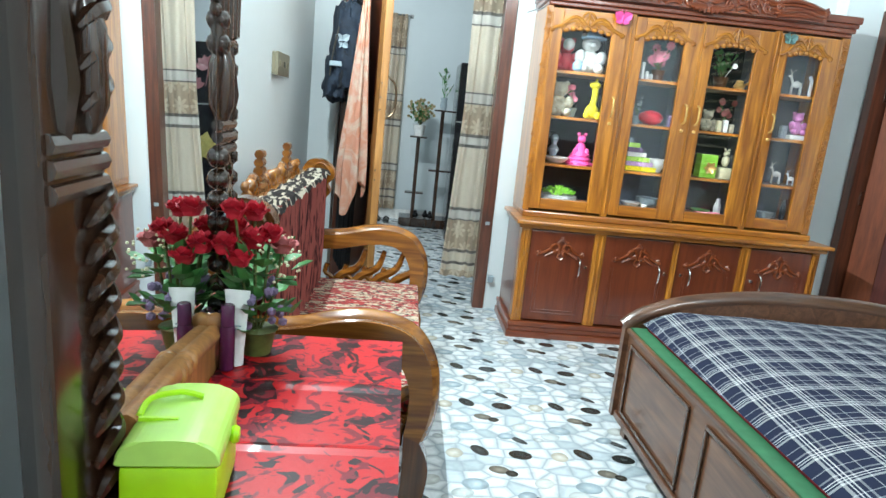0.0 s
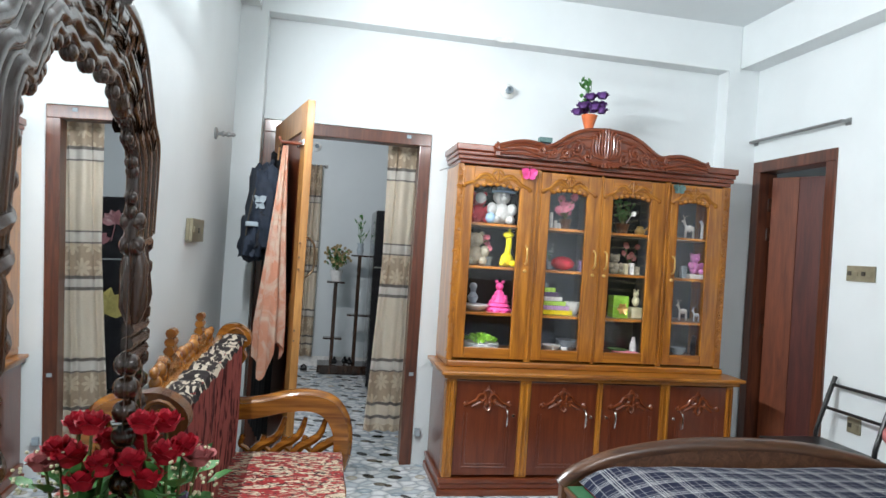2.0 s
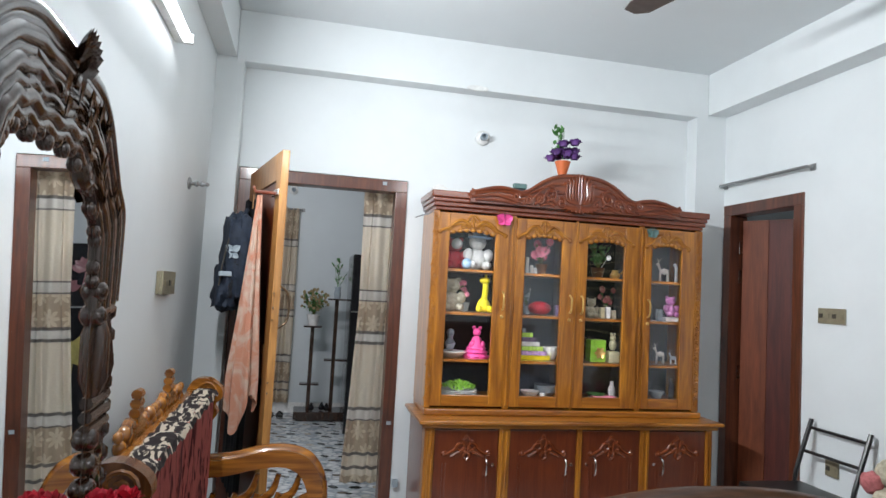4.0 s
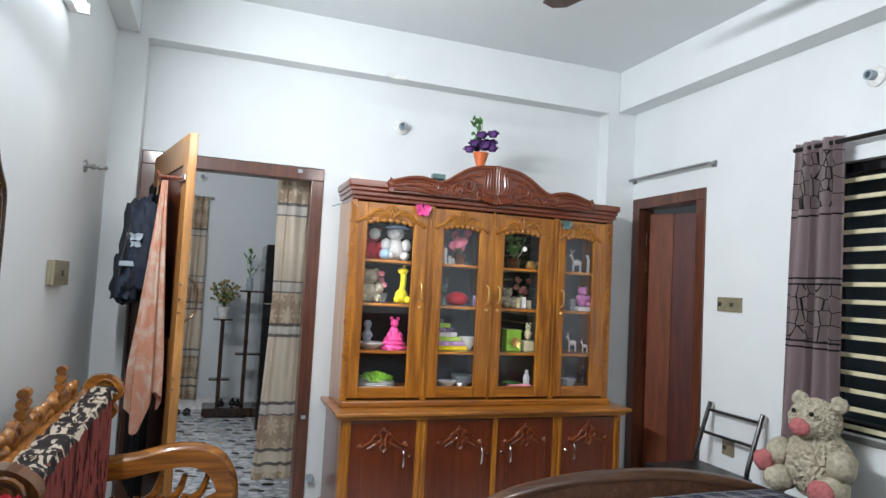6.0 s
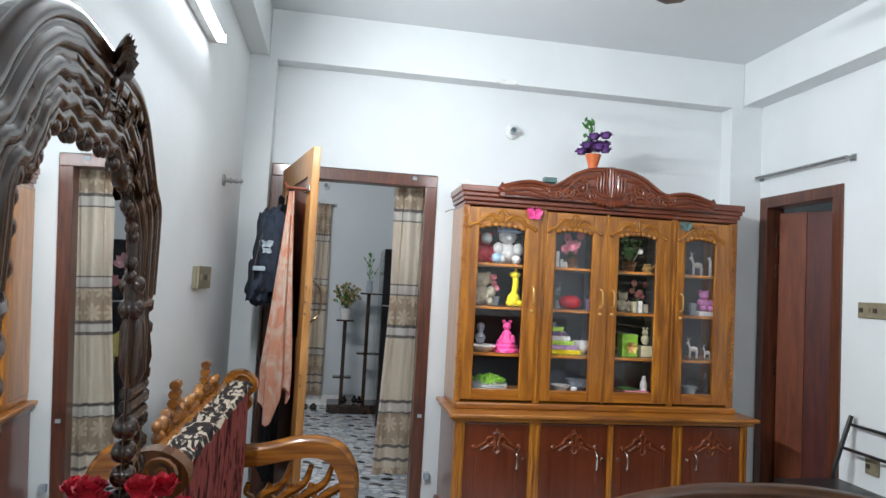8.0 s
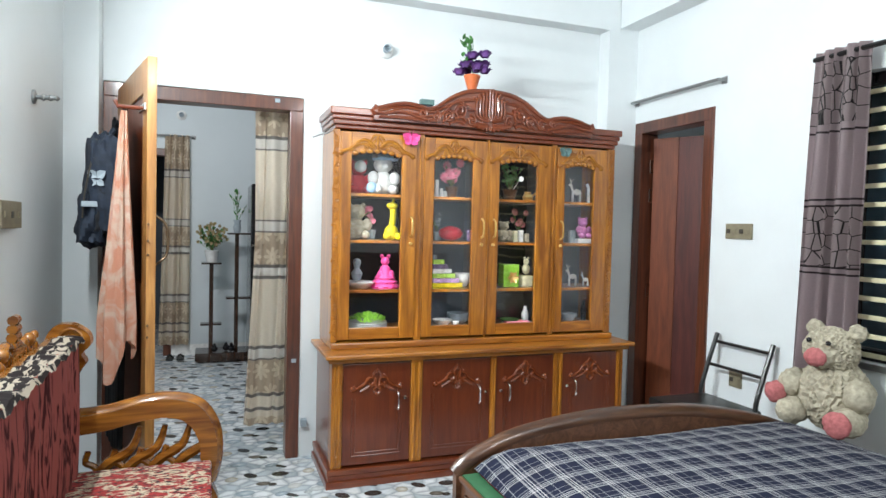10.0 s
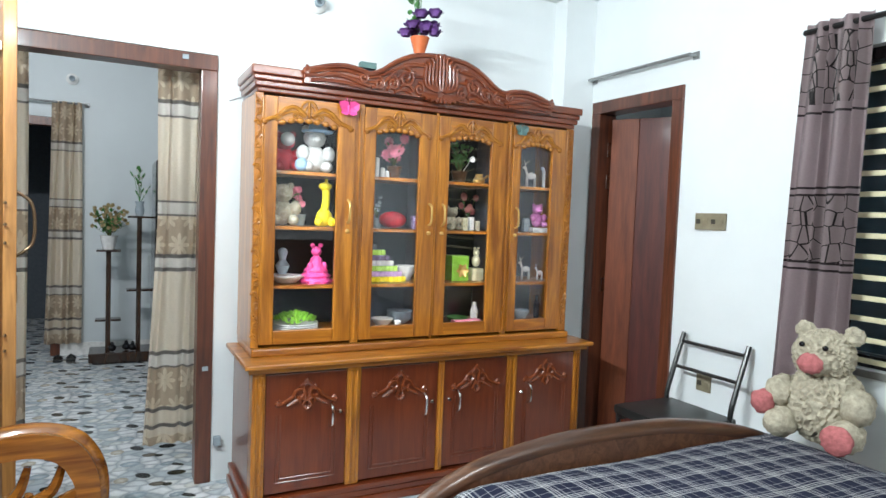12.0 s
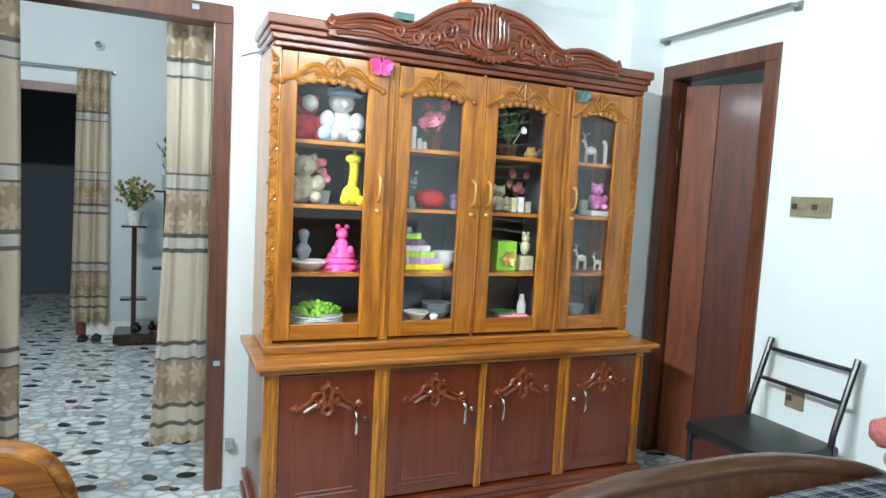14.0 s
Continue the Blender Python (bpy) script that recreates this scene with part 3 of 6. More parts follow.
leaf1 = door_leaf("door_leaf", (-0.962, -0.03), -75.8, 0.878, ("leaf", "red", "leaf"), "open light-brown wooden door leaf in the doorway", 1, 2.085)
leaf2 = thing("door_leaf", "half-open red-brown wooden door leaf with an orange stile", "door", (XE + 0.10, DY1 - 0.085, 0), -62)
part("hinge_stile", B((0, 0.172, -0.038, 0, 0.01, 2.03), bev=0.003), "leaforange", leaf2, "orange-brown stile", local=True)
part("panel", B((0.1725, 0.62, -0.035, -0.002, 0.01, 2.03), bev=0.003), "leafred", leaf2, "dark red plank panel", local=True)


# ---- window ----
def window_unit():
    e = thing("window_1", "dark window with cream level bars and a wooden sill frame", "window", (XE + 0.06, (WY0 + WY1) / 2, WZ0))
    e["kind"] = "structure"
    x0, x1 = XE + 0.05, XE + 0.10
    fr = part("window_frame", B((x0, x1, WY0, WY0 + 0.05, WZ0, WZ1), (x0, x1, WY1 - 0.05, WY1, WZ0, WZ1), (x0, x1, WY0 + 0.05, WY1 - 0.05, WZ0, WZ0 + 0.05),
                              (x0, x1, WY0 + 0.05, WY1 - 0.05, WZ1 - 0.05, WZ1)), "black", e, "black metal window frame")
    n = 3
    wy = (WY1 - WY0 - 0.1) / n
    for i in range(n):
        a = WY0 + 0.05 + i * wy
        part("pane", B((x0 + 0.02, x0 + 0.025, a + 0.02, a + wy - 0.02, WZ0 + 0.06, WZ1 - 0.06)), "window_glass", e)
        part("sash", B((x0 + 0.005, x0 + 0.045, a, a + 0.02, WZ0 + 0.051, WZ1 - 0.051), (x0 + 0.005, x0 + 0.045, a + wy - 0.02, a + wy, WZ0 + 0.051, WZ1 - 0.051)), "black", e)
    for i in range(15):
        z = 0.861 + i * 0.084
        part("bar", B((XE + 0.012, XE + 0.024, WY0 + 0.002, WY1 - 0.002, z, z + 0.022), bev=0.003), "cream", e, "cream painted steel bar")
    for k in range(5):
        y = WY0 + 0.15 + k * 0.33
        part("upright", B((XE + 0.026, XE + 0.034, y, y + 0.012, WZ0 + 0.002, WZ1 - 0.002)), "black_metal", e)
    part("window_sill", B((XE - 0.012, XE + 0.04, WY0 - 0.02, WY1 + 0.02, WZ0 - 0.03, WZ0 - 0.001), bev=0.003), "grey_metal", e)
    return e


window_unit()
st("backdrop", B((7.0, 7.1, -9, 0, -1, 5)), "night", "dark foliage outside at dusk")

# ---- show cabinet ----
CF, CB = -0.385, -0.03      # upper front and back
LF = -0.52                  # lower front
DOORS = [(0.165, 0.600), (0.645, 1.035), (1.050, 1.465), (1.505, 1.865)]
PANES = [(0.227, 0.512), (0.706, 0.942), (1.114, 1.366), (1.558, 1.768)]
SHELF = [0.80, 1.035, 1.315, 1.575]


def carved_crest(cx, w, z, y, up=1.0):
    """Strokes of a small carved spray, symmetric about cx."""
    out = []
    for f in (1, -1):
        out.append([(cx + f * p[0] * w, y, z + up * p[1] * w) for p in smooth2([(0.02, -0.05), (0.10, 0.22), (0.26, 0.20), (0.33, 0.08), (0.5, -0.03), (0.68, -0.10)])])
        out.append([(cx + f * p[0] * w, y, z + up * p[1] * w) for p in smooth2([(0.0, 0.38), (0.10, 0.3), (0.07, 0.12), (0.18, 0.02), (0.24, 0.1)])])
        out.append([(cx + f * p[0] * w, y, z + up * p[1] * w) for p in smooth2([(0.0, 0.46), (0.05, 0.36), (0.14, 0.28), (0.20, 0.30)])])
        out.append([(cx + f * p[0] * w, y, z + up * p[1] * w) for p in smooth2([(0.0, -0.24), (0.09, -0.14), (0.05, -0.02), (0.16, 0.04), (0.2, -0.06)])])
        out.append([(cx + f * p[0] * w, y, z + up * p[1] * w) for p in smooth2([(0.18, 0.02), (0.32, -0.06), (0.46, -0.14)])])
        out.append([(cx + f * p[0], y, z + p[1]) for p in scroll(0.66 * w, -0.06 * w * up, 0.07 * w, 1.2, 90)])
    return out


def cabinet():
    e = thing("show_cabinet", "tall carved two-tone wooden show cabinet with glass doors full of toys", "cabinet", (1.02, -0.26, 0))
    x0, x1 = 0.115, 1.93
    part("plinth", B((x0 - 0.025, x1 + 0.03, LF - 0.02, CB, 0, 0.04), (x0 - 0.015, x1 + 0.02, LF - 0.012, CB, 0.041, 0.07), (x0 - 0.02, x1 + 0.025, LF - 0.016, CB, 0.071, 0.10), bev=0.005), "red_x", e, "ridged reddish plinth")
    part("base_side", B((x0, x0 + 0.02, LF + 0.07, CB, 0.101, 0.665)), "red", e)
    part("base_side", B((x1 - 0.02, x1, LF + 0.07, CB, 0.101, 0.665)), "red", e)
    part("base_back", B((x0 + 0.021, x1 - 0.021, CB - 0.02, CB, 0.101, 0.665)), "red", e)
    # lower posts and doors
    lows = [(0.175, 0.55), (0.62, 1.03), (1.067, 1.44), (1.505, 1.885)]
    posts = [(x0, 0.173), (0.552, 0.618), (1.032, 1.065), (1.442, 1.503), (1.887, x1)]
    for i, (a, b) in enumerate(posts):
        p = part("base_post", B((a, b, LF, LF + 0.069, 0.101, 0.665), bev=0.004), "teak", e)
        w = b - a
        for k in (0.3, 0.7):
            part("bead", rod(bmesh.new(), [(a + w * k, LF - 0.002, 0.12), (a + w * k, LF - 0.002, 0.65)], 0.007), "teak", p)
    for i, (a, b) in enumerate(lows):
        d = part("lower_door", B((a, b, LF + 0.006, LF + 0.028, 0.112, 0.655), bev=0.003), "red", e, "red-brown cupboard door with a carved spray")
        c = (a + b) / 2
        bm = bmesh.new()
        for s in carved_crest(c, 0.20, 0.535, LF + 0.003):
            rod(bm, s, 0.0098, 6, 0.8)
        pieces("carved_scroll", bm, "carved", d)
        pts = [(a + 0.05, 0.47), (a + 0.05, 0.16), (b - 0.05, 0.16), (b - 0.05, 0.47)]
        bm = bmesh.new()
        for o in (0, 0.018):
            q = [(a + 0.05 + o, 0.47), (a + 0.05 + o, 0.16 + o), (b - 0.05 - o, 0.16 + o), (b - 0.05 - o, 0.47)]
            for p1, p2 in zip(q, q[1:]):
                rod(bm, [(p1[0], LF + 0.005, p1[1]), (p2[0], LF + 0.005, p2[1])], 0.003, 5)
        part("moulding", bm, "red", d)
        right = i < 2
        hx = b - 0.075 if right else a + 0.075
        part("handle", rod(bmesh.new(), smooth2([(hx, LF + 0.006, 0.395), (hx, LF - 0.025, 0.41), (hx, LF - 0.03, 0.45), (hx, LF - 0.025, 0.49), (hx, LF + 0.006, 0.505)], 3), 0.006, 8), "chrome", d, "chrome handle", True)
        kx = b - 0.03 if right else a + 0.03
        part("lock", lathe(bmesh.new(), [(0.010, 0), (0.010, 0.008), (0.007, 0.012)], m=Matrix.Translation((kx, LF + 0.006, 0.46)) @ Matrix.Rotation(radians(90), 4, "X")), "chrome", d, "chrome lock")
    # corner scrolls
    def edge_carving(x, z0, z1, y, parent):
        bm = bmesh.new()
        n = max(1, int((z1 - z0) / 0.048))
        for k in range(n):
            z = z0 + (k + 0.5) * (z1 - z0) / n
            f = 1 if k % 2 else -1
            rod(bm, [(p[0], y, p[1]) for p in scroll(x + f * 0.004, z, 0.016, 1.1, 90 * (k % 4), f, 8)], 0.0055, 5)
            rod(bm, [(x - f * 0.014, y, z - 0.020), (x + f * 0.002, y, z), (x + f * 0.014, y, z + 0.022)], 0.0045, 5)
        pieces("carved_scroll", bm, "teak", parent)
    edge_carving(x0 + 0.042, 0.48, 0.64, LF - 0.002, e)
    edge_carving(x0 + 0.042, 0.13, 0.28, LF - 0.002, e)
    # counter
    part("counter", B((x0 - 0.04, x1 + 0.055, LF - 0.045, CB, 0.692, 0.715), bev=0.008), "teak_x", e, "amber counter with a moulded edge")
    part("counter_moulding", B((x0 - 0.02, x1 + 0.03, LF - 0.02, CB, 0.667, 0.691), bev=0.006), "teak_x", e)
    part("upper_plinth", B((x0 + 0.012, x1 - 0.012, CF - 0.03, CB, 0.716, 0.752), bev=0.008), "teak_x", e)
    # upper carcass
    u0, u1 = x0 + 0.012, x1 - 0.014
    part("side_panel", B((u0, u0 + 0.02, CF + 0.02, CB, 0.753, 1.915)), "teak", e)
    part("side_panel", B((u1 - 0.02, u1, CF + 0.02, CB, 0.753, 1.915)), "teak", e)
    for a, b, mt in ((u0 + 0.021, 0.622, "black_cloth"), (0.623, 1.042, "bluegrey"), (1.043, 1.4845, "black_cloth"), (1.4855, u1 - 0.021, "bluegrey")):
        part("back_panel", B((a, b, CB - 0.012, CB, 0.753, 1.915)), mt, e, "dark back panel" if mt == "black_cloth" else "blue-grey back panel")
    part("top_panel", B((u0 + 0.021, u1 - 0.021, CF + 0.03, CB - 0.013, 1.88, 1.90)), "teak_x", e)
    for z in SHELF:
        part("shelf", B((u0 + 0.021, u1 - 0.021, CF + 0.045, CB - 0.013, z - 0.016, z)), "teak_x", e)
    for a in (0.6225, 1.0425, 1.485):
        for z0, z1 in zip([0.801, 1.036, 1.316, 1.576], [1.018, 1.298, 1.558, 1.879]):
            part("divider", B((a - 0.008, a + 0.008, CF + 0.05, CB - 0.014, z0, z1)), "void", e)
    for a, b in ((u0, 0.163), (1.867, u1)):
        p = part("pilaster", B((a, b, CF, CF + 0.019, 0.753, 1.915), bev=0.003), "teak", e, "amber pilaster with carved scrolls")
        w = b - a
        part("bead", rod(bmesh.new(), [(a + w * (0.95 if a < 1 else 0.05), CF - 0.001, 0.77), (a + w * (0.95 if a < 1 else 0.05), CF - 0.001, 1.9)], 0.005), "teak", p)
        for z0, z1 in ((0.78, 1.90),):
            edge_carving(a + w * (0.42 if a < 1 else 0.55), z0, z1, CF - 0.002, p)
    for a, b in ((0.602, 0.643), (1.0355, 1.0495), (1.467, 1.503)):
        p = part("post", B((a, b, CF + 0.002, CF + 0.02, 0.753, 1.915)), "teak", e)
        part("bead", rod(bmesh.new(), [((a + b) / 2, CF - 0.001, 0.77), ((a + b) / 2, CF - 0.001, 1.9)], 0.006), "teak", p)
    for i, ((a, b), (ga, gb)) in enumerate(zip(DOORS, PANES)):
        root = part("glass_door", B((a, ga - 0.0005, CF - 0.006, CF + 0.016, 0.765, 1.905), bev=0.004), "teak", e, "amber framed glass door with a scalloped head")
        part("stile", B((gb + 0.0005, b, CF - 0.006, CF + 0.016, 0.765, 1.905), bev=0.004), "teak", root)
        part("rail", B((ga, gb, CF - 0.006, CF + 0.016, 0.765, 0.83), bev=0.004), "teak_x", root)
        c, w = (ga + gb) / 2, (gb - ga) / 2
        low = []
        for k in range(29):
            u = -1 + 2 * k / 28
            low.append((c + u * w, 1.805 - 0.022 * abs(u) ** 2 - 0.010 * abs(math.sin((u + 1) * math.pi * 3.5))))
        top = [(p[0], 1.905) for p in low]
        part("head", band(bmesh.new(), top, low, CF - 0.006, CF + 0.016), "teak_x", root)
        bm = bmesh.new()
        s_ = w * 1.42
        for k in range(7):
            u = -1 + 2 * (k + 0.5) / 7
            ball(bm, (c + u * w, CF - 0.007, 1.806 - 0.022 * u * u), 0.0165, (1, 0.6, 0.85), 2)
        for f in (1, -1):
            rod(bm, [(c + f * p[0] * s_, CF - 0.008, p[1]) for p in smooth2([(0.06, 1.825), (0.30, 1.862), (0.52, 1.852), (0.72, 1.815), (0.90, 1.80), (1.0, 1.79)])], 0.011, 6, 0.8)
            rod(bm, [(c + f * p[0] * s_, CF - 0.008, p[1]) for p in smooth2([(0.10, 1.82), (0.35, 1.842), (0.58, 1.825), (0.75, 1.796)])], 0.007, 6, 0.8)
            rod(bm, [(c + f * p[0] * s_, CF - 0.008, p[1]) for p in smooth2([(0.02, 1.898), (0.12, 1.885), (0.19, 1.86)])], 0.007, 6, 0.8)
            rod(bm, [(c + f * p[0] * s_, CF - 0.008, p[1]) for p in smooth2([(0.01, 1.875), (0.08, 1.862), (0.13, 1.84)])], 0.006, 6, 0.8)
            rod(bm, [(c + f * p[0], CF - 0.008, p[1]) for p in scroll(0.30 * s_, 1.825, 0.014, 1.2, 90, f, 10)], 0.006, 6)
            ball(bm, (c + f * s_, CF - 0.008, 1.788), 0.015, (1, 0.6, 1), 2)
        rod(bm, [(c, CF - 0.009, 1.82), (c, CF - 0.009, 1.898)], 0.006, 6)
        pieces("carved_scroll", bm, "carvedteak", root)
        g = bmesh.new()
        prism(g, [(ga - 0.01, 0.821), (gb + 0.01, 0.821)] + [(p[0], p[1] + 0.03) for p in low[::-1]], CF + 0.017, CF + 0.020)
        part("pane", g, "glass", root).visible_shadow = False
        hx = b - 0.03 if i < 2 else a + 0.03
        part("handle", rod(bmesh.new(), smooth2([(hx, CF - 0.006, 1.34), (hx, CF - 0.035, 1.355), (hx, CF - 0.04, 1.395), (hx, CF - 0.035, 1.435), (hx, CF - 0.006, 1.45)], 3), 0.006, 8), "gold", root, "brass handle", True)
        part("lock", lathe(bmesh.new(), [(0.010, 0), (0.010, 0.008), (0.006, 0.012)], m=Matrix.Translation((hx, CF - 0.006, 1.30)) @ Matrix.Rotation(radians(90), 4, "X")), "gold", root)
    # cornice
    c0, c1 = x0 - 0.003, x1 - 0.002
    for k, (z0, z1, o) in enumerate(((1.916, 1.938, 0.0), (1.939, 1.965, 0.012), (1.966, 1.99, 0.020), (1.991, 2.03, 0.03))):
        part("cornice_step", B((c0 - o + 0.02, c1 + o - 0.02, CF - 0.012 - o, CB, z0, z1), bev=0.006), "red_x", e, "ridged reddish cornice")
    cx = 1.02
    half = smooth2([(0.0, 2.192), (0.09, 2.186), (0.16, 2.172), (0.24, 2.135), (0.32, 2.08), (0.375, 2.058), (0.42, 2.068), (0.50, 2.078), (0.58, 2.066), (0.65, 2.045), (0.69, 2.034)], 4)
    top = [(cx - p[0], p[1]) for p in half[::-1]] + [(cx + p[0], p[1]) for p in half[1:]]
    low = [(p[0], 1.972) for p in top]
    yc = CF - 0.056
    cr = part("crest", band(bmesh.new(), top, low, yc, yc + 0.022), "red_x", e, "carved reddish crest with scrolls and a shell")
    part("crest_back", B((cx - 0.66, cx + 0.66, yc + 0.023, CB - 0.2, 2.031, 2.045)), "red_x", e)
    top = [(p[0], 2.03 + (p[1] - 1.975) / 1.16) for p in top]
    bm = bmesh.new()
    rod(bm, [(p[0], yc - 0.003, p[1] - 0.006) for p in top], 0.011, 6)
    rod(bm, [(p[0], yc - 0.003, 2.03 + (p[1] - 2.03) * 0.72) for p in top], 0.007, 6)
    rod(bm, [(p[0], yc - 0.003, 2.03 + (p[1] - 2.03) * 0.45) for p in top], 0.006, 6)
    for f in (1, -1):
        for sx, sz, r, t in ((0.19, 2.10, 0.042, 1.6), (0.33, 2.062, 0.026, 1.4), (0.41, 2.075, 0.024, 1.4), (0.685, 2.075, 0.016, 1.2), (0.12, 2.06, 0.028, 1.3), (0.26, 2.07, 0.03, 1.4)):
            rod(bm, [(p[0], yc - 0.006, p[1]) for p in scroll(cx + f * sx, sz, r, t, 80, f)], 0.008, 6)
        for k in range(5):
            x_ = 0.010 + 0.020 * k
            rod(bm, [(cx + f * p[0], yc - 0.006, p[1]) for p in smooth2([(x_ * 0.3, 2.062), (x_ * 0.95, 2.10 - 0.004 * k), (x_ * 0.95, 2.16), (x_ * 0.9, 2.20 - 0.010 * k), (x_ * 1.12 + 0.004, 2.222 - 0.013 * k)], 4)], 0.0088, 6, 0.9)
        for k in range(6):
            an = radians(-88 + k * 17)
            rod(bm, [(cx + f * p[0], yc - 0.005, p[1]) for p in smooth2([(0.015 * math.cos(an), 2.045 + 0.01 * math.sin(an)), (0.05 * math.cos(an), 2.045 + 0.018 * math.sin(an)), ((0.075 + 0.01 * k) * math.cos(an), 2.048 + 0.034 * math.sin(an))], 4)], 0.0075, 6, 1, [0.6, 0.7, 0.8, 0.9, 1, 1.1, 1.2, 1.3, 1.4])
        for q in ([(0.13, 2.16), (0.20, 2.15), (0.27, 2.10), (0.33, 2.05), (0.37, 2.04)], [(0.14, 2.125), (0.19, 2.12), (0.24, 2.08), (0.29, 2.04)],
                  [(0.38, 2.045), (0.46, 2.062), (0.55, 2.075), (0.62, 2.06), (0.68, 2.062)], [(0.40, 2.036), (0.50, 2.045), (0.58, 2.045), (0.66, 2.040)], [(0.15, 2.05), (0.18, 2.075), (0.22, 2.06)], [(0.16, 2.04), (0.20, 2.05), (0.25, 2.035)]):
            rod(bm, [(cx + f * p[0], yc - 0.006, p[1]) for p in smooth2(q, 4)], 0.0085, 6, 0.8)
    for v in bm.verts:
        v.co.z = 1.975 + (v.co.z - 2.03) * 1.16
    pieces("carved_scroll", bm, "red_x", cr)
    return e


cabinet()


# ---- ornaments in and on the cabinet ----
def plush(name, label, at, h, body, head, ears=True, limb=None, muzzle=None, lean=0, cat="soft toy", rough=0.0):
    """A sitting soft toy: one plain mesh."""
    bm = bmesh.new()
    x, y, z = at
    ball(bm, (x, y, z + h * 0.30), h * 0.27, (1, 0.85, 1.1), 2, rough)
    ball(bm, (x + lean * h, y - h * 0.02, z + h * 0.74), h * 0.23, (1.05, 0.95, 0.95), 2, rough)
    ball(bm, (x + lean * h, y - h * 0.22, z + h * 0.69), h * 0.10, (1, 1, 0.8), 2, rough)
    for f in (1, -1):
        if ears:
            ball(bm, (x + lean * h + f * h * 0.19, y, z + h * 0.92), h * 0.08, (1, 0.5, 1), 2, rough)
        ball(bm, (x + f * h * 0.27, y - h * 0.12, z + h * 0.40), h * 0.11, (1.3, 1, 1.6), 2, rough)
        ball(bm, (x + f * h * 0.20, y - h * 0.24, z + h * 0.13), h * 0.13, (0.95, 1.5, 0.95), 2, rough)
    return solo(name, bm, body, label, cat, at, True)


def pot_plant(name, label, at, pot, r, h, flower, n, fr, seed=1, spread=1.0):
    e = thing(name, label, "artificial flowers", at)
    x, y, z = at
    rnd = random.Random(seed)
    part("pot", lathe(bmesh.new(), [(r * 0.7, 0), (r, h * 0.28), (r * 1.08, h * 0.3), (r * 0.9, h * 0.3)], at), pot, e, smooth=True)
    st_, lv, fl = bmesh.new(), bmesh.new(), bmesh.new()
    for k in range(n):
        a, t = rnd.uniform(0, 6.28), rnd.uniform(0.2, 1) * spread
        p = Vector((x + math.cos(a) * t * r * 1.6, y + math.sin(a) * t * r * 1.3, z + h * (rnd.uniform(0.5, 1) if n < 40 else 0.42 + 0.58 * rnd.random() * (1.15 - 0.28 * t))))
        rod(st_, [(x, y, z + h * 0.28), tuple(p)], 0.0015, 4)
        for j in range(9):
            b = j * 0.7
            petal(fl, p, (math.cos(b), -0.35, math.sin(b)), (0, -1, 0.2), fr, fr * 0.28, 0.1)
        ball(fl, p, fr * 0.22, (1, 1, 1), 1)
        for j in range(3):
            b = rnd.uniform(0, 6.28)
            petal(lv, Vector((x, y, z + h * 0.3)).lerp(p, rnd.uniform(0.3, 0.95)), (math.cos(b), math.sin(b), 0.5), (0, 0, 1), r * 0.7, r * 0.18)
    part("stem", st_, "stemgreen", e)
    tagged(part("leaves", lv, "leafgreen", e), kind="stuff")
    tagged(part("blossom_cluster", fl, flower, e), kind="stuff")
    return e


TY = -0.22


def deer(at, s, label):
    x, y, z = at
    bm = bmesh.new()
    ball(bm, (x, y, z + s * 0.5), s * 0.16, (1.7, 0.8, 1), 1)
    for dx in (-0.2, 0.2):
        for dy in (-0.05, 0.05):
            rod(bm, [(x + dx * s, y + dy * s, z + s * 0.45), (x + dx * s, y + dy * s, z)], s * 0.03, 5)
    rod(bm, [(x - 0.2 * s, y, z + s * 0.55), (x - 0.3 * s, y, z + s * 0.8)], s * 0.06, 6)
    ball(bm, (x - 0.34 * s, y, z + s * 0.82), s * 0.08, (1.5, 0.8, 0.9), 1)
    for f in (1, -1):
        rod(bm, [(x - 0.3 * s, y, z + s * 0.87), (x - 0.3 * s + f * 0.06 * s, y + f * 0.06 * s, z + s * 1.0), (x - 0.25 * s + f * 0.14 * s, y, z + s * 1.12)], s * 0.018, 4)
    return solo("deer_figurine", bm, "white", label, "figurine", at, True)


def giraffe(at, s):
    x, y, z = at
    bm = bmesh.new()
    ball(bm, (x, y, z + 0.2 * s), 0.17 * s, (1.1, 0.9, 1.2), 2)
    for dx in (-0.15, 0.15):
        ball(bm, (x + dx * s, y - 0.1 * s, z + 0.1 * s), 0.09 * s, (1, 1.2, 1.1), 2)
    rod(bm, smooth2([(x, y, z + 0.3 * s), (x + 0.04 * s, y, z + 0.6 * s), (x + 0.03 * s, y, z + 0.82 * s)]), 0.085 * s, 10)
    ball(bm, (x, y - 0.04 * s, z + 0.88 * s), 0.11 * s, (1.4, 1, 0.85), 2)
    for f in (1, -1):
        rod(bm, [(x + 0.03 * s, y + f * 0.04 * s, z + 0.95 * s), (x + 0.04 * s, y + f * 0.05 * s, z + 1.05 * s)], 0.02 * s, 6)
    return solo("toy_giraffe", bm, "yellow", "bright yellow plush giraffe on a cabinet shelf", "soft toy", at, True)


def dish(name, label, at, r, mat="white", h=0.025, n=1):
    bm = bmesh.new()
    for k in range(n):
        lathe(bm, [(r * 0.5, 0), (r, h), (r * 1.0, h + 0.004), (r * 0.5, 0.006)], (at[0], at[1], at[2] + k * 0.009), 20)
    return solo(name, bm, mat, label, "dish", at, True)


def slide(before, dx):
    """Moves the things made since before along their shelf."""
    for ob in scene.objects:
        if ob.name not in before and ob.parent is None:
            ob.location.x += dx


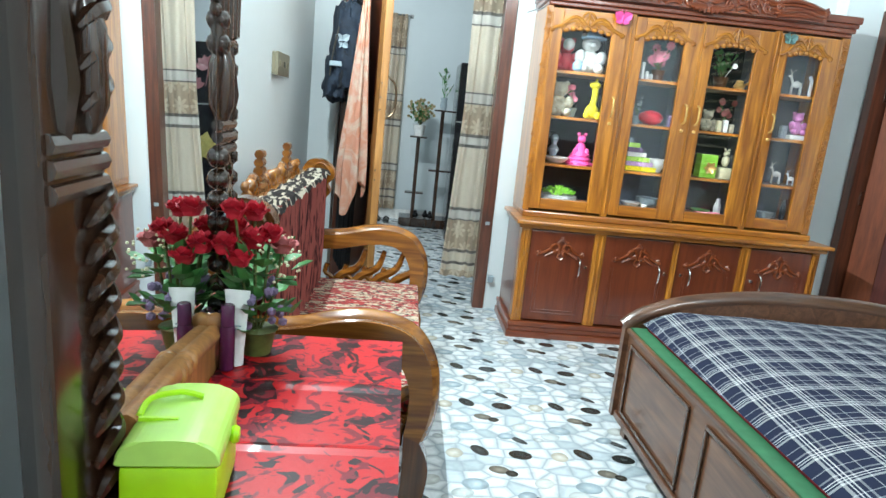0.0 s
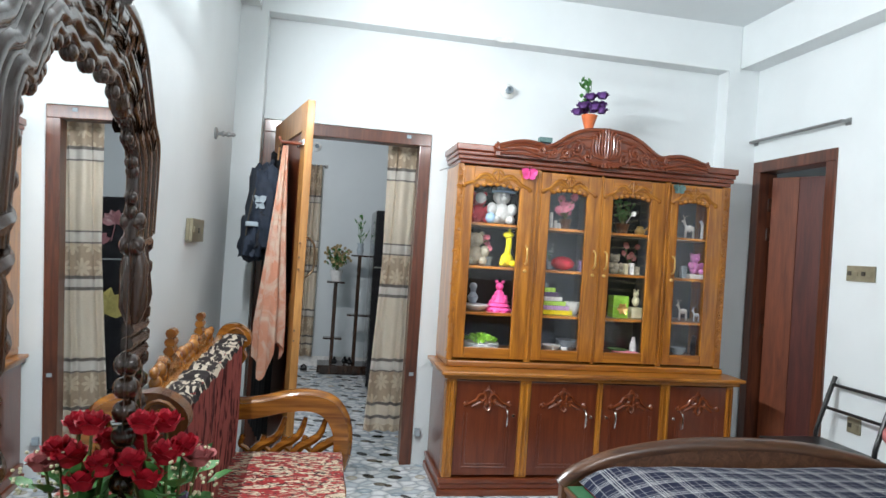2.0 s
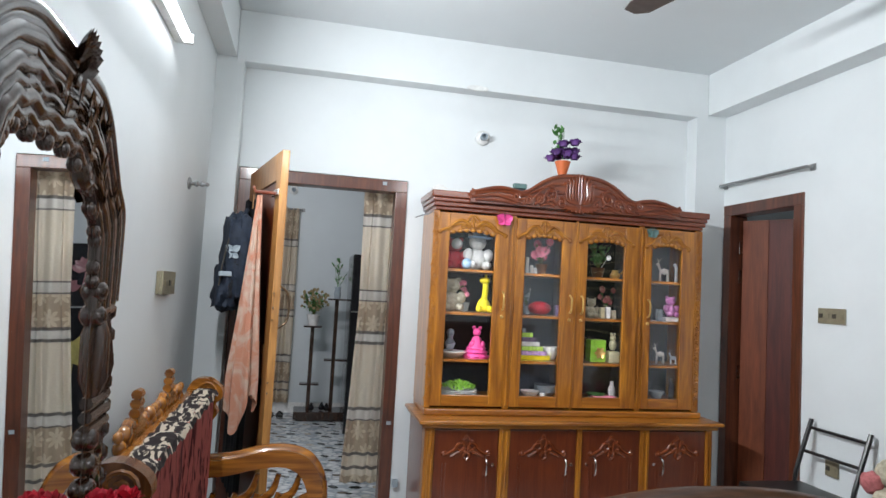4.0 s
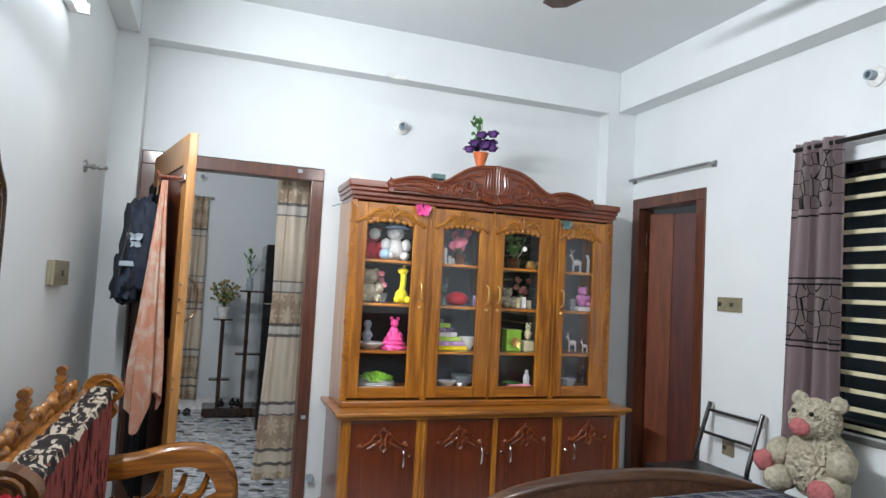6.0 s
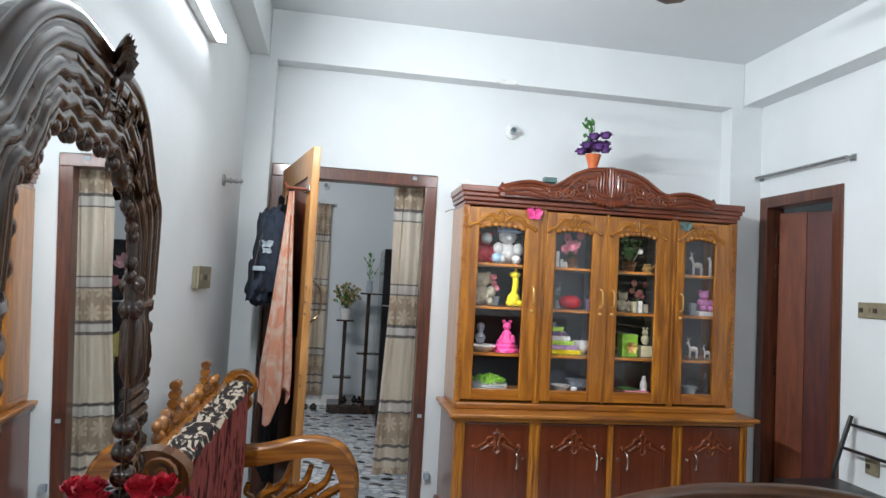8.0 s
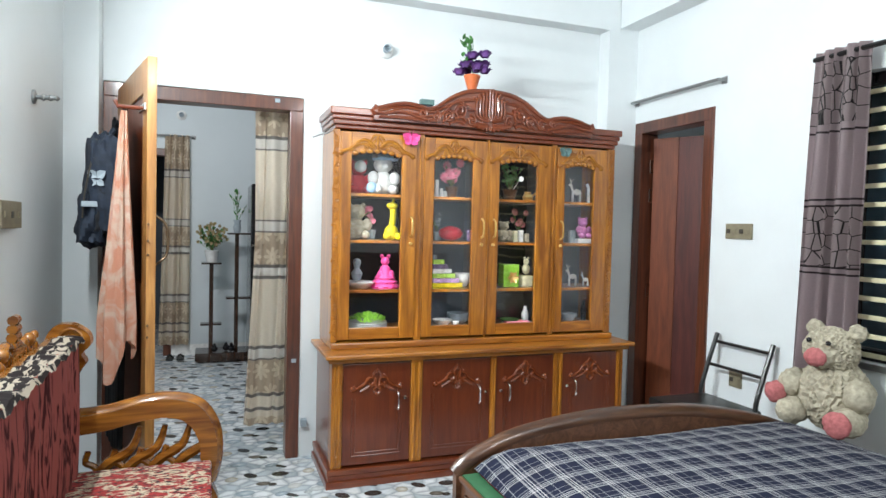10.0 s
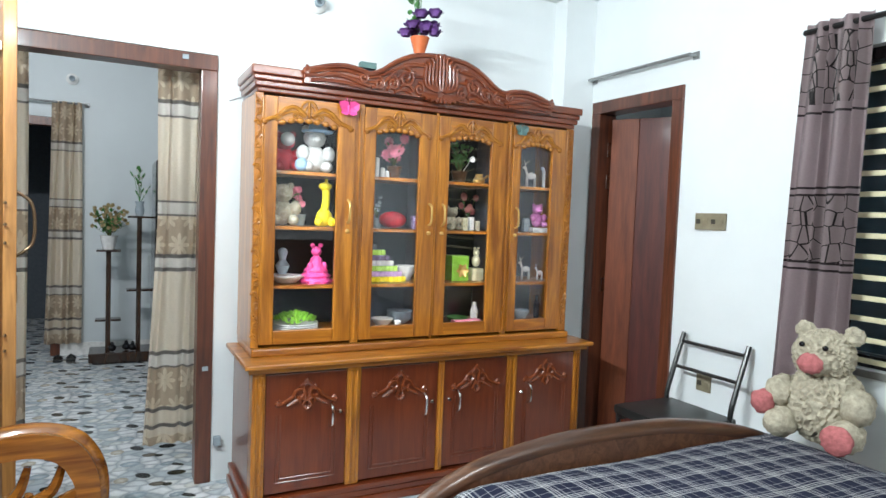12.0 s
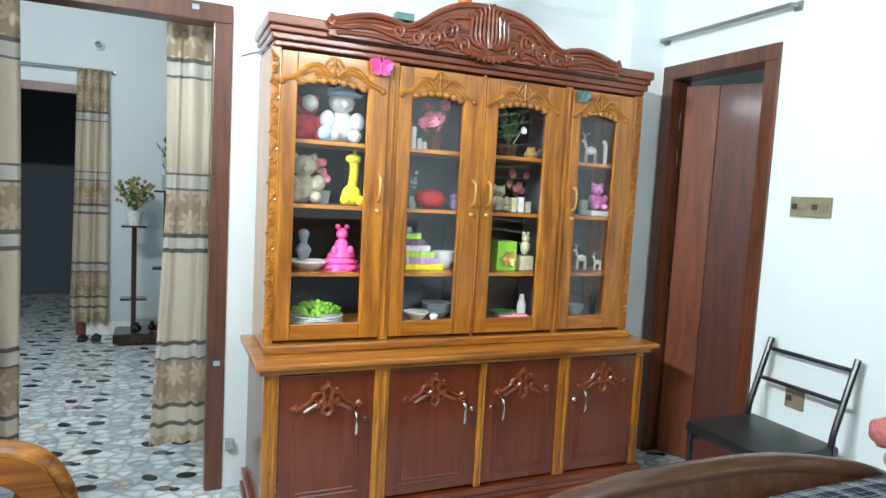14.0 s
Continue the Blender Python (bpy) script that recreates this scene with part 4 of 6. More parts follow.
# first bay
_before = set(o.name for o in scene.objects)
s = SHELF[3] + 0.001
plush("toy_bear", "white and grey plush bear on a cabinet shelf", (0.425, TY, s), 0.235, "toywhite", "toywhite")
_b = lathe(bmesh.new(), [(0.075, 0), (0.078, 0.008), (0.045, 0.012), (0.042, 0.035), (0.02, 0.042)], (0.43, TY - 0.03, s + 0.198))
solo("toy_hat", _b, "hatblue", "pale blue brimmed hat on the white plush bear", "hat", (0.43, TY - 0.03, s + 0.198), True)
plush("toy_bear", "small dark red plush bear with a pale face", (0.285, TY + 0.02, s), 0.20, "rose", "white")
_b = bmesh.new()
ball(_b, (0.285, TY - 0.035, s + 0.155), 0.035)
solo("toy_ball", _b, "toywhite", "white round plush head beside the bears", "soft toy", (0.285, TY - 0.035, s + 0.12), True)
_b = bmesh.new()
ball(_b, (0.345, TY - 0.07, s + 0.035), 0.034)
solo("toy_ball", _b, "hatblue", "blue-grey plush ball at the bears' feet", "soft toy", (0.345, TY - 0.07, s), True)
s = SHELF[2] + 0.001
plush("toy_bear", "cream plush teddy sitting on a cabinet shelf", (0.27, TY - 0.02, s), 0.21, "fur", "fur")
giraffe((0.475, TY - 0.03, s), 0.225)
pot_plant("flower_pot", "faded pink artificial flowers behind the teddy", (0.37, TY + 0.05, s), "grey", 0.035, 0.19, "pink", 9, 0.022, 3)
s = SHELF[1] + 0.001
dish("bowl", "white bowl with a small doll figure above", (0.30, TY - 0.02, s), 0.085, "white", 0.035)
_b = bmesh.new()
lathe(_b, [(0.02, 0), (0.035, 0.04), (0.015, 0.07), (0.02, 0.09)], (0.29, TY + 0.03, s + 0.04))
ball(_b, (0.29, TY + 0.03, s + 0.145), 0.025)
solo("figurine", _b, "grey", "grey-white figurine in a bowl", "figurine", (0.29, TY + 0.03, s + 0.005), True)
_b = bmesh.new()
lathe(_b, [(0.078, 0), (0.082, 0.014), (0.066, 0.026), (0.072, 0.036), (0.054, 0.052), (0.058, 0.06), (0.036, 0.085), (0.026, 0.12), (0.012, 0.135)], (0.445, TY - 0.02, s), 28)
for k, v in enumerate(_b.verts):
    r_ = 1 + 0.09 * math.sin(k * 1.57 * 1.35)
    v.co.x, v.co.y = 0.445 + (v.co.x - 0.445) * r_, TY - 0.02 + (v.co.y - TY + 0.02) * r_
ball(_b, (0.445, TY - 0.02, s + 0.155), 0.026)
for f in (1, -1):
    ball(_b, (0.445 + f * 0.02, TY - 0.02, s + 0.185), 0.012)
    ball(_b, (0.445 + f * 0.035, TY - 0.04, s + 0.08), 0.016, (1, 1, 1.6))
solo("toy_doll", _b, "hotpink", "hot-pink plush figure in a wide skirt", "soft toy", (0.445, TY - 0.02, s), True)
s = SHELF[0] + 0.001
dish("plate_stack", "stack of white plates on the bottom shelf", (0.345, TY - 0.02, s), 0.115, "white", 0.012, 4)
_b = bmesh.new()
_r = random.Random(5)
for k in range(90):
    a, t = _r.uniform(0, 6.28), _r.random() ** 0.5 * 0.085
    petal(_b, (0.345 + math.cos(a) * t, TY - 0.02 + math.sin(a) * t, s + 0.05 + 0.03 * (1 - t / 0.07)), (math.cos(a), math.sin(a), _r.uniform(0.2, 1.2)), (0, 0, 1), 0.035, 0.012)
solo("leaf_heap", _b, "limegreen", "bright green artificial leaves heaped on plates", "artificial leaves", (0.345, TY - 0.02, s + 0.041))
slide(_before, 0.02)
_before = set(o.name for o in scene.objects)
# second bay
s = SHELF[3] + 0.001
pot_plant("flower_pot", "pink artificial flowers in a brown pot", (0.82, TY, s), "bedwood", 0.04, 0.22, "pink", 12, 0.034, 4, 1.1)
for x, h in ((0.725, 0.10), (0.755, 0.05), (0.78, 0.035)):
    solo("candle", lathe(bmesh.new(), [(0.012, 0), (0.012, h), (0.009, h + 0.004)], (x, TY, s)), "white", "small white candle on a shelf", "candle", (x, TY, s), True, "candles in the cabinet")
s = SHELF[2] + 0.001
pot_plant("wire_plant", "grey wire plant ornament in the cabinet", (0.745, TY + 0.03, s), "grey", 0.025, 0.17, "grey", 8, 0.012, 9)
_b = bmesh.new()
ball(_b, (0.82, TY, s + 0.045), 0.06, (1.3, 0.9, 0.75))
solo("toy_cushion", _b, "rose", "dull red plush cushion on a shelf", "soft toy", (0.82, TY, s), True)
solo("toy_box", B((0.915, 0.965, TY - 0.06, TY - 0.02, s, s + 0.05), (0.91, 0.93, TY - 0.06, TY - 0.02, s + 0.0505, s + 0.07), (0.95, 0.97, TY - 0.06, TY - 0.02, s + 0.0505, s + 0.07), bev=0.006), "lilac", "small lilac toy box", "toy", (0.94, TY - 0.04, s))
s = SHELF[1] + 0.001
_r = random.Random(2)
for row in range(7):
    z = s + row * 0.028
    w = 0.215 - row * 0.028
    bm = bmesh.new()
    x = 0.70
    bxs = [(x + k * 0.024, x + k * 0.024 + 0.023, TY - 0.04, TY - 0.005, z, z + 0.0265) for k in range(max(1, int(w / 0.024)))]
    solo("toy_block_row", B(*bxs, bev=0.002), ("yellow", "purpleblock", "limeclear", "white", "lilac", "limeclear", "grey")[row], "row of pastel toy blocks in a stepped stack", "toy blocks", (x, TY - 0.04, z), False, "toy block steps")
dish("bowl", "stack of pale bowls beside the toy blocks", (0.915, TY + 0.03, s), 0.055, "white", 0.05, 4)
s = SHELF[0] + 0.001
dish("bowl", "white bowl on the bottom shelf", (0.78, TY, s), 0.06, "white", 0.035)
dish("plate_stack", "dark plates on the bottom shelf", (0.90, TY + 0.05, s), 0.07, "grey", 0.03, 5)
dish("cup", "small white cup on the bottom shelf", (0.84, TY - 0.07, s), 0.02, "white", 0.03)
slide(_before, 0.055)
_before = set(o.name for o in scene.objects)
# third bay
s = SHELF[3] + 0.001
pot_plant("flower_pot", "green artificial plant with one white flower", (1.19, TY + 0.02, s), "bedwood", 0.045, 0.22, "leafgreen", 26, 0.012, 7, 1.1)
_b = bmesh.new()
for k in range(9):
    a = k * 0.7
    petal(_b, (1.225, TY - 0.05, s + 0.13), (math.cos(a), -0.3, math.sin(a)), (0, -1, 0), 0.022, 0.007)
rod(_b, [(1.225, TY - 0.045, s + 0.13), (1.2, TY, s + 0.06)], 0.002, 4)
solo("daisy", _b, "white", "single white daisy among green leaves", "artificial flower", (1.225, TY - 0.045, s + 0.06))
_b = lathe(bmesh.new(), [(0.025, 0), (0.035, 0.02), (0.02, 0.045), (0.022, 0.055)], (1.29, TY - 0.03, s))
rod(_b, smooth2([(1.31, TY - 0.03, s + 0.02), (1.345, TY - 0.03, s + 0.05)]), 0.006, 6)
solo("teapot", _b, "gold", "small gold teapot on a shelf", "teapot", (1.29, TY - 0.03, s), True)
s = SHELF[2] + 0.001
plush("toy_bear", "small pinkish-white plush bear with dark ears", (1.145, TY, s), 0.13, "fur", "fur")
for x, h, mt in ((1.205, 0.07, "cream"), (1.245, 0.075, "white"), (1.285, 0.055, "fur")):
    solo("ornament", B((x - 0.014, x + 0.014, TY - 0.05, TY - 0.02, s, s + h), bev=0.005), mt, "small cream ornament on a shelf", "ornament", (x, TY - 0.035, s))
pot_plant("flower_pot", "dull pink flowers in a glass pot", (1.28, TY + 0.07, s), "grey", 0.03, 0.2, "pinkfur", 7, 0.024, 11)
s = SHELF[1] + 0.001
solo("gift_box", B((1.13, 1.235, TY - 0.05, TY + 0.03, s, s + 0.14), bev=0.004), "limegreen", "bright green box with a bow shape", "box", (1.18, TY, s))
_b = bmesh.new()
for k in range(6):
    a = k * 1.05
    petal(_b, (1.185, TY - 0.055, s + 0.06), (math.cos(a), -0.2, math.sin(a)), (0, -1, 0), 0.045, 0.014)
solo("bow", _b, "gold", "gold and green bow on the box", "bow", (1.185, TY - 0.055, s + 0.02))
_b = B((1.26, 1.335, TY - 0.05, TY + 0.02, s, s + 0.07), bev=0.008)
ball(_b, (1.298, TY - 0.02, s + 0.11), 0.025, (1, 1, 1.4))
ball(_b, (1.298, TY - 0.02, s + 0.155), 0.02)
for f in (1, -1):
    ball(_b, (1.298 + f * 0.012, TY - 0.02, s + 0.18), 0.008)
solo("figurine", _b, "cream", "cream rabbit figure on a small basket", "figurine", (1.298, TY - 0.02, s), True)
s = SHELF[0] + 0.001
dish("bowl", "green bowl on the bottom shelf", (1.19, TY - 0.02, s), 0.06, "leafgreen", 0.03)
solo("soap_box", B((1.14, 1.30, TY - 0.09, TY - 0.04, s, s + 0.025), bev=0.006), "pink", "flat pink box on the bottom shelf", "box", (1.22, TY - 0.06, s))
solo("jar", lathe(bmesh.new(), [(0.02, 0), (0.024, 0.06), (0.012, 0.09), (0.012, 0.11)], (1.31, TY, s)), "white", "slim white jar on the bottom shelf", "jar", (1.31, TY, s), True)
slide(_before, 0.085)
_before = set(o.name for o in scene.objects)
# fourth bay
s = SHELF[3] + 0.001
deer((1.63, TY, s), 0.14, "small pale deer figurine with antlers")
_b = rod(bmesh.new(), [(1.72, TY, s), (1.72, TY, s + 0.10), (1.705, TY, s + 0.125)], 0.010, 8)
solo("figurine", _b, "white", "slim pale giraffe figurine", "figurine", (1.70, TY, s), True)
s = SHELF[2] + 0.001
plush("toy_bear", "pink and lilac plush rabbit on a shelf", (1.67, TY - 0.02, s + 0.03), 0.14, "pinklilac", "pinklilac").location.z = s + 0.03
solo("ornament", B((1.575, 1.615, TY - 0.03, TY, s, s + 0.08), bev=0.008), "grey", "pale frosted ornament on a shelf", "ornament", (1.595, TY, s))
solo("glass_tray", B((1.61, 1.73, TY - 0.07, TY + 0.03, s, s + 0.028), bev=0.004), "white", "low white stand under the rabbit", "stand", (1.67, TY, s))
s = SHELF[1] + 0.001
deer((1.62, TY, s), 0.12, "small cream cow figurine")
deer((1.70, TY - 0.03, s), 0.085, "tiny cream calf figurine")
s = SHELF[0] + 0.001
solo("jar", lathe(bmesh.new(), [(0.015, 0), (0.02, 0.08), (0.01, 0.12), (0.012, 0.14)], (1.71, TY, s)), "black", "slim black bottle on the bottom shelf", "bottle", (1.71, TY, s), True)
dish("bowl", "glass bowl on the bottom shelf", (1.60, TY, s), 0.05, "grey", 0.05)
slide(_before, 0.115)


def butterfly(at, mat, label, s=0.05):
    bm = bmesh.new()
    x, y, z = at
    for f in (1, -1):
        petal(bm, (x, y, z), (f, -0.1, 0.6), (0, -1, 0), s, s * 0.45, 0.1)
        petal(bm, (x, y, z), (f, -0.1, -0.5), (0, -1, 0), s * 0.75, s * 0.35, 0.1)
        rod(bm, [(x, y - 0.004, z + 0.01), (x + f * 0.012, y - 0.006, z + s * 0.9)], 0.0015, 4)
    rod(bm, [(x, y - 0.004, z - 0.02), (x, y - 0.004, z + 0.02)], 0.005, 6)
    return solo("butterfly_ornament", bm, mat, label, "ornament", at)


butterfly((0.555, CF - 0.02, 1.878), "hotpink", "pink butterfly stuck on the cabinet door", 0.06)
butterfly((1.545, CF - 0.014, 1.87), "teal", "grey-green butterfly stuck on the cabinet door", 0.05)


def purple_vase():
    at = (0.935, CF + 0.03, 2.031)
    e = thing("flower_vase", "orange vase of purple silk flowers on the cabinet top", "vase", at)
    x, y, z = at
    part("vase", lathe(bmesh.new(), [(0.028, 0), (0.02, 0.03), (0.022, 0.16), (0.034, 0.20), (0.05, 0.255), (0.044, 0.255)], at), "orange", e, smooth=True)
    rnd = random.Random(8)
    fl, lv = bmesh.new(), bmesh.new()
    for k in range(12):
        a = k * 2.4
        t = 0.075 * (k / 12) ** 0.5 + 0.01
        rose_head(fl, (x + 0.01 + math.cos(a) * t * 1.1, y + math.sin(a) * t, z + 0.275 + rnd.uniform(0, 0.11)), 0.043, rnd, 10)
    for k in range(26):
        a = rnd.uniform(0, 6.28)
        petal(lv, (x - 0.035 + rnd.uniform(-0.045, 0.03), y + rnd.uniform(-0.02, 0.03), z + rnd.uniform(0.28, 0.46)), (math.cos(a), math.sin(a), rnd.uniform(0, 1.2)), (0, 0, 1), 0.04, 0.014)
    for dx in (-0.05, -0.02, 0.0):
        rod(lv, [(x, y, z + 0.27), (x + dx, y, z + 0.47)], 0.0025, 4)
    tagged(part("blossom_cluster", fl, "purple", e), kind="stuff")
    tagged(part("leaves", lv, "leafgreen", e), kind="stuff")


purple_vase()
solo("small_sign_box", B((0.61, 0.69, CF - 0.02, CF + 0.02, 2.085, 2.115), bev=0.003), "teal", "small dark green box on the cabinet top", "box", (0.65, CF, 2.085))
solo("box_stack", B((0.60, 0.70, CF + 0.0, CF + 0.06, 2.031, 2.084), bev=0.003), "void", "dark box behind the cabinet crest", "box", (0.65, CF + 0.03, 2.031))


# ---- bed ----
def bed():
    bx0, bx1, by0, by1 = 0.395, 2.08, -3.75, -1.62
    e = thing("bed", "brown wooden bed with a curved footboard and panelled sides", "bed", (1.2, -2.6, 0))
    # footboard, its top in a low arch
    pts = smooth2([(0.375, 0.475), (0.42, 0.515), (0.48, 0.548), (0.63, 0.60), (0.91, 0.641), (1.20, 0.647), (1.47, 0.632), (1.79, 0.575), (2.0, 0.51), (2.06, 0.47)], 4)
    fb = part("footboard", band(bmesh.new(), pts, [(p[0], 0.08) for p in pts], by1 - 0.045, by1 - 0.01), "bedwood", e)
    cap = bmesh.new()
    rod(cap, [(p[0], by1 - 0.028, p[1] + 0.002) for p in pts], 0.030, 8, 0.5)
    part("cap_rail", cap, "bedcap", fb, "dark rounded cap rail", True)
    part("side_rail", B((bx0, bx0 + 0.035, by0, by1 - 0.046, 0.08, 0.455), bev=0.006), "bedwood", e, "brown side rail with sunk panels")
    part("side_rail", B((bx1 - 0.035, bx1, by0, by1 - 0.046, 0.08, 0.455), bev=0.006), "bedwood", e)
    part("top_trim", B((bx0 - 0.012, bx0 + 0.04, by0, by1 - 0.046, 0.456, 0.475), bev=0.005), "bedwood", e)
    for k in range(4):
        a = -1.72 - k * 0.68
        b = a - 0.56
        pl = part("panel_moulding", B((bx0 - 0.010, bx0 - 0.001, b, a, 0.41, 0.425), (bx0 - 0.010, bx0 - 0.001, b, a, 0.12, 0.135),
                                      (bx0 - 0.010, bx0 - 0.001, b, b + 0.014, 0.136, 0.409), (bx0 - 0.010, bx0 - 0.001, a - 0.014, a, 0.136, 0.409), bev=0.002), "walnut_y", e)
    part("plinth_trim", B((bx0 - 0.014, bx0 - 0.001, by0, by1 - 0.05, 0.08, 0.11), bev=0.004), "bedwood", e)
    for x in (bx0 + 0.03, bx1 - 0.05):
        for y in (by1 - 0.1, by0 + 0.05):
            part("leg", B((x, x + 0.06, y, y + 0.05, 0, 0.0795)), "bedwood", e)
    part("slat_base", B((bx0 + 0.036, bx1 - 0.036, by0 + 0.01, by1 - 0.047, 0.30, 0.33)), "bedwood", e)
    part("headboard", B((bx0, bx1, by0 - 0.05, by0 - 0.002, 0.0, 1.1), bev=0.01), "bedwood", e)
    # mat, mattress and sheet
    solo("bed_mat", B((bx0 + 0.0, bx1 - 0.04, by0 + 0.02, by1 - 0.055, 0.4755, 0.481)), "green_cloth", "thin green mat showing round the mattress", "mat", (1.2, -2.6, 0.4755))
    solo("mattress", B((bx0 + 0.06, bx1 - 0.05, by0 + 0.03, by1 - 0.075, 0.4815, 0.496), bev=0.006), "red_trim", "thin red mattress under the checked sheet", "mattress", (1.2, -2.6, 0.4815))
    bm = bmesh.new()
    nx, ny = 60, 70
    g = []
    X0, X1, Y0, Y1 = bx0 + 0.045, bx1 - 0.03, by0 + 0.02, by1 - 0.062
    for j in range(ny + 1):
        row = []
        for i in range(nx + 1):
            u, v = i / nx, j / ny
            x, y = X0 + u * (X1 - X0), Y0 + v * (Y1 - Y0)
            w = noise.noise(Vector((x * 3.2, y * 3.2, 0))) * 0.008 + noise.noise(Vector((x * 9, y * 7, 3))) * 0.004
            edge = min(u, 1 - u, v, 1 - v)
            up = 1 - math.exp(-7 * min(u * 1.74, (1 - u) * 1.74, (1 - v) * 2.1 + 0.10, 9))
            z = 0.512 + 0.098 * up + w * up - (0.010 if edge < 0.001 else 0)
            row.append(bm.verts.new((x, y, z)))
        g.append(row)
    for j in range(ny):
        for i in range(nx):
            bm.faces.new((g[j][i], g[j][i + 1], g[j + 1][i + 1], g[j + 1][i]))
    bmesh.ops.solidify(bm, geom=bm.faces[:], thickness=0.012)
    solo("bed_sheet", bm, "check", "navy and white checked bed sheet, slightly creased", "bed sheet", (1.2, -2.6, 0.54), True)


bed()


def teddy():
    """A big sitting plush bear: one plain mesh in two colours."""
    x, y, z = 2.075, -1.83, 0.562
    c, p = bmesh.new(), bmesh.new()
    R = 0.010
    ball(c, (x, y, z + 0.17), 0.165, (1, 0.95, 1.08), 5, R)
    ball(c, (x - 0.02, y + 0.01, z + 0.385), 0.118, (1.0, 1.05, 0.98), 5, R * 0.8)
    for f in (1, -1):
        ball(c, (x, y + f * 0.10, z + 0.485), 0.042, (0.7, 1, 1), 3, R * 0.6)
        ball(c, (x - 0.08, y + f * 0.155, z + 0.20), 0.065, (1.3, 1.0, 1.2), 3, R * 0.7)
        ball(c, (x - 0.12, y + f * 0.13, z + 0.075), 0.075, (1.5, 0.95, 0.95), 3, R * 0.7)
    ball(c, (x - 0.12, y + 0.01, z + 0.36), 0.06, (1, 1.1, 0.9), 3, R * 0.5)
    ball(p, (x - 0.165, y + 0.01, z + 0.365), 0.045, (0.7, 1.15, 1.0), 3, R * 0.4)
    ball(p, (x - 0.235, y - 0.135, z + 0.08), 0.062, (0.5, 1, 1), 3, R * 0.5)
    ball(p, (x - 0.165, y + 0.20, z + 0.155), 0.055, (0.9, 0.9, 1), 3, R * 0.5)
    sc = Matrix.Translation((x, y, z)) @ Matrix.Rotation(radians(12), 4, "Z") @ Matrix.Scale(0.88, 4) @ Matrix.Translation((-x, -y, -z))
    c.transform(sc)
    p.transform(sc)
    ob = solo("teddy_bear", c, "fur", "big cream plush teddy with pink nose and paws, on the bed", "soft toy", (x, y, z), True)
    bm = bmesh.new()
    bm.from_mesh(ob.data)
    k = len(bm.faces)
    p.transform(Matrix.Translation((-x, -y, -z)))
    e = bmesh.new()
    for f in (1, -1):
        ball(e, (-0.122, -0.016 + f * 0.046, 0.386), 0.011, (1, 1, 1), 2)
    for src, idx in ((p, 1), (e, 2)):
        me = bpy.data.meshes.new("tmp")
        src.to_mesh(me)
        n0 = len(bm.faces)
        bm.from_mesh(me)
        bm.faces.ensure_lookup_table()
        for f in bm.faces[n0:]:
            f.material_index = idx
        bpy.data.meshes.remove(me)
        src.free()
    bm.to_mesh(ob.data)
    bm.free()
    ob.data.materials.append(M["pinkfur"])
    ob.data.materials.append(M["black"])
    ob.data.shade_smooth()


teddy()


# ---- black steel chair by the side wall ----
def chair():
    e = thing("steel_chair", "black steel chair with a vinyl seat beside the wall", "chair", (1.95, -1.15, 0))
    for y in (-0.985, -1.37):
        part("rear_leg", rod(bmesh.new(), smooth2([(2.20, y, 0.0), (2.13, y, 0.30), (2.12, y, 0.50), (2.15, y, 0.62), (2.225, y, 0.835)], 5), 0.0125, 8), "black_metal", e, smooth=True)
        part("front_leg", rod(bmesh.new(), [(1.80, y, 0.0), (1.80, y, 0.45)], 0.0125, 8), "black_metal", e)
    for z, x in ((0.79, 2.21), (0.665, 2.166)):
        part("back_rail", rod(bmesh.new(), [(x, -0.985, z), (x, -1.37, z)], 0.009, 8), "black_metal", e)
    bm = B((1.77, 2.16, -1.38, -0.975, 0.452, 0.50), bev=0.018)
    part("seat", bm, "black_vinyl", e, "black vinyl padded seat", True)
    part("seat_rail", B((1.79, 2.13, -1.36, -1.34, 0.43, 0.451), (1.79, 2.13, -1.015, -0.995, 0.43, 0.451)), "black_metal", e)


chair()


# ---- curtains ----
def curtain(name, mat, label, a, b, z0, z1, at, axis="x", folds=5, amp=0.022, gather=None, n=60):
    """Hanging cloth with folds; gather(v) gives (start, end) along the wall at height share v."""
    bm = bmesh.new()
    rows = []
    m = 26
    for j in range(m + 1):
        v = j / m
        s0, s1 = gather(v) if gather else (a, b)
        row = []
        for i in range(n + 1):
            u = i / n
            p = s0 + u * (s1 - s0)
            ph = u * folds * 2 * math.pi
            d = at + amp * math.sin(ph) * (0.75 + 0.25 * v) + 0.006 * math.sin(ph * 0.37 + v * 4)
            p += 0.012 * math.sin(ph * 0.5 + v * 2.2)
            z = z1 + (z0 - z1) * v
            row.append(bm.verts.new((p, d, z) if axis == "x" else (d, p, z)))
        rows.append(row)
    for j in range(m):
        for i in range(n):
            bm.faces.new((rows[j][i], rows[j][i + 1], rows[j + 1][i + 1], rows[j + 1][i]))
    bmesh.ops.solidify(bm, geom=bm.faces[:], thickness=0.002)
    mid = ((a + b) / 2, at, 0) if axis == "x" else (at, (a + b) / 2, 0)
    return solo(name, bm, mat, label, "curtain", mid, True)


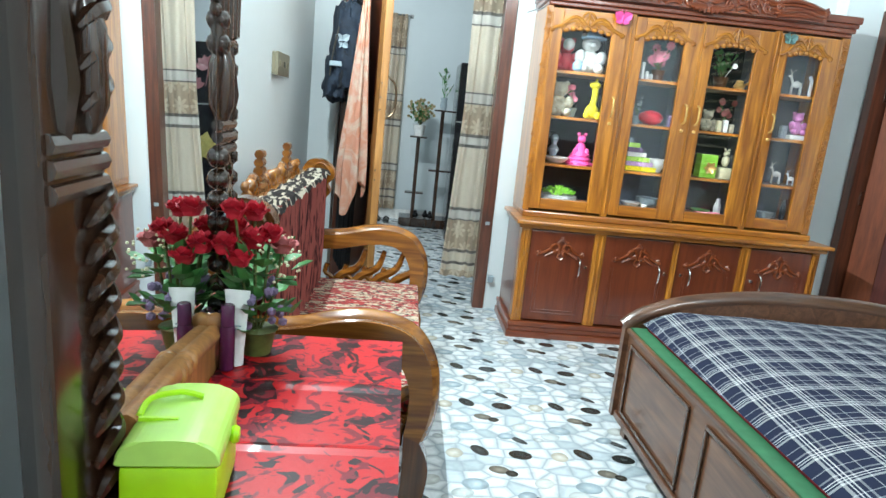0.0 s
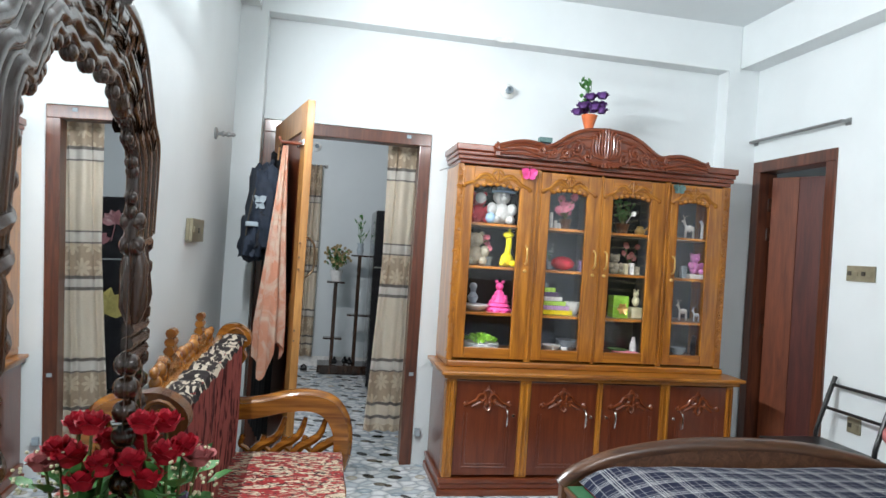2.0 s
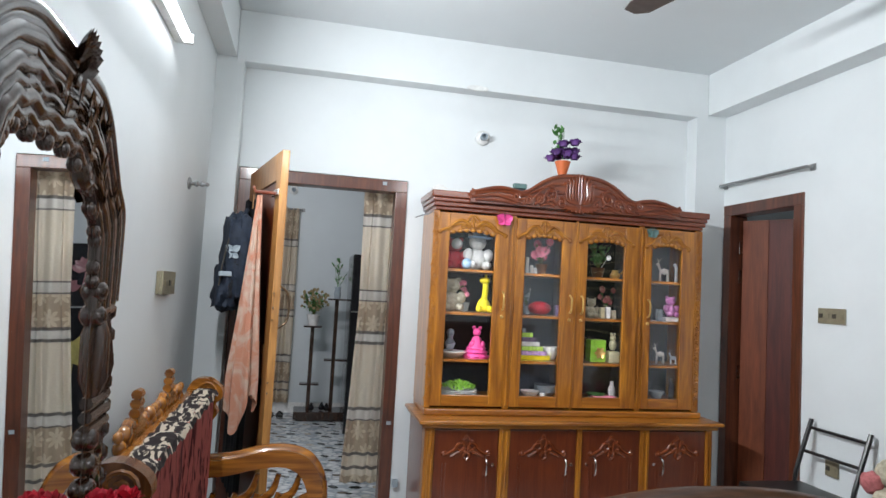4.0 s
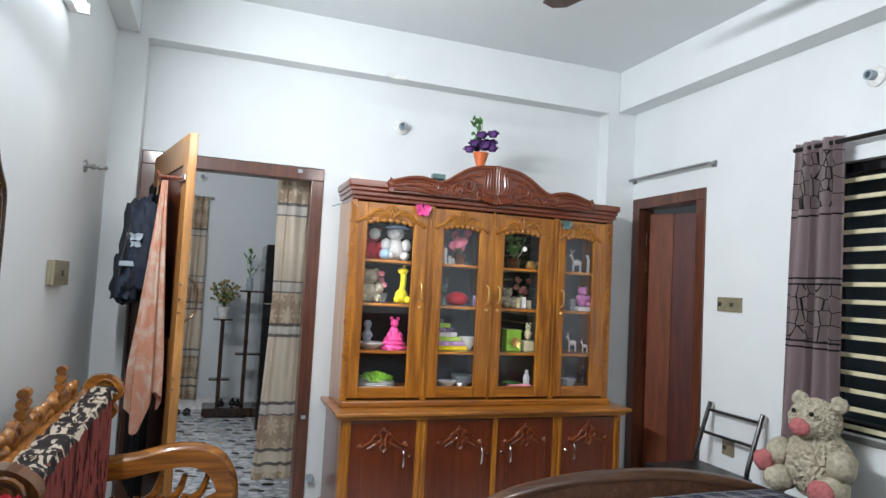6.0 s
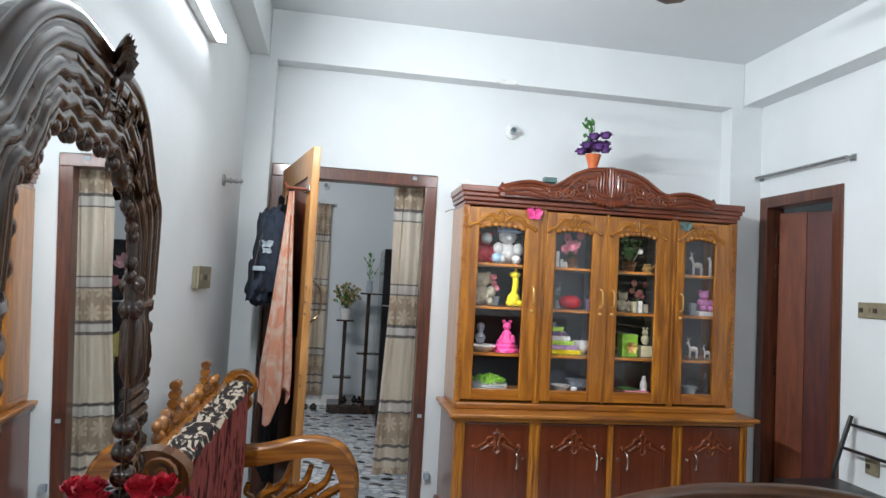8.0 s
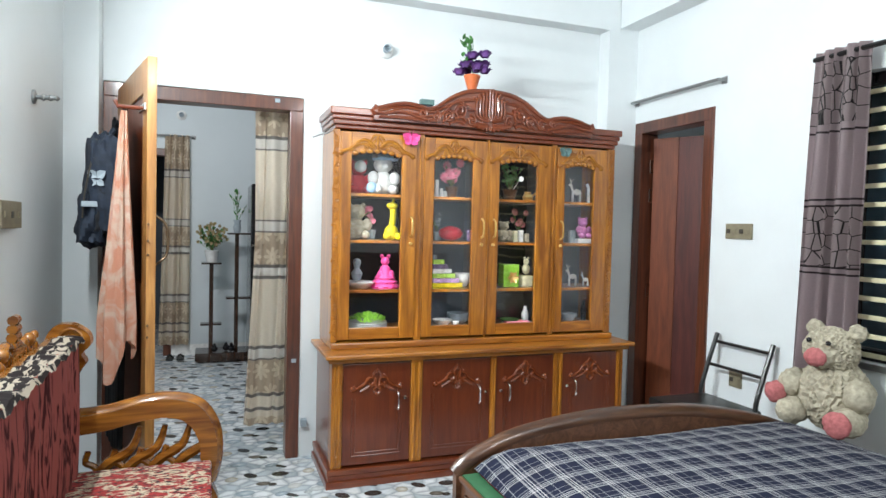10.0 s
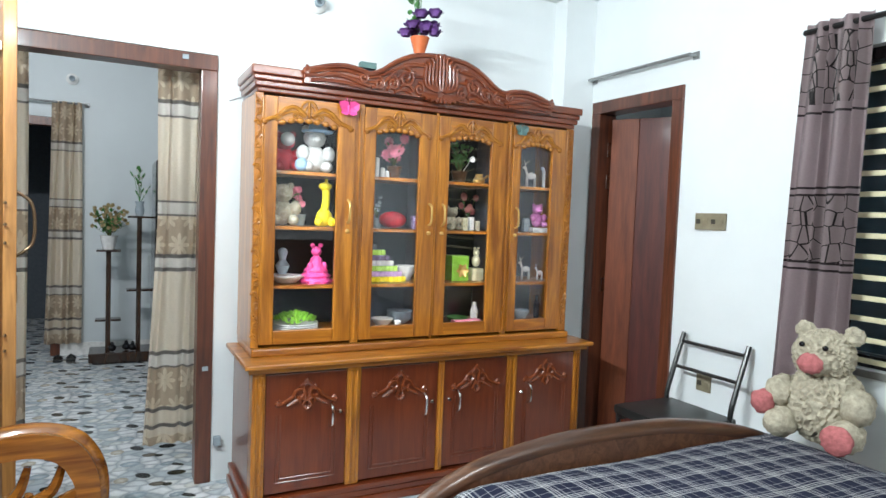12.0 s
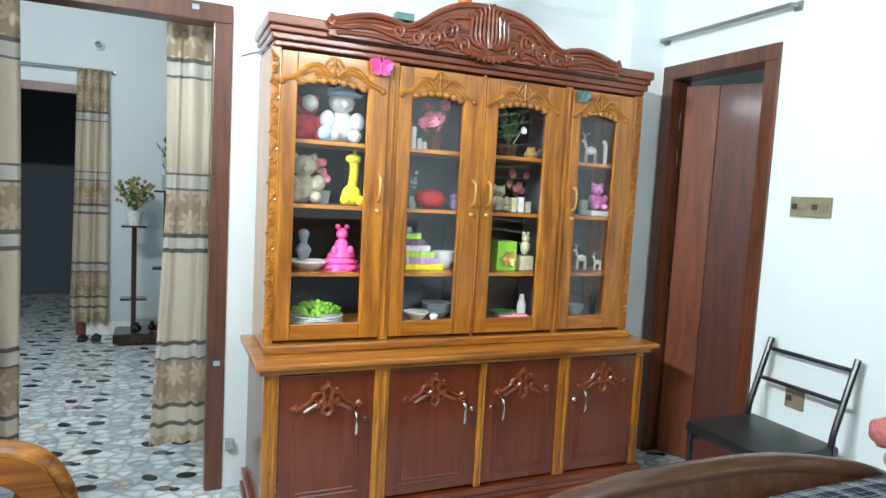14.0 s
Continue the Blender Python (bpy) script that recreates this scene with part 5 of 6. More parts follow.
curtain("door_curtain", "curtain", "beige banded curtain hanging in the doorway", -0.30, -0.08, 0.16, 2.09, 0.185, "x", 3.5, 0.018,
        lambda v: (-0.245 - 0.055 * max(0, v - 0.4) * 1.7, -0.012 - 0.01 * v))
curtain("door_curtain", "curtain", "beige banded curtain drawn to the doorway's hinge side", -0.95, -0.80, 0.16, 2.09, 0.185, "x", 2.5, 0.018,
        lambda v: (-0.99, -0.80 + 0.01 * v))
curtain("hall_curtain", "curtain", "beige banded curtain beside the dark doorway", -0.96, -0.70, 0.12, 2.27, YB - 0.06, "x", 4, 0.03,
        lambda v: (-0.93 - 0.06 * v, -0.70))
curtain("window_curtain", "curtain_e", "mauve satin curtain with black net pattern at the window", -1.85, -1.52, 0.62, 2.258, XE - 0.075, "y", 4.5, 0.028,
        lambda v: (-1.855 + 0.01 * v, -1.595 + 0.09 * v))


def curtain_rod(name, label, p0, p1, r, wall_dir, mat="grey_metal", end=True):
    e = thing(name, label, "curtain rod", p0)
    part("rod", rod(bmesh.new(), [p0, p1], r, 8), mat, e)
    for p in (p0, p1):
        q = Vector(p) + Vector(wall_dir)
        part("bracket", rod(bmesh.new(), [p, tuple(q)], r * 0.9, 6), mat, e)
        part("plate", B(*[tuple(v for k in range(3) for v in (q[k] - (0.002 if abs(wall_dir[k]) > 0 else 0.02), q[k] + (0.002 if abs(wall_dir[k]) > 0 else 0.02)))]), mat, e)


curtain_rod("curtain_rod", "grey metal curtain rod above the side door", (XE - 0.05, -0.14, 2.275), (XE - 0.05, -0.93, 2.275), 0.010, (0.046, 0, 0))
curtain_rod("curtain_rod", "dark curtain rod above the window", (XE - 0.075, -1.57, 2.228), (XE - 0.075, -3.35, 2.228), 0.012, (0.071, 0, 0), "black_metal")
curtain_rod("curtain_rod", "thin pale curtain rod above the dark doorway", (-1.95, YB - 0.06, 2.26), (-0.66, YB - 0.06, 2.26), 0.009, (0, 0.056, 0))
curtain_rod("curtain_rod", "hidden curtain rod behind the doorway", (-1.06, 0.185, 2.105), (0.01, 0.185, 2.105), 0.008, (0, -0.053, 0))


# ---- switches, sockets, hooks ----
def plate(name, label, at, w, h, axis, n, cat="switch"):
    """A wall plate with n rockers. axis: the way it faces."""
    e = thing(name, label, cat, at)
    x, y, z = at
    bd = lambda a0, a1, d0, d1, z0, z1: (min(x + d0 * axis, x + d1 * axis), max(x + d0 * axis, x + d1 * axis), y + a0, y + a1, z + z0, z + z1)
    part("plate", B(bd(-w / 2, w / 2, 0, 0.012, -h / 2, h / 2), bev=0.003), "brass_plate", e)
    for k in range(n):
        c = -w / 2 + w * (k + 0.5) / n
        part("rocker", B(bd(c - 0.012, c + 0.012, 0.0125, 0.017, -0.012, 0.012), bev=0.001), "dark_plastic" if k % 2 else "brass_plate", e)
    return e


plate("switch_plate", "gold-grey double switch plate on the white wall", (XE - 0.0005, -1.083, 1.414), 0.185, 0.085, -1, 4)
plate("wall_socket", "gold-grey wall socket behind the chair", (XE - 0.0005, -1.10, 0.591), 0.085, 0.085, -1, 2, "socket")
plate("switch_plate", "gold-grey fan switch on the sofa wall", (XW + 0.0165, -1.12, 1.405), 0.26, 0.10, 1, 3)
solo("switch_box", B((XW + 0.001, XW + 0.016, -1.25, -0.99, 1.357, 1.453), bev=0.003), "brass_plate", "gold-grey raised box behind the sofa wall's switch", "switch box", (XW + 0.001, -1.12, 1.405))


def hook(at):
    e = thing("wall_hook", "dark metal wall hook with a round knob", "hook", at)
    x, y, z = at
    part("plate", lathe(bmesh.new(), [(0.03, 0), (0.03, 0.008), (0.015, 0.014)], m=Matrix.Translation(at) @ Matrix.Rotation(radians(90), 4, "Y")), "grey_metal", e, smooth=True)
    part("knob", lathe(bmesh.new(), [(0.008, 0.01), (0.010, 0.03), (0.016, 0.04), (0.008, 0.05), (0.014, 0.065), (0.008, 0.08), (0.012, 0.09), (0.003, 0.10)], m=Matrix.Translation(at) @ Matrix.Rotation(radians(90), 4, "Y")), "grey_metal", e, smooth=True)


hook((XW + 0.001, -0.71, 1.903))


def bulb_holder(at, turn=(90, "X")):
    e = thing("bulb_holder", "white round ceiling-rose bulb holder on the wall", "bulb holder", at)
    m = Matrix.Translation(at) @ Matrix.Rotation(radians(turn[0]), 4, turn[1])
    part("rose", lathe(bmesh.new(), [(0.05, 0), (0.05, 0.012), (0.035, 0.024)], m=m), "white_plastic", e, smooth=True)
    part("socket", lathe(bmesh.new(), [(0.022, 0.024), (0.024, 0.06), (0.016, 0.06), (0.015, 0.03)], m=m), "grey", e, smooth=True)


bulb_holder((0.50, -0.001, 2.47))
bulb_holder((XE - 0.001, -1.95, 2.52), (-90, "Y"))
bulb_holder((-0.78, YB - 0.001, 2.48))
solo("junction_cover", lathe(bmesh.new(), [(0.075, 0), (0.075, 0.006), (0.06, 0.010)], m=Matrix.Translation((0.42, -0.1205, 2.765)) @ Matrix.Rotation(radians(90), 4, "X") @ Matrix.Diagonal((1, 0.25, 1, 1))),
     "white_plastic", "white painted junction cover on the beam", "cover", (0.42, -0.121, 2.765))


def tube_light():
    e = thing("tube_light", "lit white tube light on the wall above the sofa", "lamp", (XW + 0.001, -1.86, 2.44))
    part("batten", B((XW + 0.001, XW + 0.035, -2.47, -1.25, 2.42, 2.46), bev=0.004), "white_plastic", e)
    part("tube", rod(bmesh.new(), [(XW + 0.055, -2.45, 2.44), (XW + 0.055, -1.27, 2.44)], 0.014, 10), "tubeglow", e, "lit tube", True)
    for y in (-2.46, -1.26):
        part("end_cap", B((XW + 0.035, XW + 0.072, y - 0.01, y + 0.01, 2.42, 2.46)), "white_plastic", e)


tube_light()


def fan():
    cx, cy, z = 0.95, -2.10, 2.76
    e = thing("ceiling_fan", "brown three-bladed ceiling fan at rest", "fan", (cx, cy, z))
    part("downrod", rod(bmesh.new(), [(cx, cy, H), (cx, cy, z + 0.04)], 0.012, 10), "white_plastic", e)
    part("motor", lathe(bmesh.new(), [(0.05, -0.04), (0.11, -0.02), (0.12, 0.03), (0.05, 0.06)], (cx, cy, z), 24), "bedwood", e, smooth=True)
    a0 = math.degrees(math.atan2(-1.47 - cy, 0.772 - cx))
    for k in range(3):
        a = radians(a0 + 120 * k)
        m = Matrix.Translation((cx, cy, z)) @ Matrix.Rotation(a, 4, "Z") @ Matrix.Rotation(radians(8), 4, "X")
        bm = bmesh.new()
        prism(bm, [(0.10, -0.03), (0.30, -0.06), (0.60, -0.065), (0.655, -0.03), (0.66, 0.03), (0.6, 0.055), (0.3, 0.05), (0.10, 0.03)], -0.003, 0.003, "xy")
        bm.transform(m)
        part("blade", bm, "fanblade", e, "dark fan blade")


fan()

# ---- sofa ----
def sofa():
    ya, yb = -2.44, -1.10
    e = thing("sofa", "carved honey-brown wooden sofa with red cloth covers", "sofa", (-0.75, (ya + yb) / 2, 0))
    xb, xf = -0.97, -0.475

    def arm(y, mat, low):
        """One side frame: a broad curved rail that turns down into the front leg."""
        outer = smooth2([(xb, 0.645), (-0.84, 0.655), (-0.70, 0.685), (-0.58, 0.69), (-0.47, 0.655), (-0.405, 0.56), (-0.395, 0.44), (-0.42, 0.34)], 5)
        inner = smooth2([(xb, 0.575), (-0.86, 0.585), (-0.72, 0.612), (-0.60, 0.620), (-0.52, 0.59), (-0.475, 0.52), (-0.465, 0.44), (-0.475, 0.36)], 5)
        fit_in = lambda pts: [(xb + (p[0] - xb) * 0.89, p[1]) for p in pts]
        outer, inner = fit_in(outer), fit_in(inner)
        a = part("arm", band(bmesh.new(), outer, inner, y - 0.035, y + 0.035), mat, e, "broad curved armrest of polished wood", True)
        cap = bmesh.new()
        rod(cap, [(p[0], y, p[1] - 0.005) for p in outer], 0.036, 8, 0.35)
        part("arm_cap", cap, mat, a, smooth=True)
        # front leg below the arm, swelling outwards
        lo = smooth2([(-0.42, 0.34), (-0.385, 0.26), (-0.40, 0.14), (-0.44, 0.06), (-0.42, 0.0)], 5)
        li = smooth2([(-0.475, 0.36), (-0.47, 0.26), (-0.475, 0.14), (-0.50, 0.06), (-0.50, 0.0)], 5)
        part("front_leg", band(bmesh.new(), fit_in(lo), fit_in(li), y - 0.035, y + 0.035), low, e, smooth=True)
        part("side_rail", B((xb, -0.53, y - 0.02, y + 0.02, 0.32, 0.39), bev=0.005), low, e)
        part("back_leg", B((xb - 0.05, xb, y - 0.03, y + 0.03, 0, 0.575), bev=0.006), low, e)
        # leaf carving in the opening
        bm = bmesh.new()
        for k in range(4):
            x0 = -0.905 + k * 0.092
            pts = smooth2([(x0, 0.39), (x0 + 0.05, 0.45), (x0 + 0.13, 0.50), (x0 + 0.16, 0.585)], 4)
            wd = [0.4, 0.9, 1.2, 1.3, 1.3, 1.25, 1.2, 1.1, 1.0, 0.9, 0.8, 0.7, 0.6]
            rod(bm, [(p[0], y, p[1]) for p in pts], 0.020, 6, 0.8, wd[:len(pts)])
            rod(bm, [(p[0], y, p[1]) for p in smooth2([(x0 + 0.04, 0.39), (x0 + 0.0, 0.44), (x0 - 0.03, 0.46), (x0 - 0.02, 0.50)], 4)], 0.013, 6, 0.9)
        part("leaf_carving", bm, mat, a, "carved leaf scrolls under the arm", True)
        # back post with a rounded carved head
        head = smooth2([(xb - 0.09, 0.58), (xb - 0.09, 0.80), (xb - 0.10, 0.92), (xb - 0.07, 0.99), (xb - 0.01, 1.0), (xb + 0.045, 0.965), (xb + 0.055, 0.92),
                        (xb + 0.025, 0.885), (xb + 0.04, 0.85), (xb + 0.01, 0.80), (xb + 0.0, 0.70), (xb, 0.58)], 3)
        part("back_post", prism(bmesh.new(), [(p[0], p[1]) for p in head], y - 0.03, y + 0.03), low, e, "back post with a scrolled head")
        bm = bmesh.new()
        rod(bm, [(p[0], y - 0.032, p[1]) for p in scroll(xb - 0.015, 0.945, 0.042, 1.4)], 0.007, 6)
        part("post_carving", bm, mat, a, smooth=True)

    # near frame's lower parts face away from the lamp, so shade is coloured in
    arm(ya, "sofa", "sofashade")
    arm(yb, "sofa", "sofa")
    part("seat_frame", B((xb, xf - 0.04, ya + 0.036, yb - 0.036, 0.33, 0.39), bev=0.006), "sofa", e)
    part("front_apron", B((xf - 0.039, xf - 0.01, ya + 0.036, yb - 0.036, 0.27, 0.385), bev=0.006), "sofa", e)
    part("back_panel", B((xb - 0.045, xb - 0.015, ya + 0.031, yb - 0.031, 0.40, 0.90), bev=0.004), "sofa", e)
    part("back_rail", B((xb - 0.085, xb - 0.045, ya + 0.031, yb - 0.031, 0.88, 0.955), bev=0.01), "sofa", e)
    for k in range(2):
        y = ya + 0.47 + k * 0.47
        bm = bmesh.new()
        for j in range(5):
            rod(bm, [(xb - 0.10, y - 0.045 + 0.006 * j, 0.965 + 0.027 * j), (xb - 0.10, y + 0.035 - 0.004 * j, 0.965 + 0.027 * j)], 0.016, 8)
        rod(bm, [(xb - 0.10, p[0], p[1]) for p in scroll(y - 0.10, 0.965, 0.045, 1.3, 30)], 0.016, 7)
        rod(bm, [(xb - 0.10, p[0], p[1]) for p in scroll(y + 0.10, 0.965, 0.045, 1.3, 150, -1)], 0.016, 7)
        for f in (-1, 1):
            for dy, dz, r in ((0.15, 0.985, 0.026), (0.19, 0.955, 0.024), (0.155, 0.94, 0.022), (0.215, 0.99, 0.018)):
                ball(bm, (xb - 0.095, y + f * dy, dz), r, (0.8, 1.2, 1), 2)
        prism(bm, smooth2([(y - 0.14, 0.90), (y - 0.10, 0.965), (y, 1.0), (y + 0.10, 0.965), (y + 0.14, 0.90)], 3), xb - 0.115, xb - 0.085, "yz")
        part("crest", bm, "sofa", e, "turned and carved crest on the sofa back", True)
    # seat cloth
    bm = B((xb + 0.008, xf - 0.004, ya + 0.04, yb - 0.04, 0.392, 0.442), bev=0.015)
    solo("seat_cushion", bm, "seatcloth", "thin red and cream patterned cushion on the sofa seat", "cushion", (-0.7, -1.77, 0.392), True)
    # back cloth in pleats
    bm = bmesh.new()
    rows = []
    n = 90
    for z, o in ((0.445, 0.0), (0.6, 0.004), (0.8, 0.004), (0.955, 0.0)):
        rows.append([bm.verts.new((xb + 0.018 + o + 0.010 * math.sin(k * 0.75) + 0.004 * math.sin(k * 2.1), ya + 0.05 + (yb - ya - 0.10) * k / n, z)) for k in range(n + 1)])
    for a, b in zip(rows, rows[1:]):
        for k in range(n):
            bm.faces.new((a[k], a[k + 1], b[k + 1], b[k]))
    bmesh.ops.solidify(bm, geom=bm.faces[:], thickness=0.012)
    solo("back_cover", bm, "backcloth", "dark red pleated cloth hung over the sofa back", "cloth", (xb, -1.77, 0.445), True)
    bm = bmesh.new()
    rows = []
    for x, z in ((xb + 0.04, 0.940), (xb + 0.030, 0.956), (xb + 0.005, 0.962), (xb - 0.022, 0.962), (xb - 0.050, 0.960)):
        rows.append([bm.verts.new((x, ya + 0.045 + (yb - ya - 0.09) * k / n, z + 0.006 * math.sin(k * 0.55) + 0.003 * math.sin(k * 1.7))) for k in range(n + 1)])
    for a, b in zip(rows, rows[1:]):
        for k in range(n):
            bm.faces.new((a[k], a[k + 1], b[k + 1], b[k]))
    bmesh.ops.solidify(bm, geom=bm.faces[:], thickness=0.004)
    solo("top_cloth", bm, "zebra", "cream cloth with black curls along the sofa back's top", "cloth", (xb, -1.77, 0.955), True)


sofa()


# ---- dressing table ----
DR = pose(-0.9527, -3.0, 0, 0, 0, 2.43)


def dresser():
    e = thing("dressing_table", "dark carved dressing table with a tall arched mirror", "dressing table", (-0.9527, -3.0, 0), 2.43)

    lean = Matrix.Translation((0, 0, 0.98)) @ Matrix.Rotation(radians(-1.44), 4, "Y") @ Matrix.Translation((0, 0, -0.98))

    def P(name, bm, mat, parent=None, label="", smooth=False):
        if name.startswith("mirror"):
            bm.transform(lean)
        return part(name, bm, mat, parent or e, label, smooth, True)
    P("tabletop", B((-0.045, 0.372, -0.62, 0.295, 0.691, 0.716), bev=0.006), "walnut_y")
    P("side_panel", B((-0.045, 0.345, 0.24, 0.265, 0, 0.690)), "walnut")
    P("side_panel", B((-0.045, 0.345, -0.58, -0.555, 0, 0.690)), "walnut")
    P("front_panel", B((0.32, 0.345, -0.554, 0.239, 0.06, 0.690)), "walnut")
    gz0 = 0.76
    g0, g1 = -0.365, 0.163
    P("mirror_back", B((-0.045, -0.025, -0.49, 0.30, 0.72, 1.40)), "walnut")
    # arched glass, tilted a little back
    arch = [(g0 - 0.02, gz0 - 0.03), (g1 + 0.02, gz0 - 0.03), (g1 + 0.02, 1.50), (g1 - 0.03, 1.60), (0.6 * g0 + 0.4 * g1, 1.64), (g0 + 0.04, 1.60), (g0 - 0.02, 1.50)]
    gl = bmesh.new()
    prism(gl, arch, -0.010, 0.0, "yz")
    P("mirror", gl, "mirror", label="tall arched mirror glass")
    # carved posts
    for y0, y1, nm in ((-0.505, g0 + 0.004, 0), (g1, 0.305, 1)):
        c, w = (y0 + y1) / 2, (y1 - y0)
        post = P("mirror_post", B((-0.024, 0.003, y0, y1, 0.717, 1.40), bev=0.008), "walnut", label="carved dark post with rows of beads and leaves", smooth=True)
        bm = bmesh.new()
        inner = y1 if nm == 0 else y0
        for k in range(16 if nm else 0):
            z = 0.74 + k * 0.044
            if 1.14 < z < 1.355:
                continue
            ball(bm, (0.006, inner + (-0.018 if nm == 0 else 0.018), z), 0.023, (0.75, 1, 0.92), 2)
        for k in range(11 if nm else 0):
            z = 0.76 + k * 0.062
            if 1.12 < z < 1.35:
                continue
            rod(bm, [(0.002, p[0], p[1]) for p in smooth2([(c - w * 0.22, z), (c + w * 0.18, z + 0.02), (c + w * 0.05, z + 0.055), (c - w * 0.15, z + 0.05)], 4)], 0.009, 6)
        for k in range(16 if nm == 0 else 0):
            z = 0.74 + k * 0.042
            if 1.12 < z < 1.22:
                continue
            q = [(0.006, c + w * 0.02, z - 0.012), (0.012, c + w * 0.18, z + 0.006), (0.012, c + w * 0.36, z + 0.014), (0.006, c + w * 0.46, z + 0.034)]
            rod(bm, smooth2(q, 3), 0.014, 7, 0.8, [0.35, 0.6, 0.85, 1.0, 1.0, 1.0, 0.9, 0.75, 0.5, 0.3])
        outer = y0 if nm == 0 else y1
        for k in range(15 if nm else 0):
            z = 0.76 + k * 0.046
            ball(bm, (0.0, outer, z), 0.016, (0.8, 0.9, 1.25), 1)
        ci = inner + (-1 if nm == 0 else 1) * w * 0.30
        rod(bm, [(0.0, ci, 1.21), (0.004, ci, 1.24), (0.004, ci, 1.32), (0.0, ci, 1.355)], w * 0.15, 10, 1, [0.6, 1.0, 1.0, 0.6])
        rod(bm, [(0.0, c + (c - ci), 1.20), (0.002, c + (c - ci), 1.26), (0.0, c + (c - ci), 1.36)], w * 0.14, 8, 1, [0.5, 1.0, 0.5])
        for z in (1.15, 1.175, 1.20, 1.365):
            rod(bm, [(0.0, c - w * 0.45, z), (0.0, c + w * 0.45, z)], 0.012, 8)
        bm.transform(lean)
        pieces("carved_bead", bm, "walnut", post, local=True)
    # arched head with swags
    cy = (g0 + g1) / 2
    out = smooth2([(-0.515, 1.36), (-0.508, 1.50), (-0.476, 1.57), (-0.42, 1.61), (-0.37, 1.675), (-0.30, 1.735), (-0.21, 1.768), (-0.12, 1.772), (0.0, 1.762), (0.11, 1.755),
                   (0.18, 1.72), (0.23, 1.66), (0.275, 1.60), (0.318, 1.565), (0.318, 1.50), (0.30, 1.38)], 4)
    inn = smooth2([(-0.36, 1.36), (-0.350, 1.45), (-0.345, 1.52), (-0.305, 1.542), (-0.285, 1.57), (-0.265, 1.60), (-0.23, 1.612), (-0.17, 1.612), (-0.10, 1.616), (-0.03, 1.618),
                   (0.03, 1.602), (0.085, 1.575), (0.12, 1.54), (0.157, 1.50), (0.16, 1.43), (0.163, 1.36)], 4)
    inn = [(p[0], p[1] - 0.006 * math.cos(k * 1.6)) for k, p in enumerate(inn)]
    head = P("mirror_head", band(bmesh.new(), out, inn, -0.032, 0.004, "yz"), "walnut", label="tall carved arch of dark wood")
    cy = 0.5 * (g0 + g1) - 0.03
    bm = bmesh.new()
    for t, r in ((0.04, 0.016), (0.16, 0.013), (0.27, 0.018), (0.40, 0.013), (0.52, 0.017), (0.66, 0.014), (0.79, 0.017), (0.92, 0.013)):
        rod(bm, [(0.0, a[0] * (1 - t) + b[0] * t, a[1] * (1 - t) + b[1] * t) for a, b in zip(out, inn)], r, 10)
    rnd = random.Random(4)
    for k in range(20):
        i = rnd.randrange(len(out) // 2, len(out) - 8)
        t = rnd.uniform(0.4, 0.9)
        y, z = out[i][0] * (1 - t) + inn[i][0] * t, out[i][1] * (1 - t) + inn[i][1] * t
        an = rnd.uniform(-0.9, 0.5)
        petal(bm, (0.016, y, z), (0.1, -abs(math.sin(an)), math.cos(an)), (1, 0, 0), rnd.uniform(0.03, 0.045), rnd.uniform(0.010, 0.016), 0.15)
    for k, p in enumerate(inn[2:-2]):
        if k % 2:
            ball(bm, (0.003, p[0], p[1]), 0.014, (0.6, 1, 1), 2)
    for k in range(9):
        a = -1.2 + 0.3 * k
        petal(bm, (0.008, cy + 0.09, 1.752), (0.25, math.sin(a), math.cos(a)), (1, 0, 0), 0.055, 0.016)
        petal(bm, (0.012, cy + 0.09, 1.735), (0.5, math.sin(a), math.cos(a)), (1, 0, 0), 0.035, 0.012)
    for f in (1, -1):
        rod(bm, [(0.003, p[0], p[1]) for p in scroll(cy + f * 0.07, 1.675, 0.035, 1.5, 90, f)], 0.011, 7)
        rod(bm, [(0.003, p[0], p[1]) for p in scroll(cy + f * 0.20, 1.60, 0.03, 1.5, 90, f)], 0.011, 7)
    bm.transform(lean)
    pieces("carved_scroll", bm, "walnut", head, local=True)
    # low rail under the glass
    low = smooth2([(g0 + 0.006, 0.835), (g0 + 0.08, 0.83), (cy, 0.822), (g1 - 0.08, 0.80), (g1 - 0.013, 0.79)], 5)
    rl = P("lower_rail", band(bmesh.new(), low, [(p[0], 0.717) for p in low], 0.003, 0.024, "yz"), "leaf", label="lighter wooden rail with turned beads under the mirror")
    bm = bmesh.new()
    rod(bm, [(0.016, p[0], p[1] - 0.006) for p in low], 0.018, 10)
    for y in (cy - 0.03, cy, cy + 0.03, g1 - 0.06, g0 + 0.06):
        ball(bm, (0.018, y, 0.812), 0.022, (1, 0.6, 1), 2)
    P("bead_row", bm, "leaf", rl, smooth=True)
    # cloth on top
    bm = bmesh.new()
    nx, ny = 16, 60
    g = []
    for j in range(ny + 1):
        row = []
        for i in range(nx + 1):
            y = -0.62 + 0.925 * j / ny
            x = 0.026 + (0.357 + (y + 0.306) * 0.04) * i / nx
            z = 0.7195 + 0.0012 * noise.noise(Vector((x * 9, y * 6, 0))) + (0.0035 if abs(y - 0.035) < 0.011 or abs(y + 0.205) < 0.011  else 0)
            row.append(bm.verts.new((x, y, z)))
        g.append(row)
    for j in range(ny):
        for i in range(nx):
            bm.faces.new((g[j][i], g[j][i + 1], g[j + 1][i + 1], g[j + 1][i]))
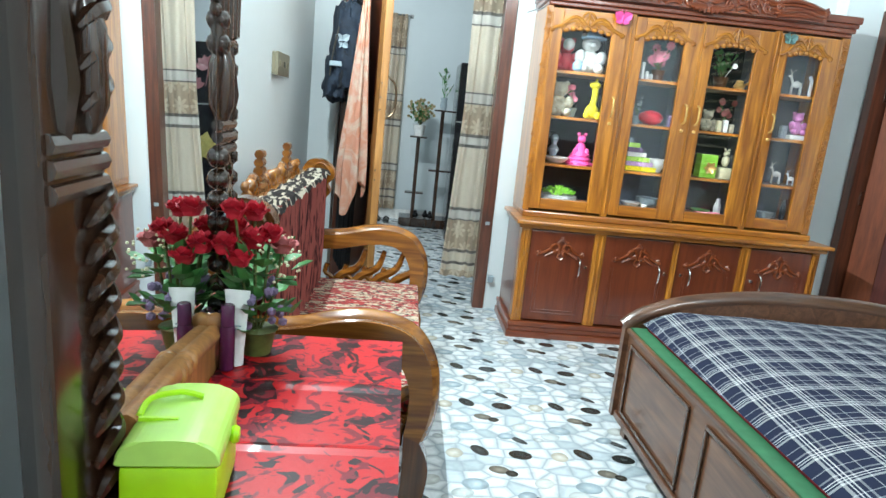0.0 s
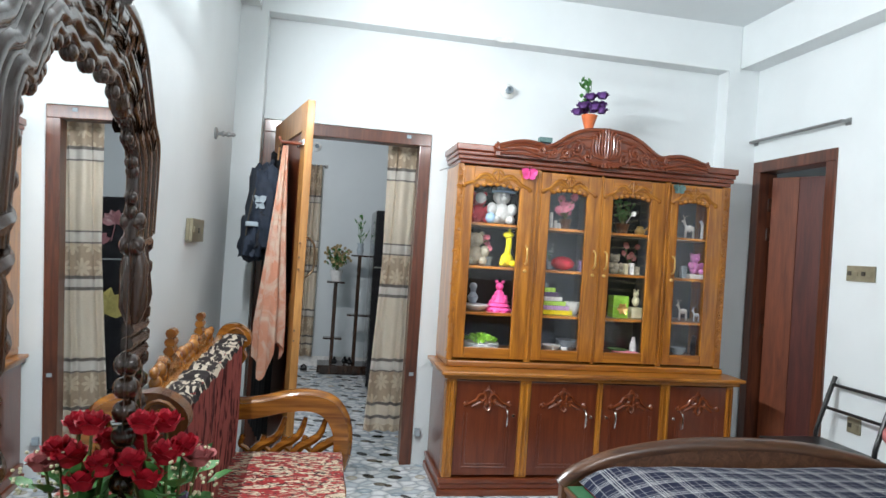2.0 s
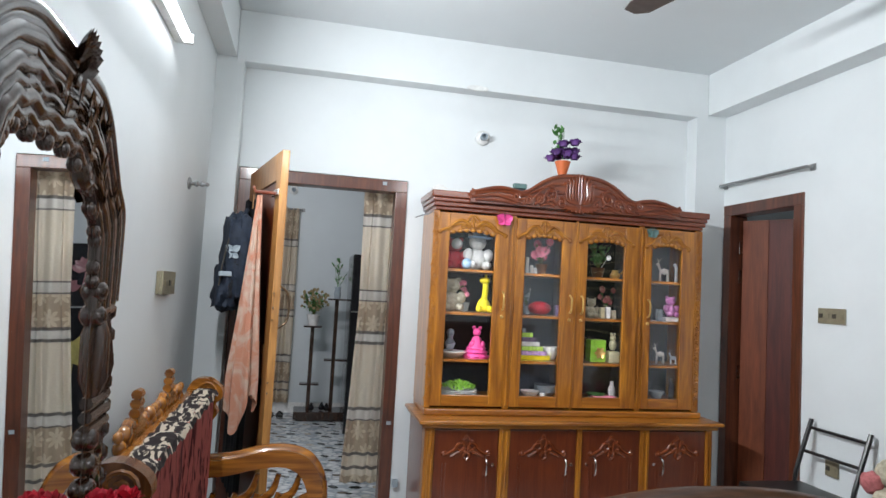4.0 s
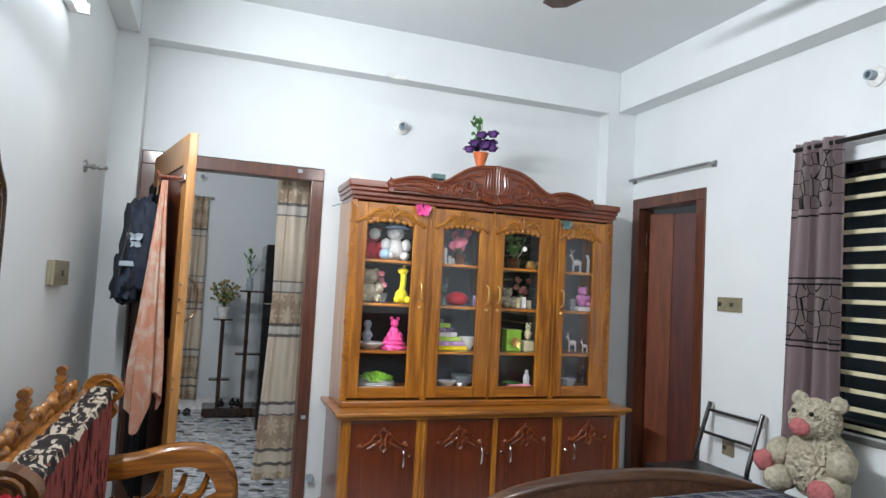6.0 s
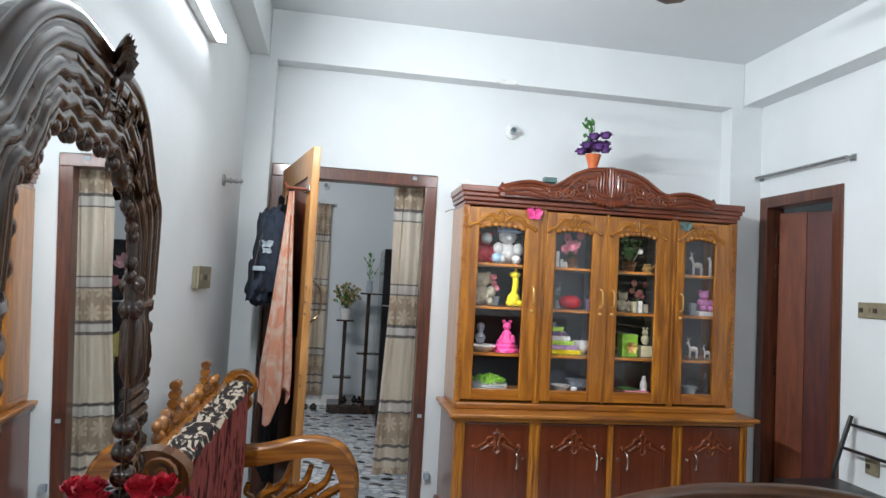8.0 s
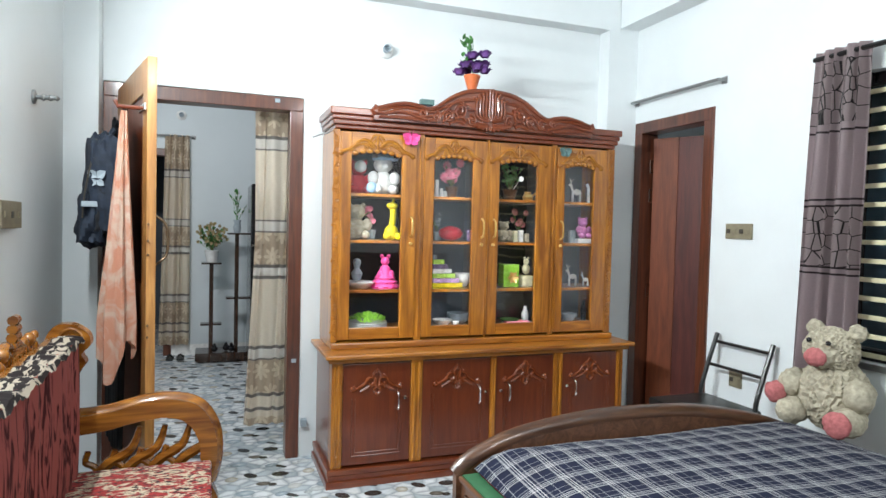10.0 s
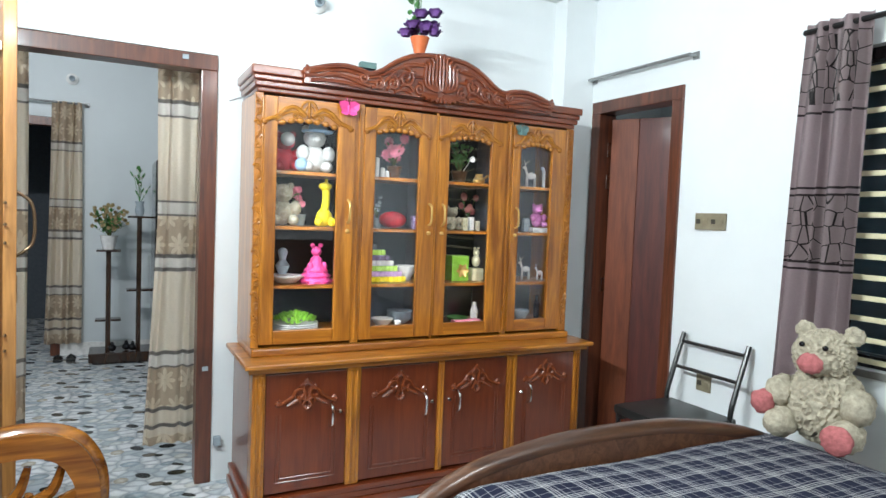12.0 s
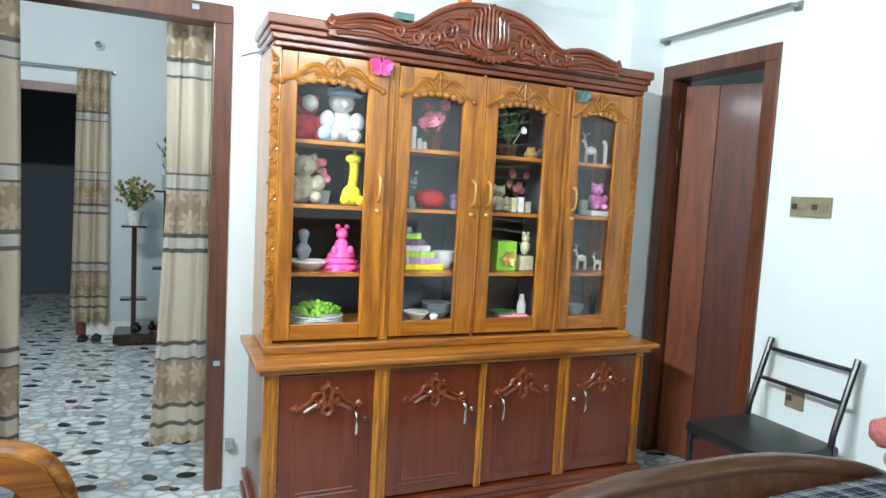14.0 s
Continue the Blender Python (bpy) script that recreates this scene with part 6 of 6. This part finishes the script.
    for j in range(ny):
        a, b = g[j][-1].co, g[j + 1][-1].co
        q = [bm.verts.new((c.x + 0.002, c.y, 0.684)) for c in (a, b)]
        bm.faces.new((g[j][-1], g[j + 1][-1], q[1], q[0]))
    bm.transform(DR)
    solo("tablecloth", bm, "redcloth", "shiny red floral plastic cloth with fold lines", "tablecloth", (-0.75, -3.3, 0.718))


dresser()


def local(x, y, z):
    return tuple(DR @ Vector((x, y, z)))


def bouquet():
    at = local(0.085, 0.185, 0.722)
    e = thing("rose_bouquet", "red silk roses with green leaves and lilac buds", "artificial flowers", at)
    x, y, z = at
    rnd = random.Random(12)
    part("pot", lathe(bmesh.new(), [(0.03, 0), (0.04, 0.05), (0.045, 0.055), (0.03, 0.055)], at), "stemgreen", e, smooth=True)
    heads = [(-0.043, -0.050, 0.322, 0.029), (-0.004, -0.03, 0.262, 0.031), (-0.060, -0.050, 0.250, 0.032), (-0.028, -0.055, 0.226, 0.030), (-0.055, 0.02, 0.272, 0.029),
             (0.048, 0.0, 0.245, 0.033), (-0.012, -0.01, 0.314, 0.029), (0.022, -0.01, 0.270, 0.029)]
    fl, lv, stm, bd, sp = (bmesh.new() for _ in range(5))
    for k, (dx, dy, dz, r) in enumerate(heads):
        p = (x + dx, y + dy, z + dz)
        if k == 5:
            pk = bmesh.new()
            rose_head(pk, p, r, rnd)
            part("pale_rose", pk, "pinkfur", e, "pinker open rose")
        else:
            hd = bmesh.new()
            rose_head(hd, p, r, rnd, 16)
            for v in hd.verts:
                v.co.z = p[2] + (v.co.z - p[2]) * 1.3
            part("rose", hd, "rose", e)
        rod(stm, [(x, y, z + 0.03), (x + dx * 0.6, y + dy * 0.6, z + dz * 0.5), p], 0.003, 5)
    for k in range(85):
        a = rnd.uniform(0, 6.28)
        t = rnd.uniform(0.015, 0.07)
        petal(lv, (x + math.cos(a) * t, y + math.sin(a) * t, z + rnd.uniform(0.07, 0.22)), (math.cos(a), math.sin(a), rnd.uniform(-0.3, 0.9)), (0, 0, 1), 0.05, 0.019)
    for k in range(30):
        a = rnd.uniform(0, 6.28)
        t = rnd.uniform(0.03, 0.080)
        ball(bd, (x + math.cos(a) * t, y + math.sin(a) * t, z + rnd.uniform(0.06, 0.16)), 0.0105, (1, 1, 1), 1)
    for k in range(50):
        a = rnd.uniform(0, 6.28)
        t = rnd.uniform(0.03, 0.09)
        ball(sp, (x + 0.03 + math.cos(a) * t * 0.7, y - 0.02 + math.sin(a) * t * 0.7, z + rnd.uniform(0.18, 0.27)), 0.0035, (1, 1, 1), 1)
    fl.free()
    tagged(part("leaves", lv, "leafgreen", e), kind="stuff")
    tagged(part("stems", stm, "stemgreen", e), kind="stuff")
    tagged(part("bud_cluster", bd, "lilac", e), kind="stuff")
    tagged(part("spray", sp, "cream", e), kind="stuff")


bouquet()


def cosmetics():
    x, y, z = local(0.0565, 0.112, 0.723)
    e = thing("cream_tube", "upright white squeeze tube with a grey cap", "cosmetic tube", (x, y, z))
    bm = bmesh.new()
    rings = []
    for h, rx, ry in ((0.0, 0.016, 0.016), (0.03, 0.017, 0.016), (0.14, 0.024, 0.006), (0.158, 0.026, 0.0015)):
        rings.append([bm.verts.new((x + rx * math.cos(a), y + ry * math.sin(a), z + h)) for a in (k * math.pi / 8 for k in range(16))])
    for a, b in zip(rings, rings[1:]):
        for k in range(16):
            bm.faces.new((a[k], a[(k + 1) % 16], b[(k + 1) % 16], b[k]))
    bm.faces.new(rings[0])
    bm.faces.new(rings[-1])
    part("tube_body", bm, "white_plastic", e, smooth=True)
    part("print", B((x - 0.012, x + 0.012, y - 0.0135, y - 0.0125, z + 0.085, z + 0.088), (x - 0.008, x + 0.008, y - 0.0135, y - 0.0125, z + 0.078, z + 0.081)), "grey", e)
    x, y, z = local(0.045, 0.083, 0.723)
    e = thing("purple_bottle", "dark purple lotion bottle with a cap", "bottle", (x, y, z))
    part("bottle_body", lathe(bmesh.new(), [(0.014, 0), (0.0155, 0.004), (0.0155, 0.085), (0.013, 0.092)], (x, y, z)), "maroon", e, smooth=True)
    part("cap", lathe(bmesh.new(), [(0.0135, 0.093), (0.0135, 0.132), (0.011, 0.136)], (x, y, z)), "maroon", e, smooth=True)


cosmetics()


def green_box():
    x, y, z = local(0.088, -0.335, 0.723)
    e = thing("green_box", "lime green plastic box with a clear domed lid and handle", "plastic box", (x, y, z), 6)
    part("body", B((-0.062, 0.055, -0.085, 0.075, 0, 0.088), bev=0.008), "lime", e, smooth=True, local=True)
    bm = bmesh.new()
    prof = smooth2([(-0.065, 0.089), (-0.063, 0.108), (-0.045, 0.122), (0.0, 0.126), (0.038, 0.122), (0.056, 0.108), (0.058, 0.089)], 3)
    prism(bm, prof, -0.088, 0.078)
    bmesh.ops.bevel(bm, geom=bm.edges[:], offset=0.003, segments=1, affect="EDGES")
    part("lid", bm, "limeclear", e, "pale clear green lid", local=True)
    part("handle", rod(bmesh.new(), smooth2([(-0.058, -0.01, 0.118), (-0.052, 0.02, 0.128), (-0.015, 0.03, 0.134), (0.015, 0.03, 0.128)], 4), 0.0045, 6), "lime", e, local=True, smooth=True)
    part("handle_rib", B((-0.052, -0.004, -0.035, -0.029, 0.123, 0.128)), "lime", e, local=True)
    part("latch", lathe(bmesh.new(), [(0.010, 0.0), (0.013, 0.006), (0.010, 0.012)], m=Matrix.Translation((0.056, 0.005, 0.085)) @ Matrix.Rotation(radians(90), 4, "Y")), "lime", e, local=True, smooth=True)


green_box()


# ---- things hung on the open door ----
LM = pose(-0.962, -0.03, 0, 0, 0, -75.8)     # along the leaf: x; its sofa side is -y


def hung():
    # black long coat, bag, shawl
    e = bmesh.new()
    rows = []
    for j in range(14):
        v = j / 13
        z = 1.86 - 1.55 * v
        w0, w1 = 0.20 - 0.05 * v, 0.66 + 0.08 * v
        rows.append([e.verts.new(LM @ Vector((w0 + (w1 - w0) * i / 24, -0.035 - 0.022 * abs(math.sin(i * 0.9 + v)) - 0.02 * v, z + (0.04 * math.sin(i * 0.4) if j == 0 else 0)))) for i in range(25)])
    for a, b in zip(rows, rows[1:]):
        for k in range(24):
            e.faces.new((a[k], a[k + 1], b[k + 1], b[k]))
    bmesh.ops.solidify(e, geom=e.faces[:], thickness=0.012)
    solo("black_robe", e, "black_cloth", "long black robe hanging on the open door", "garment", tuple(LM @ Vector((0.4, -0.04, 0.3))), True)
    bg = thing("backpack", "dark blue school backpack with a pale print hung on the door", "backpack", tuple(LM @ Vector((0.42, -0.12, 1.3))))
    def sack(c, s, seed, k=0.35):
        """A soft crumpled box."""
        q = bmesh.new()
        bmesh.ops.create_cube(q, size=2)
        bmesh.ops.subdivide_edges(q, edges=q.edges[:], cuts=11, use_grid_fill=True)
        for v in q.verts:
            w = v.co.normalized() * 1.18
            p = v.co.lerp(w, k)
            nz = noise.noise(p * 1.7 + Vector((seed, 0, 0))) * 0.20 + noise.noise(p * 3.5 + Vector((0, seed, 0))) * 0.13
            p = p * (1 + nz)
            v.co = Vector((c[0] + p.x * s[0] * (1 - 0.12 * p.z), c[1] + p.y * s[1] * (1 - 0.15 * p.z), c[2] + p.z * s[2]))
        q.transform(LM)
        return q
    body = part("body", sack((0.43, -0.115, 1.56), (0.15, 0.072, 0.21), 3), "navy_cloth", bg, smooth=True)
    part("pocket", sack((0.44, -0.155, 1.40), (0.12, 0.06, 0.12), 8), "navy_cloth", bg, smooth=True)
    part("side_pocket", sack((0.55, -0.10, 1.44), (0.035, 0.055, 0.10), 5), "black_cloth", bg, smooth=True)
    for k in range(2):
        bm = bmesh.new()
        rod(bm, [tuple(LM @ Vector(p)) for p in smooth2([(0.40 + 0.10 * k, -0.08, 1.74), (0.42 + 0.12 * k, -0.05, 1.62), (0.46 + 0.12 * k, -0.07, 1.45), (0.43 + 0.12 * k, -0.10, 1.28)])], 0.014, 6, 0.4)
        part("shoulder_strap", bm, "black_cloth", bg, smooth=True)
    bm = bmesh.new()
    rod(bm, [tuple(LM @ Vector(p)) for p in smooth2([(0.555, -0.21, 1.40), (0.568, -0.20, 1.52), (0.56, -0.17, 1.68), (0.50, -0.15, 1.76)])], 0.004, 5)
    part("zip", bm, "dark_plastic", bg, smooth=True)
    bm = bmesh.new()
    rod(bm, [tuple(LM @ Vector(p)) for p in smooth2([(0.35, -0.12, 1.72), (0.40, -0.07, 1.82), (0.47, -0.12, 1.72)])], 0.012, 6)
    part("strap", bm, "navy_cloth", bg, smooth=True)
    bm = bmesh.new()
    for f in (1, -1):
        petal(bm, (0, 0, 0.0), (f, 0, 0.8), (0, -1, 0), 0.05, 0.02, 0.05)
        petal(bm, (0, 0, -0.01), (f, 0, -0.7), (0, -1, 0), 0.04, 0.016, 0.05)
    bm.transform(LM @ Matrix.Translation((0.575, -0.155, 1.58)) @ Matrix.Rotation(radians(60), 4, "Z"))
    part("print", bm, "grey", bg, "pale grey printed badge")
    bm = B((0.545, 0.58, -0.215, -0.15, 1.45, 1.475), bev=0.004)
    bm.transform(LM)
    part("stripe", bm, "grey", bg)
    bm = bmesh.new()
    rows = []
    n = 40
    for j in range(26):
        v = j / 25
        z = 1.86 - 1.02 * v
        wd = 0.012 + 0.055 * min(1, v * 1.15) ** 1.2
        dp = 0.018 + 0.045 * min(1, v * 1.3)
        row = []
        for i in range(n):
            a = 2 * math.pi * i / n
            r = 1 + 0.22 * math.sin(7 * a + 2.5 * v)
            low = z - (0.10 * max(0, math.sin(a + 0.6)) + 0.05 * math.sin(3 * a) if j == 25 else 0)
            row.append(bm.verts.new(LM @ Vector((0.775 + dp * r * math.cos(a), -0.075 - 0.02 * v - wd * r * math.sin(a), low))))
        rows.append(row)
    for a, b in zip(rows, rows[1:]):
        for k in range(n):
            bm.faces.new((a[k], a[(k + 1) % n], b[(k + 1) % n], b[k]))
    bm.faces.new(rows[0][::-1])
    bmesh.ops.solidify(bm, geom=bm.faces[:], thickness=0.004)
    solo("peach_shawl", bm, "peach", "peach and cream dyed shawl hanging from the door's hook", "shawl", tuple(LM @ Vector((0.78, -0.06, 0.8))), True)
    h = thing("door_hook", "reddish bolt and hook at the door leaf's upper edge", "hook", tuple(LM @ Vector((0.80, -0.01, 1.86))))
    bm = bmesh.new()
    rod(bm, [tuple(LM @ Vector(p)) for p in ((0.80, -0.001, 1.875), (0.79, -0.10, 1.875), (0.785, -0.11, 1.90))], 0.009, 8)
    part("peg", bm, "red", h)
    bm = B((0.74, 0.87, -0.012, -0.001, 1.86, 1.89), bev=0.003)
    bm.transform(LM)
    part("plate", bm, "chrome", h)
    for z0, l in ((1.18, "round brass pull ring on the door edge"),):
        k = thing("door_pull", "brass pull handle on the light door leaf", "door handle", tuple(LM @ Vector((0.84, 0.05, 1.3))))
        bm = bmesh.new()
        rod(bm, [tuple(LM @ Vector(p)) for p in smooth2([(0.83, 0.038, 1.42), (0.83, 0.085, 1.38), (0.83, 0.095, 1.30), (0.83, 0.085, 1.24), (0.83, 0.038, 1.20)])], 0.0055, 8)
        part("grip", bm, "bronze", k, smooth=True)
        bm = B((0.815, 0.845, 0.0385, 0.044, 1.05, 1.14), bev=0.001)
        bm.transform(LM)
        part("latch_plate", bm, "bronze", k)
        for zz in (0.9, 0.95, 1.25, 1.31, 1.38):
            part("bolt_stud", ball(bmesh.new(), tuple(LM @ Vector((0.8865, 0.005, zz))), 0.006, (1, 1, 1), 1), "bronze", k)


hung()


# ---- hall beyond the doorway ----
def stand():
    x0, x1, y0, y1 = -0.62, -0.10, 2.80, 3.12
    e = thing("plant_stand", "dark brown wooden plant stand with two stepped posts", "plant stand", ((x0 + x1) / 2, 2.96, 0))
    part("base", B((x0, x1, y0, y1, 0.02, 0.10), bev=0.006), "walnut", e)
    part("foot", B((x0 + 0.03, x1 - 0.03, y0 + 0.03, y1 - 0.03, 0, 0.0195)), "walnut", e)
    for px, top, sh in ((-0.475, 0.97, 0.36), (-0.235, 1.27, 0.62)):
        p = part("post", B((px - 0.02, px + 0.02, 2.94, 2.98, 0.101, top), bev=0.004), "walnut", e)
        part("shelf", B((px - 0.095, px + 0.095, 2.88, 3.04, top + 0.001, top + 0.018), bev=0.003), "walnut", e)
        for f in (-1, 1):
            part("side_shelf", B((px + (0.021 if f > 0 else -0.10), px + (0.10 if f > 0 else -0.021), 2.90, 3.02, sh, sh + 0.018), bev=0.003), "walnut", e)
    return e


stand()
pot_plant("flower_pot", "white pot of brown and yellow artificial flowers", (-0.475, 2.96, 0.989), "white", 0.068, 0.40, "drybrown", 60, 0.021, 21, 1.6)


def lily_vase():
    at = (-0.235, 2.96, 1.289)
    e = thing("lily_vase", "glass vase with white lilies on the tall stand", "vase", at)
    x, y, z = at
    rnd = random.Random(3)
    part("vase", lathe(bmesh.new(), [(0.03, 0), (0.04, 0.05), (0.03, 0.10), (0.04, 0.13)], at), "grey", e, smooth=True)
    lv, fl = bmesh.new(), bmesh.new()
    for k in range(16):
        a, t = rnd.uniform(0, 6.28), rnd.uniform(0, 0.06)
        p = (x + math.cos(a) * t, y + math.sin(a) * t, z + rnd.uniform(0.16, 0.42))
        rod(lv, [(x, y, z + 0.1), p], 0.002, 4)
        petal(lv, p, (math.cos(a), math.sin(a), 0.8), (0, 0, 1), 0.07, 0.012)
        for j in range(3):
            b = rnd.uniform(0, 6.28)
            petal(fl, p, (math.cos(b), math.sin(b), 0.6), (0, 0, 1), 0.035, 0.012)
    tagged(part("leaves", lv, "leafgreen", e), kind="stuff")
    tagged(part("blossom_cluster", fl, "white", e), kind="stuff")


lily_vase()
for i, (x, y) in enumerate(((-0.44, 2.86), (-0.33, 2.90), (-0.28, 2.86))):
    _b = bmesh.new()
    ball(_b, (x, y, 0.135), 0.033, (1, 1.2, 1.0), 2)
    ball(_b, (x, y - 0.02, 0.175), 0.018, (1, 1, 1), 1)
    solo("small_ornament", _b, "black", "small black ornament on the stand's base", "ornament", (x, y, 0.1015), True, "ornaments on the stand")
for i, x in enumerate((-0.86, -0.76)):
    _b = B((x - 0.035, x + 0.035, 3.0, 3.17, 0.0, 0.025), bev=0.008)
    rod(_b, smooth2([(x - 0.034, 3.06, 0.02), (x, 3.05, 0.055), (x + 0.034, 3.06, 0.02)]), 0.008, 6)
    solo("sandal", _b, "black_vinyl", "black sandal on the floor under the curtain", "shoe", (x, 3.08, 0), False, "pair of sandals")


def fridge():
    x0, x1, y0, y1 = -0.15, 0.50, 2.05, 2.70
    e = thing("fridge", "glossy black fridge with large flower prints", "fridge", ((x0 + x1) / 2, 2.4, 0))
    part("body", B((x0, x1, y0 + 0.06, y1, 0.03, 1.74), bev=0.012), "black", e)
    part("freezer_door", B((x0, x1, y0, y0 + 0.055, 1.20, 1.74), bev=0.012), "black", e)
    part("fridge_door", B((x0, x1, y0, y0 + 0.055, 0.06, 1.185), bev=0.012), "black", e)
    part("trim", B((x0 + 0.005, x1 - 0.005, y0 + 0.01, y0 + 0.05, 1.186, 1.199)), "chrome", e)
    part("foot", B((x0 + 0.03, x0 + 0.08, y0 + 0.1, y0 + 0.15, 0, 0.029), (x1 - 0.08, x1 - 0.03, y0 + 0.1, y0 + 0.15, 0, 0.029)), "black", e)
    for cx, cz, r, mt in ((0.08, 1.55, 0.09, "dull_pink"), (0.22, 1.38, 0.08, "dull_pink"), (0.16, 0.80, 0.17, "dull_yellow"), (0.3, 1.62, 0.08, "dull_pink"), (0.35, 0.5, 0.10, "dull_yellow")):
        bm = bmesh.new()
        for k in range(6):
            a = 0.3 + k * 0.5
            petal(bm, (cx, y0 - 0.001, cz - r * 0.5), (math.cos(a), -0.02, math.sin(a)), (0, -1, 0), r * 1.4, r * 0.42, 0.01)
        rod(bm, [(cx, y0 - 0.001, cz - r * 0.5), (cx + 0.03, y0 - 0.001, cz - r * 2.2)], 0.004, 4)
        part("flower_print", bm, mt, e, "printed tulip")


fridge()
# skirting in the hall
st("hall_skirting", B((-0.858, 2.17, YB - 0.012, YB - 0.001, 0, 0.11)), "white", "pale tiled skirting")
# small cream plates on the door head and jamb
for nm, at in (("door_tag", (-0.135, -0.013, 2.105)), ("latch_keeper", (-0.02, -0.013, 0.585))):
    solo(nm, B((at[0] - 0.014, at[0] + 0.014, at[1] - 0.004, at[1], at[2] - 0.011, at[2] + 0.011), bev=0.001), "grey", "small pale grey plate fixed to the door frame", "plate", at)
for z in (1.80, 1.60, 0.95):
    part("hinge", B((XE + 0.06, XE + 0.115, DY1 - 0.081, DY1 - 0.077, z, z + 0.09), bev=0.001), "chrome", leaf2, "steel hinge")
solo("door_stop", B((0.025, 0.060, -0.035, -0.001, 0.19, 0.235), bev=0.004), "grey", "small pale grey door stop on the wall beside the frame", "door stop", (0.042, -0.001, 0.19))
_b = bmesh.new()
band(_b, [(0.14 + 0.012 * k, 2.075 + 0.022 * math.sin(k * 0.4)) for k in range(10)], [(0.14 + 0.012 * k, 2.031) for k in range(10)], -0.22, -0.16)
solo("folded_bag", _b, "white_plastic", "crumpled white plastic bag on the cabinet top", "bag", (0.19, -0.19, 2.031), True)
_b = rod(bmesh.new(), smooth2([(0.118, -0.40, 1.905), (0.09, -0.395, 1.885), (0.055, -0.385, 1.876), (0.015, -0.38, 1.86)], 4), 0.0035, 6)
solo("bent_wire", _b, "grey_metal", "short bent wire sticking out under the cabinet cornice", "wire", (0.118, -0.40, 1.905), True)
